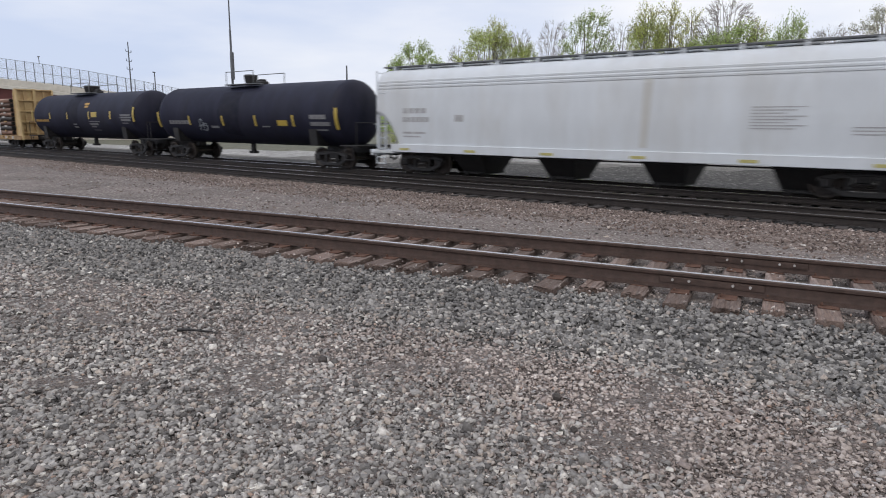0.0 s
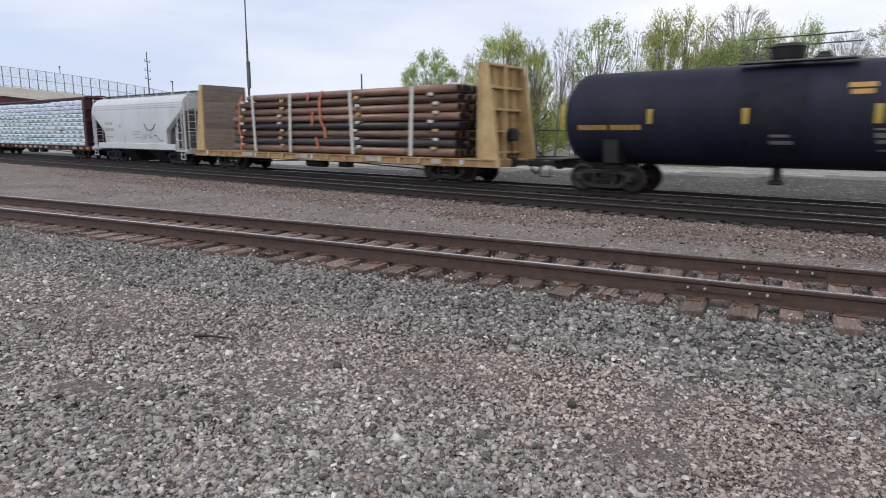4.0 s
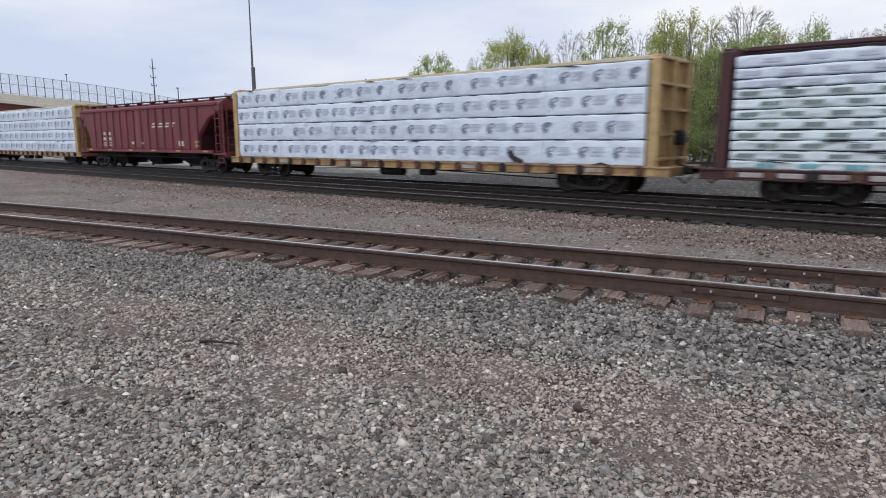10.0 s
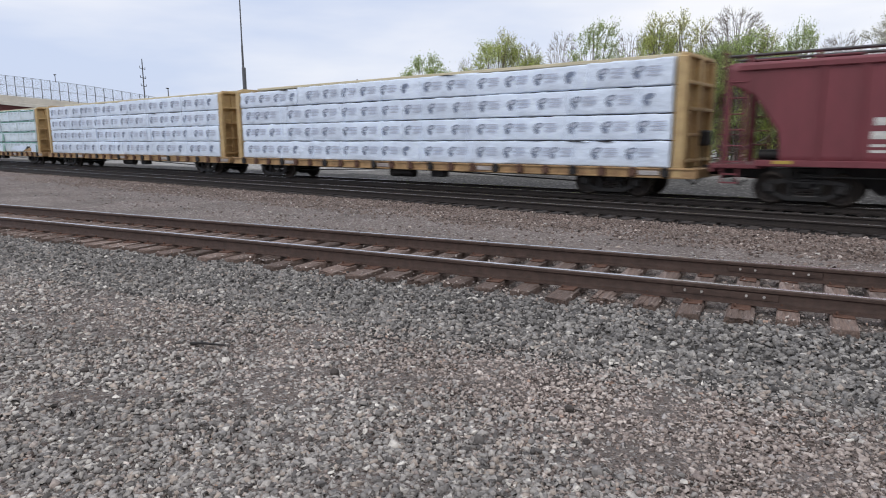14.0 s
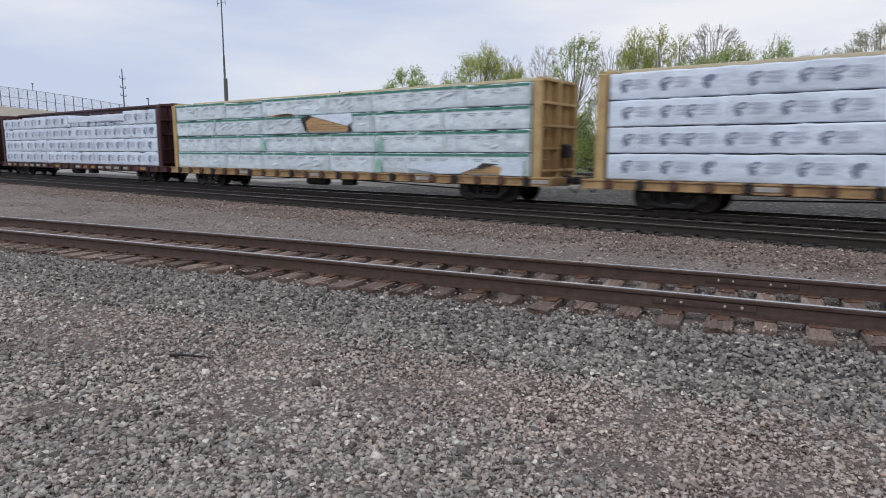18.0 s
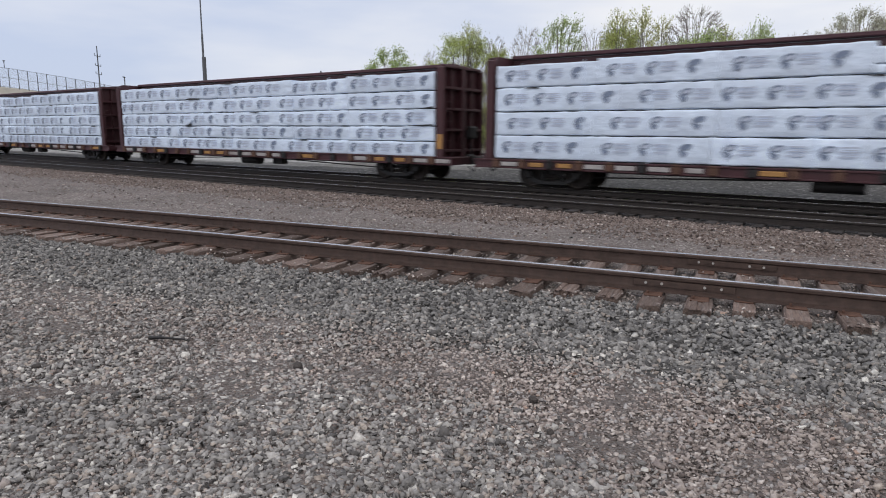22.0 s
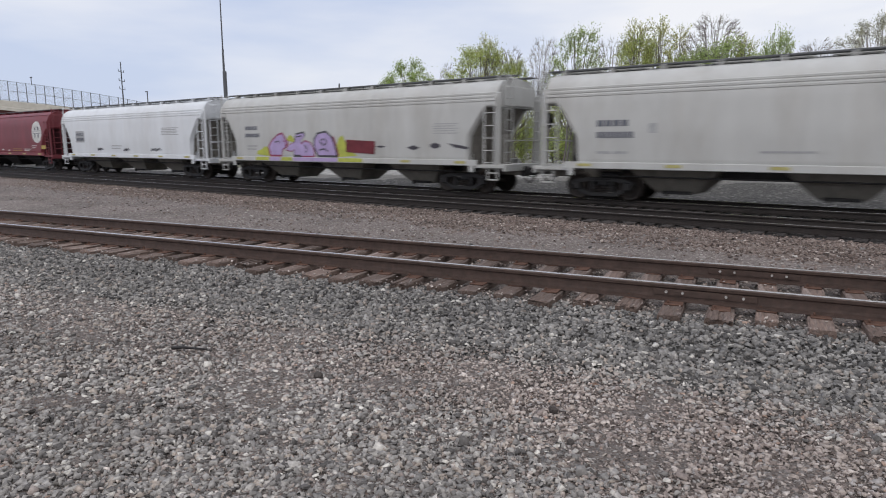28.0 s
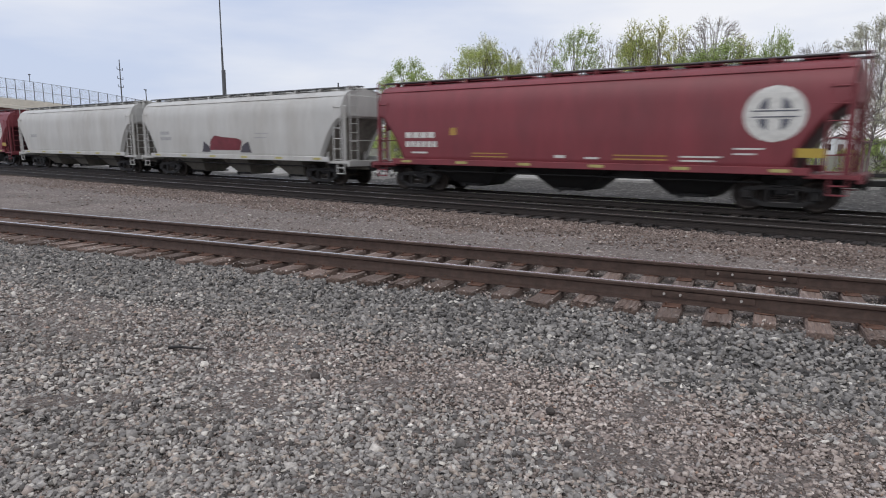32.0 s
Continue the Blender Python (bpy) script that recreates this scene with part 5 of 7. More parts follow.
def shapes_on(name, body, polys, material, curve=side_curve, label="", out=0.008):
    for pts in polys:
        part(name, G().add(*on_side(pts, curve, out)), material, body, label)


HOPPERS = "covered hopper cars of the train"
BEAMS = "centerbeam flat cars of the train"

# leading pale hopper with three ridges
car, body = covered_hopper("covered_hopper", "long pale grey covered hopper car with ridged upper sides", -9.15, HOPPERS, 10.1, (-7.65, 7.65), M_WHITE_CAR, 4, ridge=3, cut=2.4, cut_len=1.3, shape=2.2, sill_z=(0.88, 1.2), chute=1.5, bay_shift=0.42,
                           )
paint_on(body, words(-8.2, 2.42, 0.2, (0.26, 0.26, 0.26, 0.26), 0.05) + words(-8.2, 2.08, 0.2, (0.19,) * 6, 0.04) + words(-8.2, 1.62, 0.08, (0.5, 0.6)) + words(-8.2, 1.48, 0.06, (0.9,)), M_STENCIL_G)
paint_on(body, [(4.8, 6.2 - 0.25 * (k % 3), 2.5 - 0.085 * k, 2.53 - 0.085 * k) for k in range(8)] + [(7.3, 8.3, 1.95 - 0.09 * k, 1.98 - 0.09 * k) for k in range(3)], M_STENCIL_G)
paint_on(body, [(-5.6, -5.2, 2.1, 2.35)], M_STENCIL_G)
shapes_on("rust_streak", body, [[(1.62, 1.3), (1.86, 1.3), (1.95, 3.5), (1.66, 3.5)]], M_GREY_CAR, label="dull vertical weld and stain")


# ---- tank cars ----
def tank_curve(z, r=1.53, c=2.47):
    return np.sqrt(np.maximum(r * r - (np.asarray(z) - c) ** 2, 0.01))


def tank_car(start, half, trucks, dome, label, bonnet=1.0, deck=3.0):
    car = start_car("tank_car", label, "tank car", start, "black tank cars of the train", trucks, half + 0.85)
    r, zc = 1.53, 2.47
    prof = [(-half + 0.0, 0.05)]
    for k in range(1, 9):
        a = radians(90 * k / 8)
        prof.append((-half + 0.75 * (1 - math.cos(a)), r * math.sin(a)))
    prof += [(-half + 0.79, r + 0.012), (-half + 0.85, r)]
    prof += [(-p[0], p[1]) for p in prof[:11][::-1]]
    body = part("tank", G().lathe(prof, "x", 56, (0, 0, zc)), M_TANK, car, "black cylindrical tank with domed ends")
    for e in (-1, 1):
        part("center_sill", G().box((e * (half - 0.9), 0, 0.86), (3.2, 0.45, 0.3), 0.03), M_STEEL_DARK, car)
        part("saddle", G().prism([(-1.35, 1.0), (1.35, 1.0), (1.45, 1.75), (0.8, 1.2), (0, 1.02), (-0.8, 1.2), (-1.45, 1.75)], "x", e * (half - 2.1) - 0.25, e * (half - 2.1) + 0.25),
             M_STEEL_DARK, car)
        plat = part("end_platform", G().box((e * (half + 0.25), 0, 1.04), (1.1, 2.9, 0.06), 0.01), M_STEEL_DARK, car)
        part("end_rail", G().tube((e * (half + 0.7), -1.4, 1.05), (e * (half + 0.7), -1.4, 2.05), 0.02, n=6).tube((e * (half + 0.7), 1.4, 1.05), (e * (half + 0.7), 1.4, 2.05), 0.02, n=6).tube(
            (e * (half + 0.7), -1.4, 2.05), (e * (half + 0.7), 1.4, 2.05), 0.02, n=6), M_STEEL_DARK, plat)
        for s in (-1, 1):
            part("step", G().box((e * (half + 0.3) - 0.22, 1.45 * s, 0.72), (0.04, 0.04, 0.62)).box((e * (half + 0.3) + 0.22, 1.45 * s, 0.72), (0.04, 0.04, 0.62)).box(
                (e * (half + 0.3), 1.45 * s, 0.44), (0.46, 0.1, 0.04)), M_STEEL_DARK, plat)
    # manway, valves, platform with railing
    part("manway", G().tube((dome, 0, 3.9), (dome, 0, 4.12), 0.4 * bonnet, 0.4 * bonnet, 20).tube((dome, 0, 4.12), (dome, 0, 4.44), 0.43 * bonnet, 0.5 * bonnet, 20).tube((dome, 0, 4.44), (dome, 0, 4.53), 0.54 * bonnet, 0.46 * bonnet, 20), M_STEEL_DARK, car, "round black manway cover")
    part("valve_box", G().box((dome + 0.95, 0, 4.05), (0.55, 0.5, 0.22), 0.04).box((dome + 0.95, 0, 4.2), (0.4, 0.3, 0.14), 0.04), M_STEEL_DARK, car)
    top = part("top_platform", G().box((dome + 0.4, -0.75, 3.98), (deck, 0.5, 0.05), 0.01).box((dome + 0.4, 0.75, 3.98), (deck, 0.5, 0.05), 0.01), M_GRATE, car, "grey grated platform round the manway")
    for s in (-1, 1):
        g = G()
        for x in (0.15 - deck / 2, deck / 2 - 0.15):
            g.tube((dome + 0.4 + x, 0.98 * s, 3.98), (dome + 0.4 + x, 0.98 * s, 4.62), 0.02, n=6)
        g.tube((dome + 0.55 - deck / 2, 0.98 * s, 4.62), (dome + 0.25 + deck / 2, 0.98 * s, 4.62), 0.022, n=6)
        part("railing", g, M_GRATE, top)
    part("spill_stain", G().add(*on_side([(dome - 0.75, 1.5), (dome + 0.7, 1.35), (dome + 0.95, 2.6), (dome + 0.85, 3.6), (dome - 0.85, 3.6), (dome - 0.9, 2.5)], tank_curve, 0.006)), M_SPILL, body, "dull spill stain below the manway")
    part("bottom_outlet", G().tube((dome, 0, 0.55), (dome, 0, 1.0), 0.14, n=10).box((dome, 0, 0.5), (0.4, 0.4, 0.14), 0.03), M_STEEL_DARK, car)
    return car, body


def strip_on_tank(body, rows, material=None, label="yellow reflective strip"):
    for x, z, w, h in rows:
        zs = np.linspace(z - h / 2, z + h / 2, 5)
        g = G()
        vs = [(xx, -float(tank_curve(q)) - 0.012, q) for q in zs for xx in (x - w / 2, x + w / 2)]
        g.add(vs, [(2 * k, 2 * k + 1, 2 * k + 3, 2 * k + 2) for k in range(4)])
        part("reflective_strip", g, material or M_REFLECT, body, label)


car, body = tank_car(-28.8, 7.9, (-6.2, 6.6), -0.6, "black tank car with yellow strips and small lettering", 0.68, 2.6)
strip_on_tank(body, [(-7.4, 2.2, 0.16, 0.85), (-4.25, 2.15, 0.13, 0.5), (-1.15, 2.13, 0.14, 0.52), (1.62, 2.13, 0.15, 0.52), (4.5, 2.13, 0.16, 0.52), (7.45, 2.22, 0.2, 0.95), (3.7, 2.02, 0.75, 0.26)])
paint_on(body, words(-6.3, 1.95, 0.2, (0.24,) * 7, 0.05) + words(5.7, 2.2, 0.2, (1.1,), 0.05) + words(5.7, 1.9, 0.18, (1.3,)) + words(5.75, 1.68, 0.07, (1.0,)) +
                     words(-2.3, 1.75, 0.12, (0.7,)) + words(2.1, 1.82, 0.06, (0.6,)), M_STENCIL_DIM, tank_curve, out=0.012)
SCRIBBLE = []
for pts in ([(-3.5, 1.62), (-3.3, 1.75), (-3.25, 2.15), (-3.1, 2.22), (-2.98, 2.1), (-3.02, 1.7)], [(-3.2, 1.66), (-2.9, 1.62), (-2.68, 1.75), (-2.65, 1.95), (-2.85, 2.02), (-2.92, 1.85)], [(-3.45, 1.85), (-3.1, 1.9), (-2.75, 1.88)]):
    for a, b in zip(pts, pts[1:]):
        d = Vector((b[0] - a[0], b[1] - a[1])).normalized() * 0.045
        SCRIBBLE.append([(a[0] + d.y, a[1] - d.x), (b[0] + d.y, b[1] - d.x), (b[0] - d.y, b[1] + d.x), (a[0] - d.y, a[1] + d.x)])
shapes_on("scribble", body, SCRIBBLE, M_SCRIBBLE, tank_curve, "pale grey spray-painted scribble", 0.013)
car, body = tank_car(-46.43, 7.95, (-6.2, 6.75), -1.1, "black tank car with gold and white lettering")
strip_on_tank(body, [(-7.6, 2.5, 0.15, 0.85), (-4.55, 2.47, 0.14, 0.45), (-1.75, 2.45, 0.15, 0.45), (1.45, 2.47, 0.17, 0.5), (2.2, 2.52, 0.75, 0.33), (4.4, 2.47, 0.17, 0.5), (7.3, 2.5, 0.2, 0.9)])
paint_on(body, words(-7.0, 2.06, 0.16, (0.16,) * 5, 0.05) + words(-5.85, 2.06, 0.16, (0.16,) * 5, 0.05), M_STENCIL_O, tank_curve, out=0.012)
paint_on(body, words(0.7, 3.16, 0.13, (0.62,)) + words(0.78, 2.98, 0.13, (0.5,)), M_STENCIL_O, tank_curve, out=0.012)
paint_on(body, words(1.4, 2.05, 0.05, (1.5,)) + words(1.4, 1.85, 0.13, (1.15,)) + words(1.45, 1.7, 0.1, (0.7,)) + words(1.5, 1.5, 0.05, (1.0,)) +
                     words(5.7, 2.42, 0.09, (1.25,)) + words(5.7, 2.27, 0.1, (1.3,)) + words(5.75, 2.1, 0.12, (1.2,)) + words(5.8, 1.95, 0.06, (0.8,)) +
                     words(-1.1, 1.85, 0.08, (0.5,)) + words(-1.1, 1.65, 0.1, (0.6,)), M_STENCIL_DIM, tank_curve, out=0.012)


# ---- flat cars ----
def bulkhead(car, e, x, paint, top, lined):
    """An end wall: two side posts, ribs across, and a plate; e is its end of the car."""
    b = part("end_bulkhead", G().prism([(-1.42, 0.66), (1.42, 0.66), (1.42, top - 0.24), (1.2, top - 0.16 * lined), (-1.2, top - 0.16 * lined), (-1.42, top - 0.24)], "x", x - 0.04, x + 0.04), paint, car)
    for s in (-1, 1):
        if lined:
            part("post", G().prism([(x - 0.02 * e, 0.66), (x + 0.95 * e, 0.66), (x + 0.3 * e, top - 0.05), (x - 0.02 * e, top - 0.05)], "y", 1.3 * s - 0.07, 1.3 * s + 0.07), paint, b, "tapered side post")
        else:
            part("post", G().box((x + 0.13 * e, 1.36 * s, (0.66 + top - 0.14) / 2), (0.32, 0.14, top - 0.8), 0.03), paint, b)
    part("middle_post", G().box((x + 0.15 * e, 0, (0.66 + top) / 2), (0.26, 0.2, top - 0.7), 0.02), paint, b)
    for s in (-0.7, 0.7):
        part("stiffener", G().box((x + 0.1 * e, s, (0.66 + top) / 2), (0.14, 0.09, top - 0.8), 0.01), paint, b)
    for k in range(5):
        z = 1.2 + (top - 1.3) * k / 4
        part("rib", G().box((x + 0.15 * e, 0, z), (0.24, 2.6, 0.1), 0.015), paint, b)
    if lined:
        for k in range(12):
            z = 0.98 + (top - 1.03) * (k + 0.5) / 12
            part("plank", G().box((x - 0.08 * e, 0, z), (0.07, 2.7, (top - 1.03) / 12 - 0.006), 0.008), M_OLD_WOOD, b)
    g = G().tube((x + 0.3 * e, -0.9, 1.5), (x + 0.3 * e, -0.9, 3.2), 0.02, n=6).tube((x + 0.3 * e, -1.3, 1.5), (x + 0.3 * e, -1.3, 3.2), 0.02, n=6)
    for k in range(5):
        g.tube((x + 0.3 * e, -1.3, 1.6 + 0.36 * k), (x + 0.3 * e, -0.9, 1.6 + 0.36 * k), 0.016, n=6)
    part("end_ladder", g, paint, b)
    part("brake_gear", G().box((x + 0.36 * e, 0.45, 1.9), (0.3, 0.5, 0.5), 0.06).tube((x + 0.34 * e, 0.45, 1.0), (x + 0.34 * e, 0.45, 1.7), 0.03, n=6), M_STEEL_DARK, b)
    return b


def flat_deck(car, half, paint, trucks):
    deck = part("deck", G().box((0, 0, 0.82), (2 * half, 2.84, 0.3), 0.02), paint, car)
    part("center_sill", G().prism([(-half + 0.3, 0.7), (half - 0.3, 0.7), (half - 4.2, 0.56), (-half + 4.2, 0.56)], "y", -0.3, 0.3), M_STEEL_DARK, car)
    for s in (-1, 1):
        part("side_flange", G().box((0, 1.44 * s, 0.95), (2 * half, 0.06, 0.06), 0.01).box((0, 1.44 * s, 0.68), (2 * half, 0.06, 0.05), 0.01), paint, deck)
    for s in (-1, 1):
        part("brake_rod", G().tube((1.5 * s, -0.6, 0.6), (half * 0.66 * s, -0.5, 0.4), 0.028, n=6), M_STEEL_DARK, deck)
    part("air_tank", G().tube((-1.2, -0.7, 0.5), (0.1, -0.7, 0.5), 0.2, n=12), M_STEEL_DARK, car)
    part("brake_valve", G().box((1.4, -0.6, 0.5), (0.7, 0.4, 0.3), 0.04), M_STEEL_DARK, car)
    return deck


def pipe_flat():
    start, half = -67.3, 10.4
    car = start_car("bulkhead_flat_car", "rusty yellow bulkhead flat car loaded with pipes", "flat car", start, "", (-7.6, 7.8), half + 0.3)
    deck = flat_deck(car, half, M_DECK_OCHRE, None)
    for e, inset in ((-1, 1.0), (1, 0.75)):
        bulkhead(car, e, e * (half - inset), M_YELLOW, 4.62, True)
    for s in (-1, 1):
        for k in range(17):
            part("stake_pocket", G().box((-half + 1.4 + 1.12 * k, 1.46 * s, 0.82), (0.16, 0.08, 0.22), 0.015), M_YELLOW if k % 4 else M_STRAP_W, deck)
        for x, w in ((-5.2, 0.9), (-0.8, 0.95), (4.0, 0.9), (7.6, 0.5)):
            part("deck_panel", G().box((x, 1.455 * s, 0.82), (w, 0.06, 0.2), 0.015), M_DECK_PALE, deck, "pale panel on the deck edge")
    load = thing("pipe_load", "stack of rusty brown pipes strapped with timber spacers", "pipe load", at=pose(start, MAIN_Y, MAIN_TOP))
    MOVING.append((load, start))
    rng = random.Random(4)
    r = 0.165
    lows, z = [], 1.02
    for layer in range(8):
        for dz, row in ((0, 0),):
            zc = z + r
            for k in range(8):
                y = -1.2 + 0.342 * k
                x0, x1 = -6.45 + rng.uniform(-0.25, 0.2), 8.55 + rng.uniform(-0.12, 0.12)
                if layer == 7:
                    x0 += 1.2
                g = G()
                n = 12
                q = []
                for xx, rr in ((x0, r * 0.86), (x0, r), (x1, r), (x1, r * 0.86)):
                    for i in range(n):
                        a = 6.2832 * i / n
                        q.append((xx, y + rr * math.cos(a), zc + rr * math.sin(a)))
                fs = [(b * n + i, b * n + (i + 1) % n, (b + 1) * n + (i + 1) % n, (b + 1) * n + i) for b in range(3) for i in range(n)]
                g.add(q, [f[::-1] for f in fs], True)
                pipe = part("pipe", g, M_PIPE_DARK if layer in (1, 3) else M_PIPE, load, "black coated pipe" if layer in (1, 3) else "")
                # near-black disc in each mouth, painting the shade inside the pipe
                for xe in (x0 + 0.025, x1 - 0.025):
                    part("bore", G().tube((xe - 0.005, y, zc), (xe + 0.005, y, zc), r * 0.87, n=12), M_PIPE_IN, pipe)
        for x in (-5.6, -2.4, 3.0, 7.4):
            if layer < 7:
                part("timber_spacer", G().box((x + 0.25 * rng.uniform(-1, 1), 0, z + 2 * r + 0.013), (0.2, 2.6, 0.024), 0.006), M_OLD_WOOD, load)
        if layer < 7:
            for x in (-5.6, -2.4, 3.0, 7.4):
                part("timber_chock", G().box((x + rng.uniform(-0.14, 0.14), -1.4, z + 1.9 * r), (0.26, 0.1, 0.13), 0.02), M_STRAP_W if rng.random() < 0.5 else M_LUMBER, load)
        z += 2 * r + 0.026
    top = z - 0.05
    for x, lean in ((-4.67, 0.05), (-1.71, -0.03), (2.62, 0.045), (6.2, -0.03)):
        part("strap", G().box((x, -1.375, (top + 1.0) / 2), (0.2, 0.016, top - 1.0), 0, Matrix.Rotation(-lean, 3, "Y")).box((x + lean, 0, top), (0.2, 2.7, 0.02)), M_STRAP_W, load, "wide pale webbing strap")
    # slack orange straps in crooked lengths
    for pts in ([(-5.55, 3.86), (-5.85, 3.5), (-5.9, 2.6), (-6.0, 2.2), (-5.8, 1.7), (-5.9, 1.05)], [(0.75, 3.86), (0.5, 3.4), (0.55, 2.55), (0.85, 2.1), (0.9, 1.7)],
                [(-0.2, 3.8), (-0.35, 3.45)], [(0.0, 2.9), (-0.05, 2.3)], [(0.2, 1.75), (0.4, 1.2)]):
        g = G()
        for a, b in zip(pts, pts[1:]):
            g.prism([(a[0] - 0.07, a[1]), (a[0] + 0.07, a[1]), (b[0] + 0.07, b[1]), (b[0] - 0.07, b[1])], "y", -1.395, -1.38)
        part("slack_strap", g, M_STRAP_O, load, "faded orange slack strap")


pipe_flat()


# two-bay hopper
car, body = covered_hopper("covered_hopper", "short white two-bay covered hopper car with black scrawl", -84.55, HOPPERS, 6.3, (-4.05, 4.2), M_WHITE_CAR, 2, ridge=3, cut=3.2, cut_len=1.85,
                           shape="bay", sill_z=(0.9, 1.26), under=M_STEEL_DARK, chute=1.95, reflectors=0, board=4.33)
paint_on(body, words(-3.9, 2.42, 0.2, (0.22, 0.22, 0.22, 0.22)) + words(-3.9, 2.02, 0.2, (0.17,) * 6, 0.04) + words(-3.9, 1.6, 0.1, (0.5, 0.5)) + words(-1.9, 2.25, 0.2, (0.25,)) +
         words(0.0, 1.95, 0.05, (1.0,)) + words(0.0, 1.8, 0.05, (0.8,)) + words(0.0, 1.6, 0.05, (0.9,)), M_STENCIL_G)
polys = []
for pts, w in (([(1.72, 2.42), (1.85, 2.2), (2.1, 2.08), (2.45, 2.06), (2.75, 2.17), (2.95, 2.4)], 0.05), ([(1.75, 2.4), (1.62, 2.46)], 0.03), ([(2.95, 2.38), (3.1, 2.46)], 0.03),
               ([(2.75, 1.72), (2.95, 1.78), (3.15, 1.72), (3.35, 1.5), (3.6, 1.42), (3.85, 1.46)], 0.03), ([(2.35, 1.66), (2.6, 1.68)], 0.04)):
    polys += strokes([(x - 0.2, z) for x, z in pts], w)
for pts in ([(1.4, 1.72), (1.55, 1.85), (1.75, 1.75), (1.7, 1.55), (1.5, 1.5), (1.42, 1.62), (1.62, 1.68)], [(1.75, 1.6), (1.9, 1.8), (2.1, 1.82), (2.2, 1.7), (2.05, 1.55)], [(1.85, 2.12), (1.8, 1.85)], [(2.55, 1.95), (2.3, 1.72), (2.2, 1.5)]):
    shapes_on("faint_scrawl", body, strokes([(x - 0.2, z) for x, z in pts], 0.022), M_SCRIBBLE, label="thin grey spray-painted line")
for x in (-3.6, -1.25, 0.95, 4.05):
    paint_on(body, [(x - 0.1, x + 0.1, 1.3, 1.72 if x < 4 else 2.05)], M_GREY_CAR, label="dull grey stiffener mark")
shapes_on("scrawl", body, polys, M_SPRAY_DARK, label="black spray-painted scrawl")


# ---- centerbeam cars with wrapped lumber ----
def bundle_mesh(x0, x1, z0, z1, y0, y1, rng, material):
    """A wrapped bundle: a box with soft corners and a slightly uneven skin."""
    g = G()
    nx = max(5, int((x1 - x0) / 0.3))
    ring, k = [], 0.012
    zs = [z0, z0, z0 + 0.04, (z0 * 2 + z1) / 3, (z0 + z1 * 2) / 3, z1 - 0.05, z1, z1]
    ys = [y1, y0 + k, y0, y0, y0, y0, y0 + k, y1]
    vs = []
    for i in range(nx + 1):
        x = x0 + (x1 - x0) * i / nx
        for j, (y, z) in enumerate(zip(ys, zs)):
            w = 0.02 if 2 <= j <= 5 else 0.006
            vs.append((x + (k if i == 0 and j in (1, 6) else 0), y + rng.uniform(-w, w), z + (rng.uniform(-0.02, 0.014) if j in (6, 5) else rng.uniform(-0.008, 0.008) if j in (1, 2) else 0)))
    m = len(ys)
    fs = [(i * m + j, (i + 1) * m + j, (i + 1) * m + j + 1, i * m + j + 1) for i in range(nx) for j in range(m - 1)]
    fs += [(i * m + m - 1, (i + 1) * m + m - 1, (i + 1) * m, i * m) for i in range(nx)]
    g.add(vs, fs, True)
    g.add(vs, [tuple(range(m)), tuple(range(nx * m, nx * m + m))[::-1]])
    # wrap folded flat: faces towards the viewer
    return g


def quad_mesh(x0, x1, z0, z1, y):
    return G().add([(x0, y, z0), (x1, y, z0), (x1, y, z1), (x0, y, z1)], [(0, 1, 2, 3)])


MARKS = {}


def mark_shapes(s):
    """The dark shapes of the printed mark: a tilted oval over a slanted, broader foot."""
    oval = [(x, z + 0.22 * (x - 0.26)) for x, z in ellipse(0.25, 0.09 * s, 0.19, 0.095 * s, 16)]
    return (oval, [(0.04, -0.02 * s), (0.13, -0.01 * s), (0.31, -0.07 * s), (0.29, -0.13 * s), (0.24, -0.2 * s), (0.15, -0.2 * s), (0.1, -0.12 * s)])


def mark_mesh(s):
    """A printed mark with faint bars of writing beside it."""
    if s not in MARKS:
        g = G()

        def flat(pts, y):
            g.add([(px, y, pz) for px, pz in pts], [tuple(range(len(pts)))])

        for pts in mark_shapes(s):
            flat(pts, 0)
        dark = len(g.f)
        flat([(x, z + 0.22 * (x - 0.28)) for x, z in ellipse(0.27, 0.085 * s, 0.135, 0.05 * s, 12)], -0.003)
        for k, w in enumerate((0.46, 0.5, 0.42)):
            z = (0.13 - 0.125 * k) * s
            flat([(0.5, z), (0.5 + w, z), (0.5 + w, z + 0.045 * s), (0.5, z + 0.045 * s)], 0)
        for k in range(2):
            flat([(0.6, (0.07 - 0.125 * k) * s), (0.95, (0.07 - 0.125 * k) * s), (0.95, (0.095 - 0.125 * k) * s), (0.6, (0.095 - 0.125 * k) * s)], 0)
        me = g.mesh("printed_mark", M_PRINT, M_PRINT_SOFT)
        me.polygons.foreach_set("material_index", [0] * dark + [1] * (len(g.f) - dark))
        MARKS[s] = me
    return MARKS[s]


DASH = G().add([(0, 0, -0.055), (0.5, 0, -0.055), (0.54, 0, 0.055), (0.04, 0, 0.055)], [(0, 1, 2, 3)])
DASH_DARK, DASH_SOFT = DASH.mesh("printed_dash", M_PRINT_DARK), DASH.mesh("printed_dash", M_PRINT_SOFT)
DASH_TEAL = DASH.mesh("printed_dash", M_PRINT_TEAL)
FAINT_G = quad_mesh(0, 0.46, 0.02, 0.05, 0)
FAINT_G.add(*[(q.v, q.f) for q in (quad_mesh(0.08, 0.34, -0.05, -0.02, 0),)][0])
FAINT = FAINT_G.mesh("faint_word", M_PRINT_WORD)


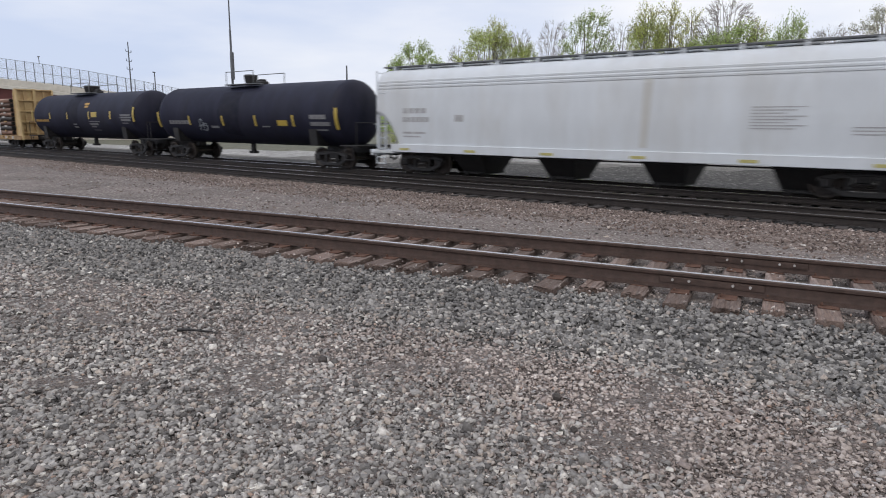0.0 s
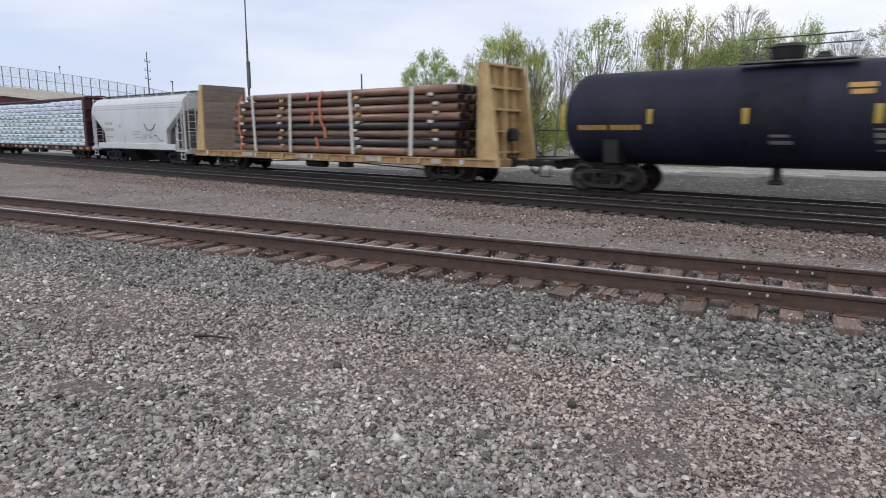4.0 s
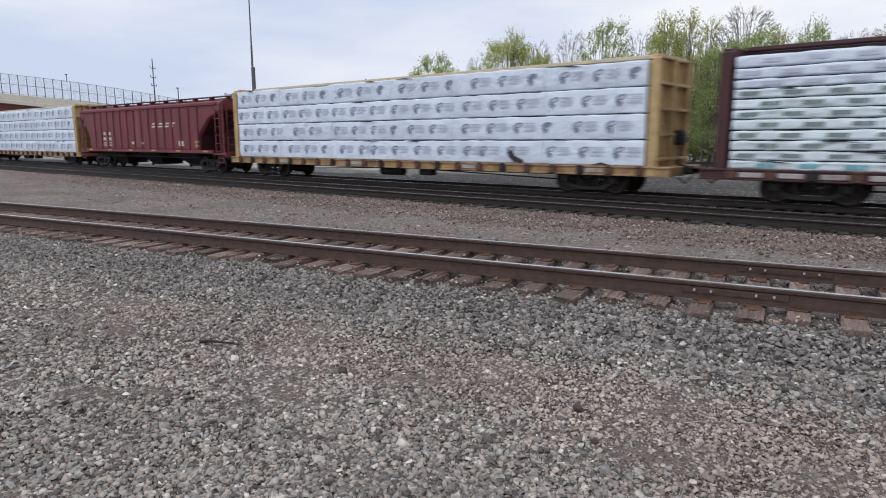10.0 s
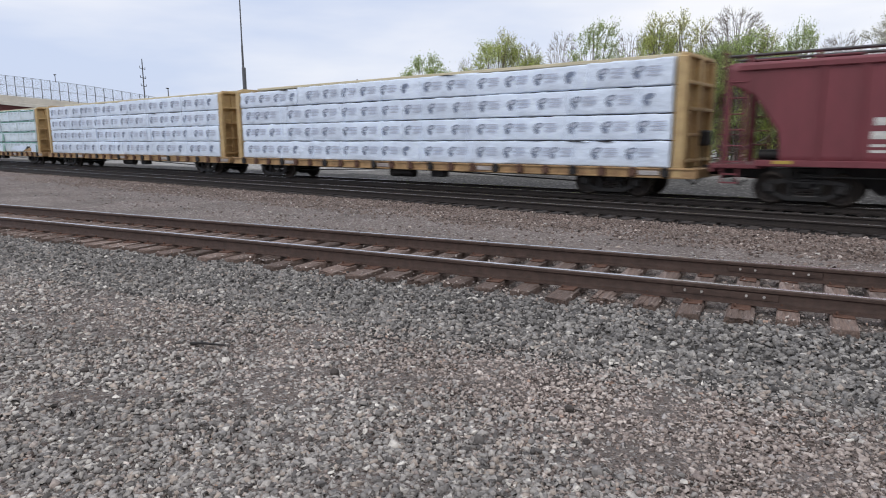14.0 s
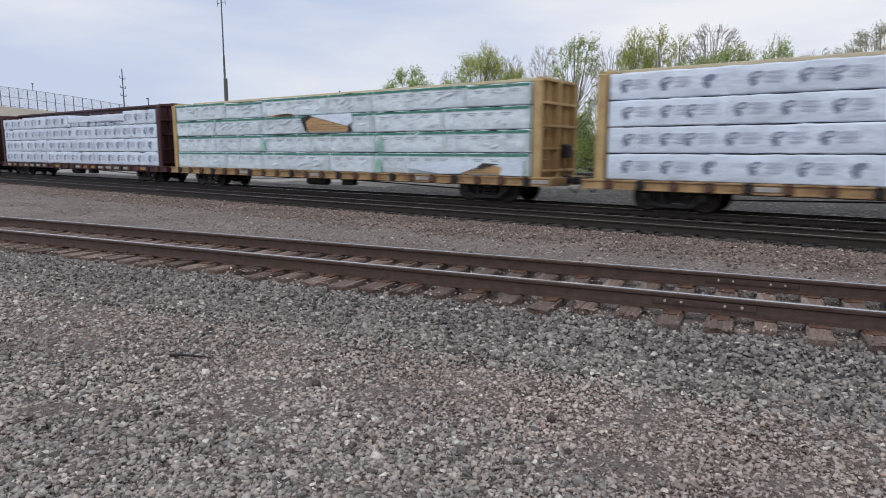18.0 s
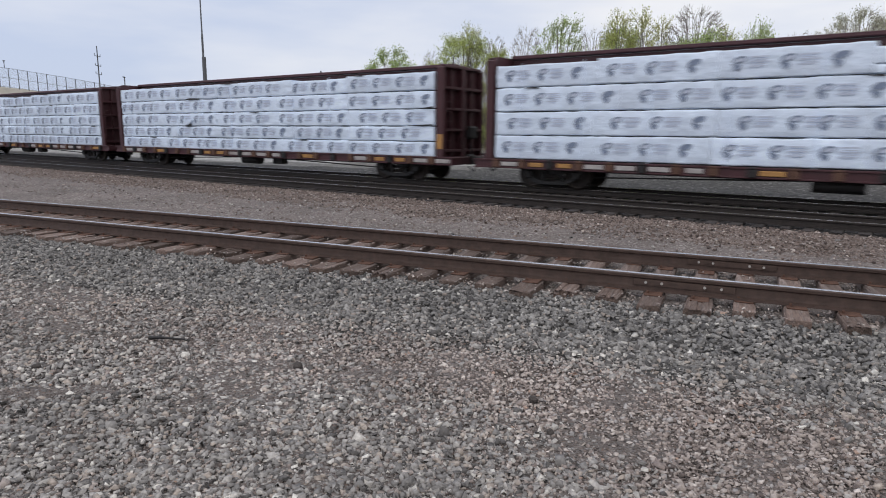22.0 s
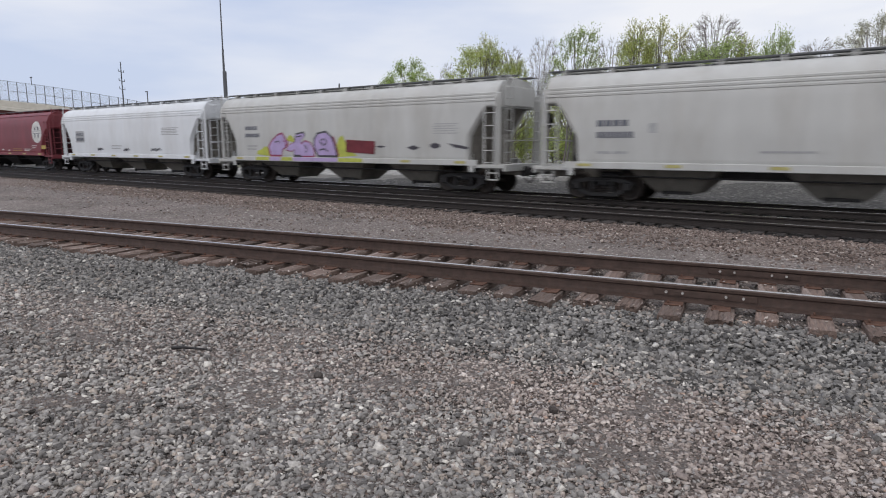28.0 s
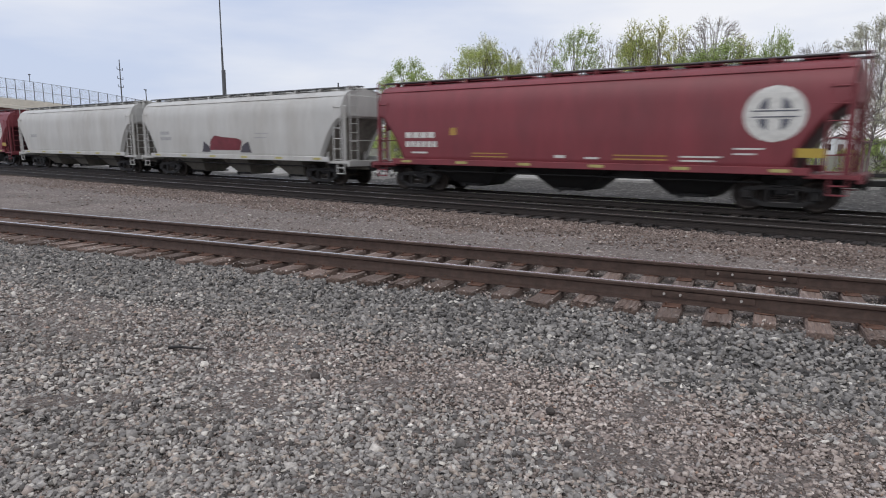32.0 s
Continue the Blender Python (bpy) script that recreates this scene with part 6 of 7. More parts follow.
def lone_mark(s):
    """The mark without its bars, where the wrap ends."""
    g = G()
    for pts in mark_shapes(s):
        g.add([(px, 0, pz) for px, pz in pts], [tuple(range(len(pts)))])
    return g.mesh("printed_mark", M_PRINT)


MARKS_ALONE = [lone_mark(1.0)]


def centerbeam(start, label, load_label, paint, layers, columns, seed, style, chord_top, lr=11.25, split=None):
    half = 12.05
    car = start_car("centerbeam_flat_car", label, "flat car", start, BEAMS, (-9.1, 9.1), half + 0.25)
    deck = flat_deck(car, half, M_DECK_OCHRE if paint is M_YELLOW else paint, None)
    rng = random.Random(seed)
    for e in (-1, 1):
        bulkhead(car, e, e * (lr + 0.08), paint, min(chord_top - 0.12, 4.56), False)
    beam = part("center_beam", G().box((0, 0, chord_top - 0.11), (2 * lr, 0.62, 0.12), 0.02).box((0, 0, chord_top - 0.3), (2 * lr, 0.2, 0.2), 0.01), M_CHORD_OCHRE if paint is M_YELLOW else paint, car)
    for k in range(13):
        x = -lr + 0.9 + (2 * lr - 1.8) * k / 12
        part("beam_post", G().box((x, 0, (0.97 + chord_top - 0.2) / 2), (0.2, 0.16, chord_top - 1.2), 0.02), paint, beam)
    for s in (-1, 1):
        for k in range(22):
            x = -half + 0.95 + (2 * half - 1.9) * k / 21
            part("stake_pocket", G().box((x, 1.47 * s, 0.8), (0.27, 0.12, 0.25), 0.03).box((x, 1.49 * s, 0.95), (0.2, 0.1, 0.07), 0.02), M_PLATE if (k * 7 + seed) % 3 else M_STEEL_DARK, deck)
            pick = (k * 5 + seed * 3) % 11
            if pick in (1, 4) or (paint is M_MAROON and pick not in (2, 3, 7)):
                colour = M_PLATE_OCHRE if paint is M_MAROON and pick in (0, 6, 8) else M_DECK_PALE
                part("deck_panel", G().box((x + 0.52, 1.445 * s, 0.81), (0.66 if pick % 3 else 0.5, 0.05, 0.15), 0.015), colour, deck, "pale panel on the deck edge" if colour is M_DECK_PALE else "ochre panel on the deck edge")
    load = thing("lumber_load", load_label, "lumber load", "wrapped lumber loads", at=pose(start, MAIN_Y, MAIN_TOP))
    MOVING.append((load, start))
    wrap = M_WRAP_G if style == "green" else M_WRAP
    for li in range(len(layers) - 1):
        z0, top_z = layers[li] + 0.012, layers[li + 1] - 0.022
        # black slab along the load: the shaded gap between layers, as colour
        part("layer_gap_shade", G().box((0, 0, layers[li]), (2 * lr - 0.1, 2.5, 0.05)), M_GAP, load, "black slab painting the shade between the layers")
        # column joints shift a little from layer to layer
        joints = [-lr + 0.06]
        for c in range(1, columns):
            joints.append(-lr + 2 * lr * c / columns + rng.uniform(-0.1, 0.1) + (0.9 if (li + seed) % 3 == 0 and c % 2 else 0))
        joints.append(lr - 0.06)
        run = -lr + rng.uniform(0.1, 0.5)
        for c in range(columns):
            x0, x1 = joints[c] + 0.005, joints[c + 1] - 0.005
            drop, z1 = 0.0, top_z
            if split and li == len(layers) - 2 and c in (3, 4):
                # the last layer is made up of a low and a higher pack here
                part("lumber_pack", bundle_mesh(x0, x1, z0 + 0.24, z1 - 0.14, -1.4, -0.12, rng, wrap), wrap, load)
                z1 = z0 + 0.22
            if li == len(layers) - 2 and (c + seed) % 4 == 1:
                drop = rng.uniform(0.02, 0.09)
            skin = M_WRAP_G if style == "dash" and li < 8 else wrap
            out = -1.4 + rng.uniform(-0.02, 0.025)
            b = part("lumber_pack", bundle_mesh(x0, x1, z0, z1 - drop, out, -0.12, rng, skin), skin, load)
            h = z1 - drop - z0
            y = out - 0.026
            if style == "mark":
                step = 1.2 + 0.03 * ((li + seed) % 3)
                x = max(run, x0 + 0.06)
                mark = mark_mesh(1.0 if h > 0.45 else 0.6)
                while x < x1 - 0.55:
                    part("printed_mark", mark if x < x1 - 1.05 else MARKS_ALONE[0], None, b).location = (x, y, z0 + h * 0.52)
                    x += step * rng.choice((1,) * 15 + (0.6,))
                run = x
            elif style == "dash":
                step = rng.uniform(1.05, 1.2)
                x = x0 + (0.15 if li % 2 else 0.7)
                dash = DASH_TEAL if li == 0 else DASH_DARK if li < 8 else DASH_SOFT
                while x < x1 - 0.55:
                    part("printed_dash", dash, None, b).location = (x, y, z0 + h * 0.5)
                    x += step
            else:
                part("green_stripe", quad_mesh(x0 + 0.02, x1 - 0.02, z1 - drop - 0.11, z1 - drop - 0.02, y), M_PRINT_GREEN, b, "green printed stripe along the top")
                part("folded_end", quad_mesh(x1 - rng.uniform(0.16, 0.34), x1 - 0.01, z0 + 0.02, z1 - drop - 0.12, y + 0.004), M_WRAP_FOLD, b, "folded dull end of the wrap")
                for _ in range(rng.choice((2, 4, 7))):
                    xc, zc, ln, up = rng.uniform(x0 + 0.3, x1 - 0.9), z0 + h * rng.uniform(0.12, 0.7), rng.uniform(0.25, 0.75), rng.uniform(-0.06, 0.3)
                    ym, t = out - 0.02, rng.uniform(0.012, 0.03)
                    part("wrap_crease", G().add([(xc, ym, zc), (xc + ln, ym, zc + up), (xc + ln * 0.5, ym - 1.4 * t, zc + up * 0.5 + 0.012), (xc + ln * 0.5 + t, ym, zc + up * 0.5 - 0.055), (xc + ln * 0.5 - t, ym, zc + up * 0.5 + 0.065)],
                         [(0, 3, 2), (3, 1, 2), (1, 4, 2), (4, 0, 2)], True), wrap, b, "raised crease in the wrap")
                x = x0 + 0.3
                while x < x1 - 0.6:
                    part("faint_word", FAINT, None, b).location = (x, y, z0 + h * 0.69)
                    x += 0.75
            far = part("lumber_pack", G().box(((x0 + x1) / 2, 0.76, (z0 + z1 - drop) / 2), (x1 - x0, 1.28, h), 0.03), wrap, load)
            if rng.random() < 0.25:
                xf = rng.uniform(x0 + 0.2, x1 - 0.9)
                # black sheet laid on the wrap as the shade below a loose edge
                part("loose_fold", G().prism([(xf, z1 - drop - 0.02), (xf + rng.uniform(0.4, 1.2), z1 - drop - 0.05), (xf + 0.5, z1 - drop + 0.015)], "y", y - 0.012, y), M_GAP, b, "black sheet painting the shade under loose wrap")
    for k in range(10):
        x = -lr + 1.1 + (2 * lr - 2.2) * k / 9
        part("cable", G().box((x, -1.45, (0.95 + layers[-1]) / 2), (0.018, 0.012, layers[-1] - 1.0)), M_WRAP, load, "thin tie-down cable")
    return car, load


L4 = [0.98, 1.83, 2.67, 3.51, 4.36]
L4H = [1.0, 1.82, 2.63, 3.45, 4.28]
L5 = [0.96, 1.55, 2.14, 2.8, 3.48, 4.18]
LTHIN = [0.97, 1.24, 1.52, 1.81, 2.1, 2.4, 2.69, 2.99, 3.27, 3.54, 3.85, 4.2]
centerbeam(-103.5, "maroon centerbeam flat car carrying thin lumber packs", "thin white lumber packs with dark green dashes", M_MAROON, LTHIN, 4, 31, "dash", 4.6)
car, load = centerbeam(-128.5, "ochre yellow centerbeam flat car with wrapped lumber", "white wrapped lumber bundles printed with blue-grey marks", M_YELLOW, L4, 6, 32, "mark", 4.62)
part("torn_hole", G().prism([(6.05, 1.38), (6.2, 1.5), (6.35, 1.25), (6.7, 1.1), (6.65, 0.98), (6.3, 1.05), (6.1, 1.2)], "y", -1.47, -1.44), M_GAP, load, "dark torn hole in the wrap")
part("torn_hole", G().prism([(9.4, 1.0), (10.1, 1.0), (9.75, 1.09)], "y", -1.47, -1.44), M_GAP, load, "black sheet painting the shade under the wrap's hem")
# ribbed red hopper
car, body = covered_hopper("covered_hopper", "faded red ribbed covered hopper car with white lettering", -150.3, HOPPERS, 9.5, (-7.0, 7.0), M_RED_FADED, 3, curve=side_flat, top=4.1, cut=3.45, cut_len=2.5,
                           shape="steep", seam=False, board=4.28, sill_z=(1.1, 1.28), under=M_STEEL_DARK, reflector=M_REFLECT, chute=3.0, cut_left=1.45)
for s in (-1, 1):
    part("eave_beam", G().box((0, 1.56 * s, 3.84), (17.6, 0.12, 0.16), 0.02), M_RED_FADED, body)
    for k in range(15):
        x = -6.7 + 13.4 * k / 14
        part("side_rib", G().box((x, 1.575 * s, 2.53), (0.1, 0.06, 2.5), 0.02), M_RED_FADED, body)
paint_on(body, words(-5.45, 2.2, 0.2, (0.3, 0.3), 0.5) + words(-5.5, 1.85, 0.2, (0.4, 0.36), 0.42) + words(-5.5, 1.65, 0.07, (0.4, 0.36), 0.42) + words(-5.5, 1.5, 0.07, (0.4, 0.36), 0.42) +
         words(4.5, 1.5, 0.3, (0.55,)) + words(-0.2, 1.6, 0.14, (0.4,)) +
         words(-1.4, 1.6, 0.16, (0.4,)), M_STENCIL_W, side_flat)
for x, w in ((1.45, 0.42), (2.25, 0.45), (3.06, 0.42), (3.85, 0.3)):
    shapes_on("slanted_bar", body, [[(x, 2.8), (x + w, 2.8), (x + w + 0.08, 2.9), (x + 0.08, 2.9)], [(x - 0.12, 2.63), (x + w - 0.02 - 0.2 * (x > 3.5), 2.63), (x + w + 0.04 - 0.2 * (x > 3.5), 2.72), (x - 0.06, 2.72)]], M_STENCIL_W, side_flat, "white slanted lettering bar")
paint_on(body, [(6.35, 6.8, 1.68, 1.82), (6.35, 6.8, 1.46, 1.6)], M_REFLECT, side_flat, label="yellow placard")
for x, w in ((-0.75, 0.4), (2.35, 0.25)):
    shapes_on("washed_streak", body, [[(x, 1.5), (x + w, 1.4), (x + w * 0.9, 3.7), (x + 0.1 * w, 3.7)]], M_WASHED, side_flat, "pale washed-out streak down the side", 0.004)
centerbeam(-172.2, "yellow centerbeam flat car with ribbed end bulkheads", "white wrapped lumber bundles printed with blue-grey marks", M_YELLOW, L4, 6, 33, "mark", 4.62)
centerbeam(-196.75, "yellow centerbeam flat car with wrapped lumber bundles", "white wrapped lumber bundles printed with blue-grey marks", M_YELLOW, L4, 6, 35, "mark", 4.62)
car, load = centerbeam(-222.0, "yellow centerbeam flat car with torn green lumber wrap", "pale wrapped lumber with green stripes and torn wrap", M_YELLOW, L4, 6, 36, "green", 4.6)
for pts in ([(-0.65, 3.3), (-0.4, 2.76), (2.3, 2.72), (2.15, 2.95), (0.8, 3.25), (-0.15, 3.42)], [(8.0, 1.04), (10.1, 1.04), (10.05, 1.3), (9.3, 1.4), (8.9, 1.22)]):
    part("bare_lumber", G().prism(pts, "y", -1.455, -1.44), M_LUMBER, load, "bare lumber showing through torn wrap")
    for k in range(4):
        z = pts[1][1] + 0.09 + 0.1 * k if pts[0][0] < 0 else 1.1 + 0.07 * k
        if k < 3:
            part("board_gap", G().box(((pts[0][0] + pts[2][0]) / 2 - 0.1 * k, -1.457, z), ((pts[2][0] - pts[0][0]) * (0.8 - 0.16 * k), 0.008, 0.012)), M_GAP, load, "dark joint between boards")
for pts in ([(-0.8, 3.36), (-0.52, 2.8), (-0.36, 2.74), (-0.52, 3.22), (-0.15, 3.4), (-0.25, 3.48)], [(2.2, 2.72), (2.5, 2.74), (2.35, 3.02)], [(9.0, 1.3), (9.25, 1.45), (9.95, 1.42), (9.5, 1.34), (9.05, 1.22)],
            [(-2.7, 3.53), (-1.8, 3.6), (-1.15, 3.54), (-1.8, 3.52)]):
    part("torn_hole", G().prism(pts, "y", -1.5, -1.46), M_GAP, load, "dark curled edge of torn wrap")
for pts in ([(-0.2, 3.47), (0.8, 3.26), (2.2, 2.96), (2.5, 3.12), (2.45, 3.5)], [(5.6, 1.2), (7.2, 1.02), (8.2, 1.04), (9.0, 1.3), (8.4, 1.52), (6.5, 1.45)], [(10.0, 1.02), (10.95, 1.0), (11.0, 1.6), (10.5, 1.68), (10.1, 1.42)]):
    part("torn_flap", G().prism(pts, "y", -1.49, -1.45), M_WRAP, load, "loose crumpled flap of wrap")
part("bare_lumber", G().prism([(-3.5, 3.49), (-1.35, 3.49), (-1.5, 3.6), (-2.2, 3.62), (-2.9, 3.54)], "y", -1.458, -1.44), M_LUMBER, load, "bare lumber showing under the wrap's hem")
for x, z in ((3.7, 1.0), (3.75, 1.88), (10.55, 1.05), (-3.9, 1.88)):
    part("green_corner", G().prism([(x, z), (x + 0.45, z), (x + 0.45, z + 0.5), (x + 0.3, z + 0.62)], "y", -1.475, -1.45), M_PRINT_CORNER, load, "folded green wrap corner")
centerbeam(-246.6, "maroon centerbeam flat car with four layers of lumber", "white wrapped lumber bundles printed with blue-grey marks", M_MAROON, L4H, 6, 37, "mark", 4.7, split=True)
car, load = centerbeam(-271.7, "maroon centerbeam flat car with five layers of lumber", "white wrapped lumber bundles in five low layers", M_MAROON, L5, 5, 38, "mark", 4.58)
for pts in ([(-5.0, 3.46), (-4.4, 3.54), (-3.9, 3.53), (-3.5, 3.47), (-4.2, 3.44)], [(-5.05, 2.13), (-4.7, 2.17), (-4.45, 2.24), (-4.35, 2.22), (-4.55, 2.13), (-4.8, 2.1)],
            [(9.4, 2.12), (10.3, 2.17), (11.1, 2.2), (11.15, 2.15), (10.2, 2.13)], [(10.4, 2.79), (11.15, 2.87), (11.15, 2.8)]):
    part("torn_hole", G().prism(pts, "y", -1.47, -1.44), M_GAP, load, "black sheet painting the shade under loose wrap")
part("rust_patch", G().box((11.46, -1.437, 1.55), (0.26, 0.012, 0.55), 0.003), M_PLATE_OCHRE, car, "ochre patch on the bulkhead post")
part("torn_flap", G().prism([(-5.0, 2.16), (-4.7, 2.2), (-4.42, 2.3), (-4.25, 2.42), (-4.6, 2.45), (-5.0, 2.36)], "y", -1.5, -1.44), M_WRAP, load, "loose crumpled flap of wrap")
centerbeam(-296.7, "maroon centerbeam flat car with five layers of lumber", "white wrapped lumber bundles in five low layers", M_MAROON, L5, 5, 39, "mark", 4.58)

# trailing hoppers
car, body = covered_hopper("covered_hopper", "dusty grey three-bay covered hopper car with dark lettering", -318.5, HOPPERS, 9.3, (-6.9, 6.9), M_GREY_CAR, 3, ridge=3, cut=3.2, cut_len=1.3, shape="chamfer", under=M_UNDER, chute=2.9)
paint_on(body, words(-6.9, 2.42, 0.2, (0.22,) * 4, 0.05) + words(-6.9, 2.05, 0.2, (0.17,) * 6, 0.04), M_STENCIL_D)
paint_on(body, words(-6.9, 1.55, 0.08, (0.5, 0.5)) + words(-5.2, 2.2, 0.3, (0.25,)) + words(4.0, 2.4, 0.08, (1.3,)) + words(4.0, 2.2, 0.06, (1.0,)) + words(4.0, 1.8, 0.1, (1.2,)) +
         words(-2, 1.6, 0.06, (1.4,)), M_STENCIL_G)
car, body = covered_hopper("covered_hopper", "grey covered hopper car with lavender and red graffiti", -337.65, HOPPERS, 8.8, (-6.45, 6.55), M_GREY_CAR, 3, ridge=3, cut=3.2, cut_len=1.3, shape="chamfer", under=M_UNDER, chute=2.9)
paint_on(body, [(5.5, 6.7 - 0.15 * (k % 2), 2.62 - 0.09 * k, 2.65 - 0.09 * k) for k in range(5)] + words(-6.2, 1.75, 0.06, (0.8,)) + words(-6.2, 1.6, 0.06, (0.7,)), M_STENCIL_G)
paint_on(body, words(-6.3, 2.55, 0.18, (0.2,) * 4, 0.04) + words(-6.3, 2.2, 0.18, (0.16,) * 6, 0.03), M_STENCIL_D)
shapes_on("graffiti_cloud", body, [[(-5.5, 1.34), (-4.5, 1.3), (-4.55, 1.7), (-4.8, 1.78), (-5.1, 1.62), (-5.4, 1.6)], [(-3.3, 2.0), (-2.6, 1.95), (-2.7, 2.2), (-2.95, 2.3)],
                                   [(0.1, 1.3), (1.5, 1.32), (0.95, 1.6), (0.7, 1.95), (0.55, 2.25), (0.3, 2.15), (0.15, 1.8)]], M_LIME, label="yellow-green spray-painted cloud")
LETTERS = (
    [(-4.5, 1.28), (-4.6, 1.75), (-4.25, 2.08), (-3.8, 2.36), (-3.45, 2.42), (-3.25, 2.18), (-3.05, 1.97), (-3.2, 1.72), (-3.5, 1.6), (-3.6, 1.28)],
    [(-3.3, 1.55), (-3.1, 1.82), (-2.55, 2.0), (-2.5, 1.7), (-2.9, 1.5)],
    [(-2.75, 1.28), (-2.7, 1.9), (-2.5, 2.38), (-1.95, 2.44), (-1.85, 2.25), (-2.15, 2.08), (-2.15, 1.28)],
    [(-2.35, 1.28), (-2.3, 1.85), (-1.9, 2.05), (-1.5, 1.95), (-1.3, 1.6), (-1.28, 1.28)],
    [(-1.1, 1.28), (-1.35, 1.7), (-1.32, 2.1), (-1.05, 2.4), (-0.5, 2.46), (-0.1, 2.2), (0.1, 1.75), (0.2, 1.28)])
INNER = ([(-4.05, 1.95), (-3.75, 2.02), (-3.65, 1.86)], [(-3.45, 2.05), (-3.2, 1.95), (-3.32, 1.74)], [(-2.45, 2.2), (-2.1, 2.24)], [(-1.95, 1.85), (-1.78, 1.62), (-1.9, 1.48)],
         [(-0.92, 2.0), (-0.62, 2.12), (-0.42, 1.95), (-0.7, 1.8), (-0.92, 2.0)], [(-0.98, 1.6), (-0.62, 1.66), (-0.4, 1.54)])


def grown(pts, by):
    cx, cz = sum(p[0] for p in pts) / len(pts), sum(p[1] for p in pts) / len(pts)
    return [(cx + (x - cx) * (1 + by), max(1.28, cz + (z - cz) * (1 + by * 1.2))) for x, z in pts]


for k, pts in enumerate(LETTERS):
    shapes_on("graffiti_outline", body, [pts], M_SPRAY_DARK if k in (2, 4) else M_CRIMSON, label="dark outline of a spray-painted letter", out=0.011)
for k, pts in enumerate(LETTERS):
    shapes_on("graffiti_letter", body, [grown(pts, -0.13)], M_PURPLE, label="pale lavender spray-painted letter", out=0.015 + 0.001 * k)
for k, pts in enumerate(INNER):
    shapes_on("graffiti_stroke", body, strokes(pts, 0.03), M_CRIMSON if k == 1 else M_SPRAY_DARK, label="thin dark inner stroke", out=0.023)
shapes_on("graffiti_outline", body, strokes([(-0.05, 2.22), (0.14, 1.75), (0.24, 1.3)], 0.04), M_CRIMSON, label="crimson edge of a letter", out=0.023)
for x0, x1, colour in ((-4.45, -3.65, M_PURPLE), (-3.6, -2.8, M_LIME), (-2.75, 0.2, M_PURPLE), (-5.5, -4.5, M_LIME), (0.25, 1.7, M_LIME)):
    part("sill_paint", quad_mesh(x0, x1, 1.1, 1.265, -1.632), colour, body, "spray paint carried over the side sill")
shapes_on("graffiti_block", body, [[(0.72, 1.5), (2.4, 1.45), (2.46, 2.0), (2.1, 1.94), (1.6, 1.97), (1.1, 1.94), (0.75, 2.06)]], M_SPRAY_RED, label="dark red graffiti block", out=0.024)
shapes_on("black_tag", body, [ellipse(2.75, 1.76, 0.3, 0.05), ellipse(4.5, 1.72, 0.34, 0.1), ellipse(5.6, 1.8, 0.26, 0.12), [(6.2, 1.9), (6.6, 1.7), (7.1, 1.66), (7.2, 1.74), (6.7, 1.84)]], M_SPRAY_DARK, label="small black spray-painted tag", out=0.009)
car, body = covered_hopper("covered_hopper", "clean white covered hopper car with ridged upper sides", -356.0, HOPPERS, 8.8, (-6.5, 6.5), M_BRIGHT_CAR, 3, ridge=3, cut=3.2, cut_len=1.3, shape="chamfer", under=M_UNDER, chute=2.9)
paint_on(body, [(-6.3, -5.1, 2.0, 2.72)], M_STENCIL_G)
paint_on(body, words(-6.2, 2.42, 0.18, (0.2,) * 4, 0.06) + words(-6.2, 2.1, 0.18, (0.15,) * 6, 0.03), M_STENCIL_D)
paint_on(body, [(4.3, 6.0 - 0.2 * (k % 2), 2.75 - 0.09 * k, 2.79 - 0.09 * k) for k in range(5)] + words(-1.6, 1.75, 0.05, (1.3,)) + words(-1.6, 1.6, 0.05, (1.1,)), M_STENCIL_G)
for x, z, w in ((-3.45, 1.5, 0.55), (-0.1, 1.48, 0.5), (3.05, 1.5, 0.95)):
    for k in range(5):
        a = [(x + w * (k / 5) * 0.9, z - 0.05 + 0.03 * (k % 3)), (x + w * (k / 5) + 0.12, z + 0.14 - 0.04 * (k % 2)), (x + w * (k / 5) + 0.24, z + 0.02 + 0.02 * k)]
        shapes_on("black_tag", body, strokes(a, 0.035), M_SPRAY_DARK, label="black spray-painted tag", out=0.009 + 0.0005 * k)
    shapes_on("black_tag", body, [[(x - 0.05, z), (x + w + 0.3, z + 0.02), (x + w + 0.25, z + 0.07), (x, z + 0.06)]], M_SCRIBBLE, label="grey smear under a tag", out=0.007)


def emblem(body, cx, cz):
    """A pale disc with a dark cross in a ring."""
    shapes_on("emblem_disc", body, [ellipse(cx, cz, 0.8, 0.78, 36)], M_STENCIL_W, label="round pale emblem", out=0.008)
    for sx in (-1, 1):
        for sz in (-1, 1):
            pts = [(cx + sx * 0.17, cz + sz * 0.14), (cx + sx * 0.42, cz + sz * 0.14), (cx + sx * 0.36, cz + sz * 0.34), (cx + sx * 0.17, cz + sz * 0.46)]
            shapes_on("emblem_cut", body, [pts], M_STENCIL_D, label="dark cut of the emblem", out=0.013)
    part("emblem_word", bars([(cx - 0.6, cx + 0.6, cz - 0.1, cz - 0.065), (cx - 0.6, cx + 0.6, cz + 0.065, cz + 0.1)], side_curve, 0.017), M_STENCIL_D, body)


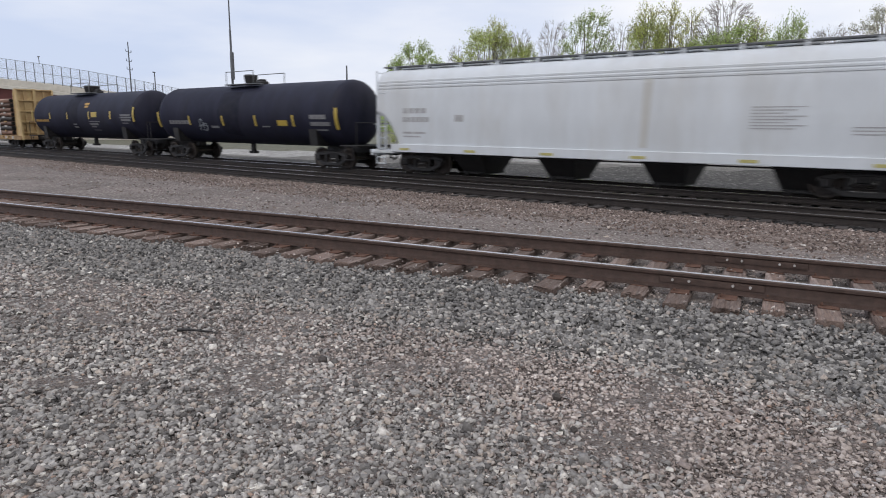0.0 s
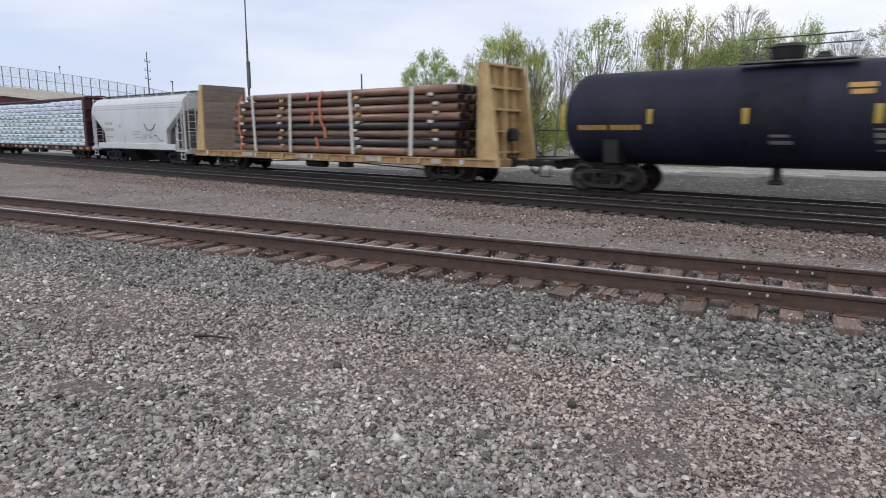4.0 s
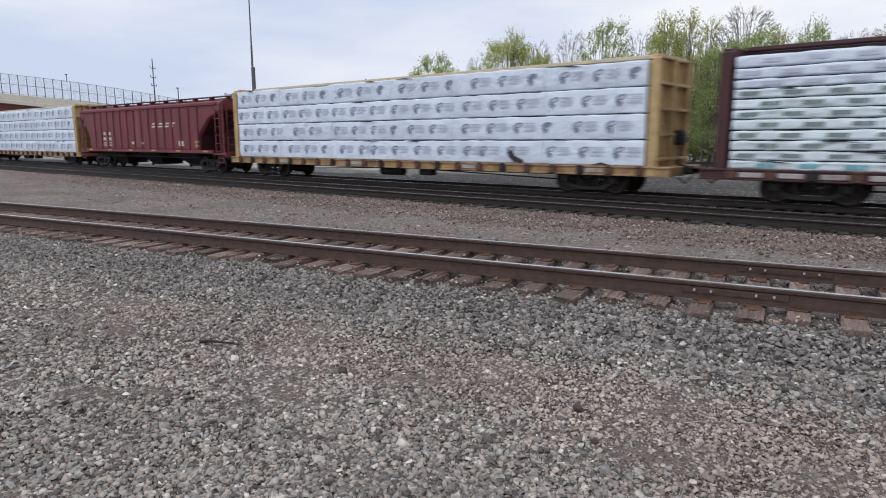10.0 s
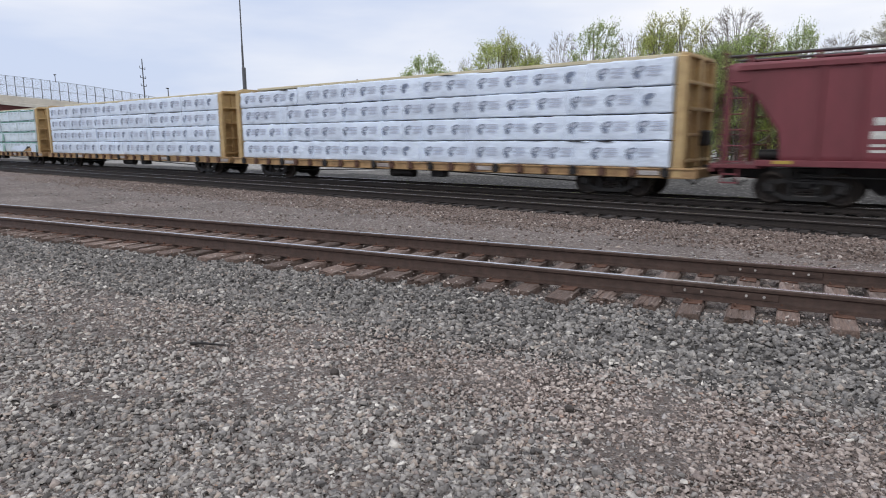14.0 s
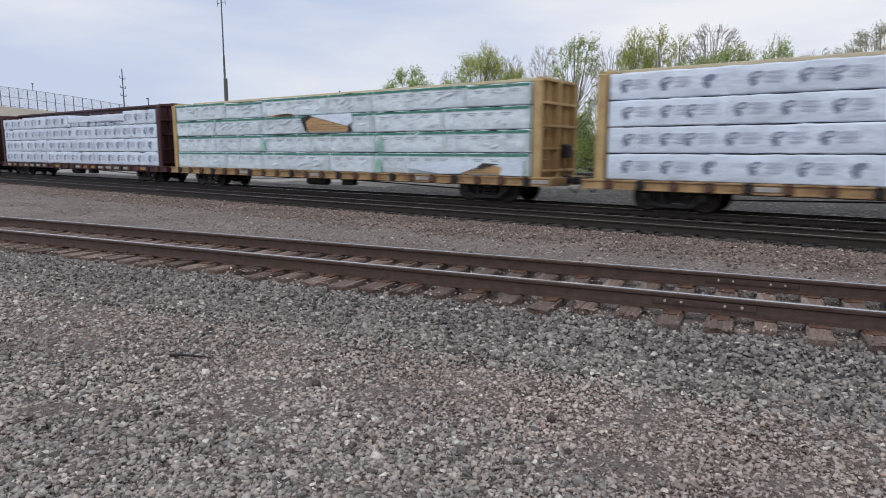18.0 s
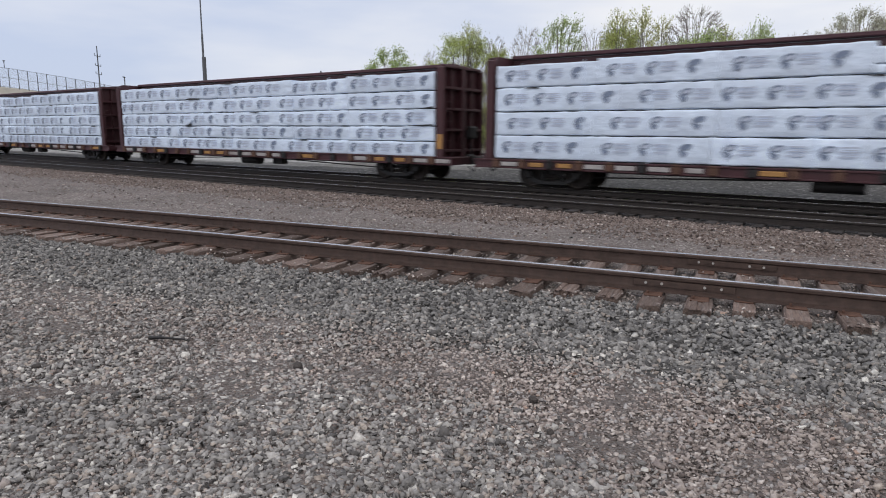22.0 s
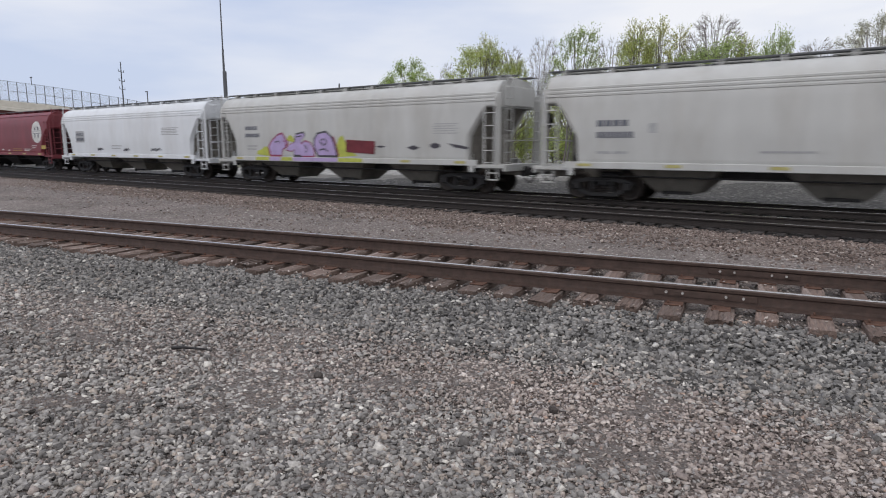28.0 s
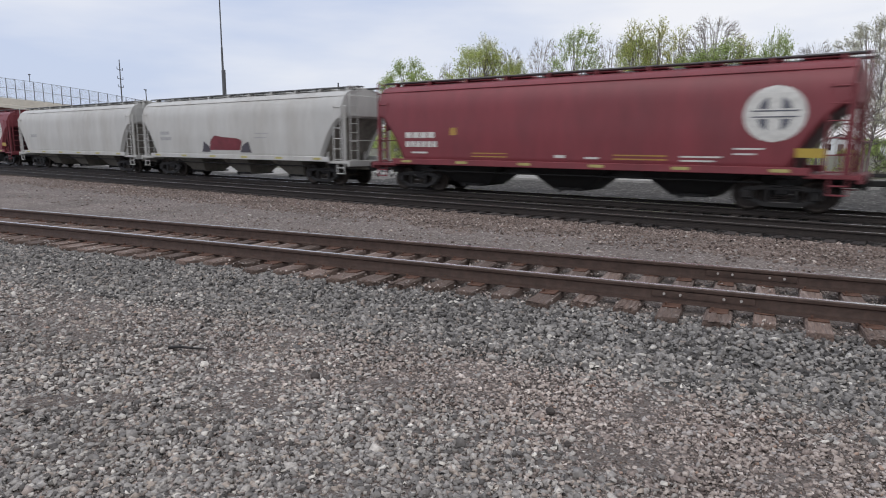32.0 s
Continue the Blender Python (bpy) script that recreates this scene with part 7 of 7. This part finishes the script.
def red_hopper(start):
    car, body = covered_hopper("covered_hopper", "deep red covered hopper car with a round pale emblem", start, HOPPERS, 8.75, (-6.6, 6.75), M_RED_CAR, 3, under=M_STEEL_DARK, chute=3.2)
    emblem(body, 6.5, 2.74)
    paint_on(body, words(-6.8, 2.1, 0.22, (0.32,) * 4, 0.06) + words(-6.8, 1.75, 0.22, (0.22,) * 6, 0.05) + words(-6.5, 1.5, 0.07, (0.8,)) + words(-0.2, 1.42, 0.1, (0.4,)) +
             words(0.9, 1.4, 0.07, (0.5,)) + words(4.0, 1.5, 0.05, (1.2,)) + words(4.0, 1.38, 0.05, (1.0,)) + words(5.5, 1.75, 0.05, (0.8,)) + words(5.5, 1.6, 0.05, (0.6,)), M_STENCIL_W)
    paint_on(body, words(-3.6, 1.52, 0.04, (1.5,)) + words(-3.6, 1.4, 0.04, (1.5,)) + words(1.9, 1.52, 0.04, (1.7,)) + words(1.9, 1.4, 0.04, (1.7,)) + words(-4.6, 2.2, 0.28, (0.3,)), M_STENCIL_O)
    paint_on(body, [(7.1, 7.8, 1.55, 1.8)], M_REFLECT, label="yellow placard")
    return car


red_hopper(-374.95)
car, body = covered_hopper("covered_hopper", "pale grey covered hopper car with a red tag", -393.6, HOPPERS, 8.65, (-6.4, 6.4), M_GREY_CAR, 3, under=M_UNDER)
paint_on(body, words(-6.3, 2.3, 0.18, (0.9,)) + words(-6.3, 2.0, 0.18, (1.1,)) + words(2.2, 2.3, 0.06, (1.0,)) + words(2.2, 2.1, 0.06, (0.9,)), M_STENCIL_G)
shapes_on("red_tag", body, [[(-1.6, 1.5), (1.0, 1.5), (1.2, 2.0), (0.5, 2.15), (0.0, 1.98), (-0.5, 2.18), (-1.1, 2.25), (-1.5, 2.0)]], M_SPRAY_RED, label="red graffiti tag")
shapes_on("tag_ends", body, [[(-2.3, 1.4), (-1.55, 1.4), (-1.6, 1.65), (-2.1, 1.95)], [(1.0, 1.4), (1.9, 1.4), (1.7, 1.95), (1.2, 1.75)]], M_SPRAY_DARK, label="dark ends of the tag", out=0.011)
car, body = covered_hopper("covered_hopper", "dusty pale grey covered hopper car", -411.4, HOPPERS, 8.6, (-6.4, 6.4), M_GREY_CAR, 3, under=M_UNDER)
paint_on(body, words(-6.0, 2.2, 0.2, (1.0,)), M_STENCIL_G)
red_hopper(-430.0)


# ---- everything that moves ----
def motions():
    rows_t = [float(t) for t in range(33)]
    for ob, start in MOVING:
        walk(ob, [(t, pose(start + travelled(t), MAIN_Y, MAIN_TOP)) for t in rows_t])
    frames = np.arange(0, 961)
    way = np.array([travelled(k / FPS) for k in frames])
    for ob, dx, start in WHEELS:
        xs = start + way
        seen = frames[(xs > -42) & (xs < 4)]
        first = way[seen[0]] if len(seen) else 0.0
        rows = [(0.0, 0.0)] if not len(seen) or seen[0] > 0 else []
        rows += [(k / FPS, math.degrees((way[k] - first) / WHEEL_R)) for k in seen]
        if rows[-1][0] < 32.0:
            rows.append((32.0, rows[-1][1]))
        walk(ob, [(t, Matrix.Translation((dx, 0, WHEEL_R)) @ Matrix.Rotation(radians(a % 360.0), 4, "Y")) for t, a in rows])


motions()
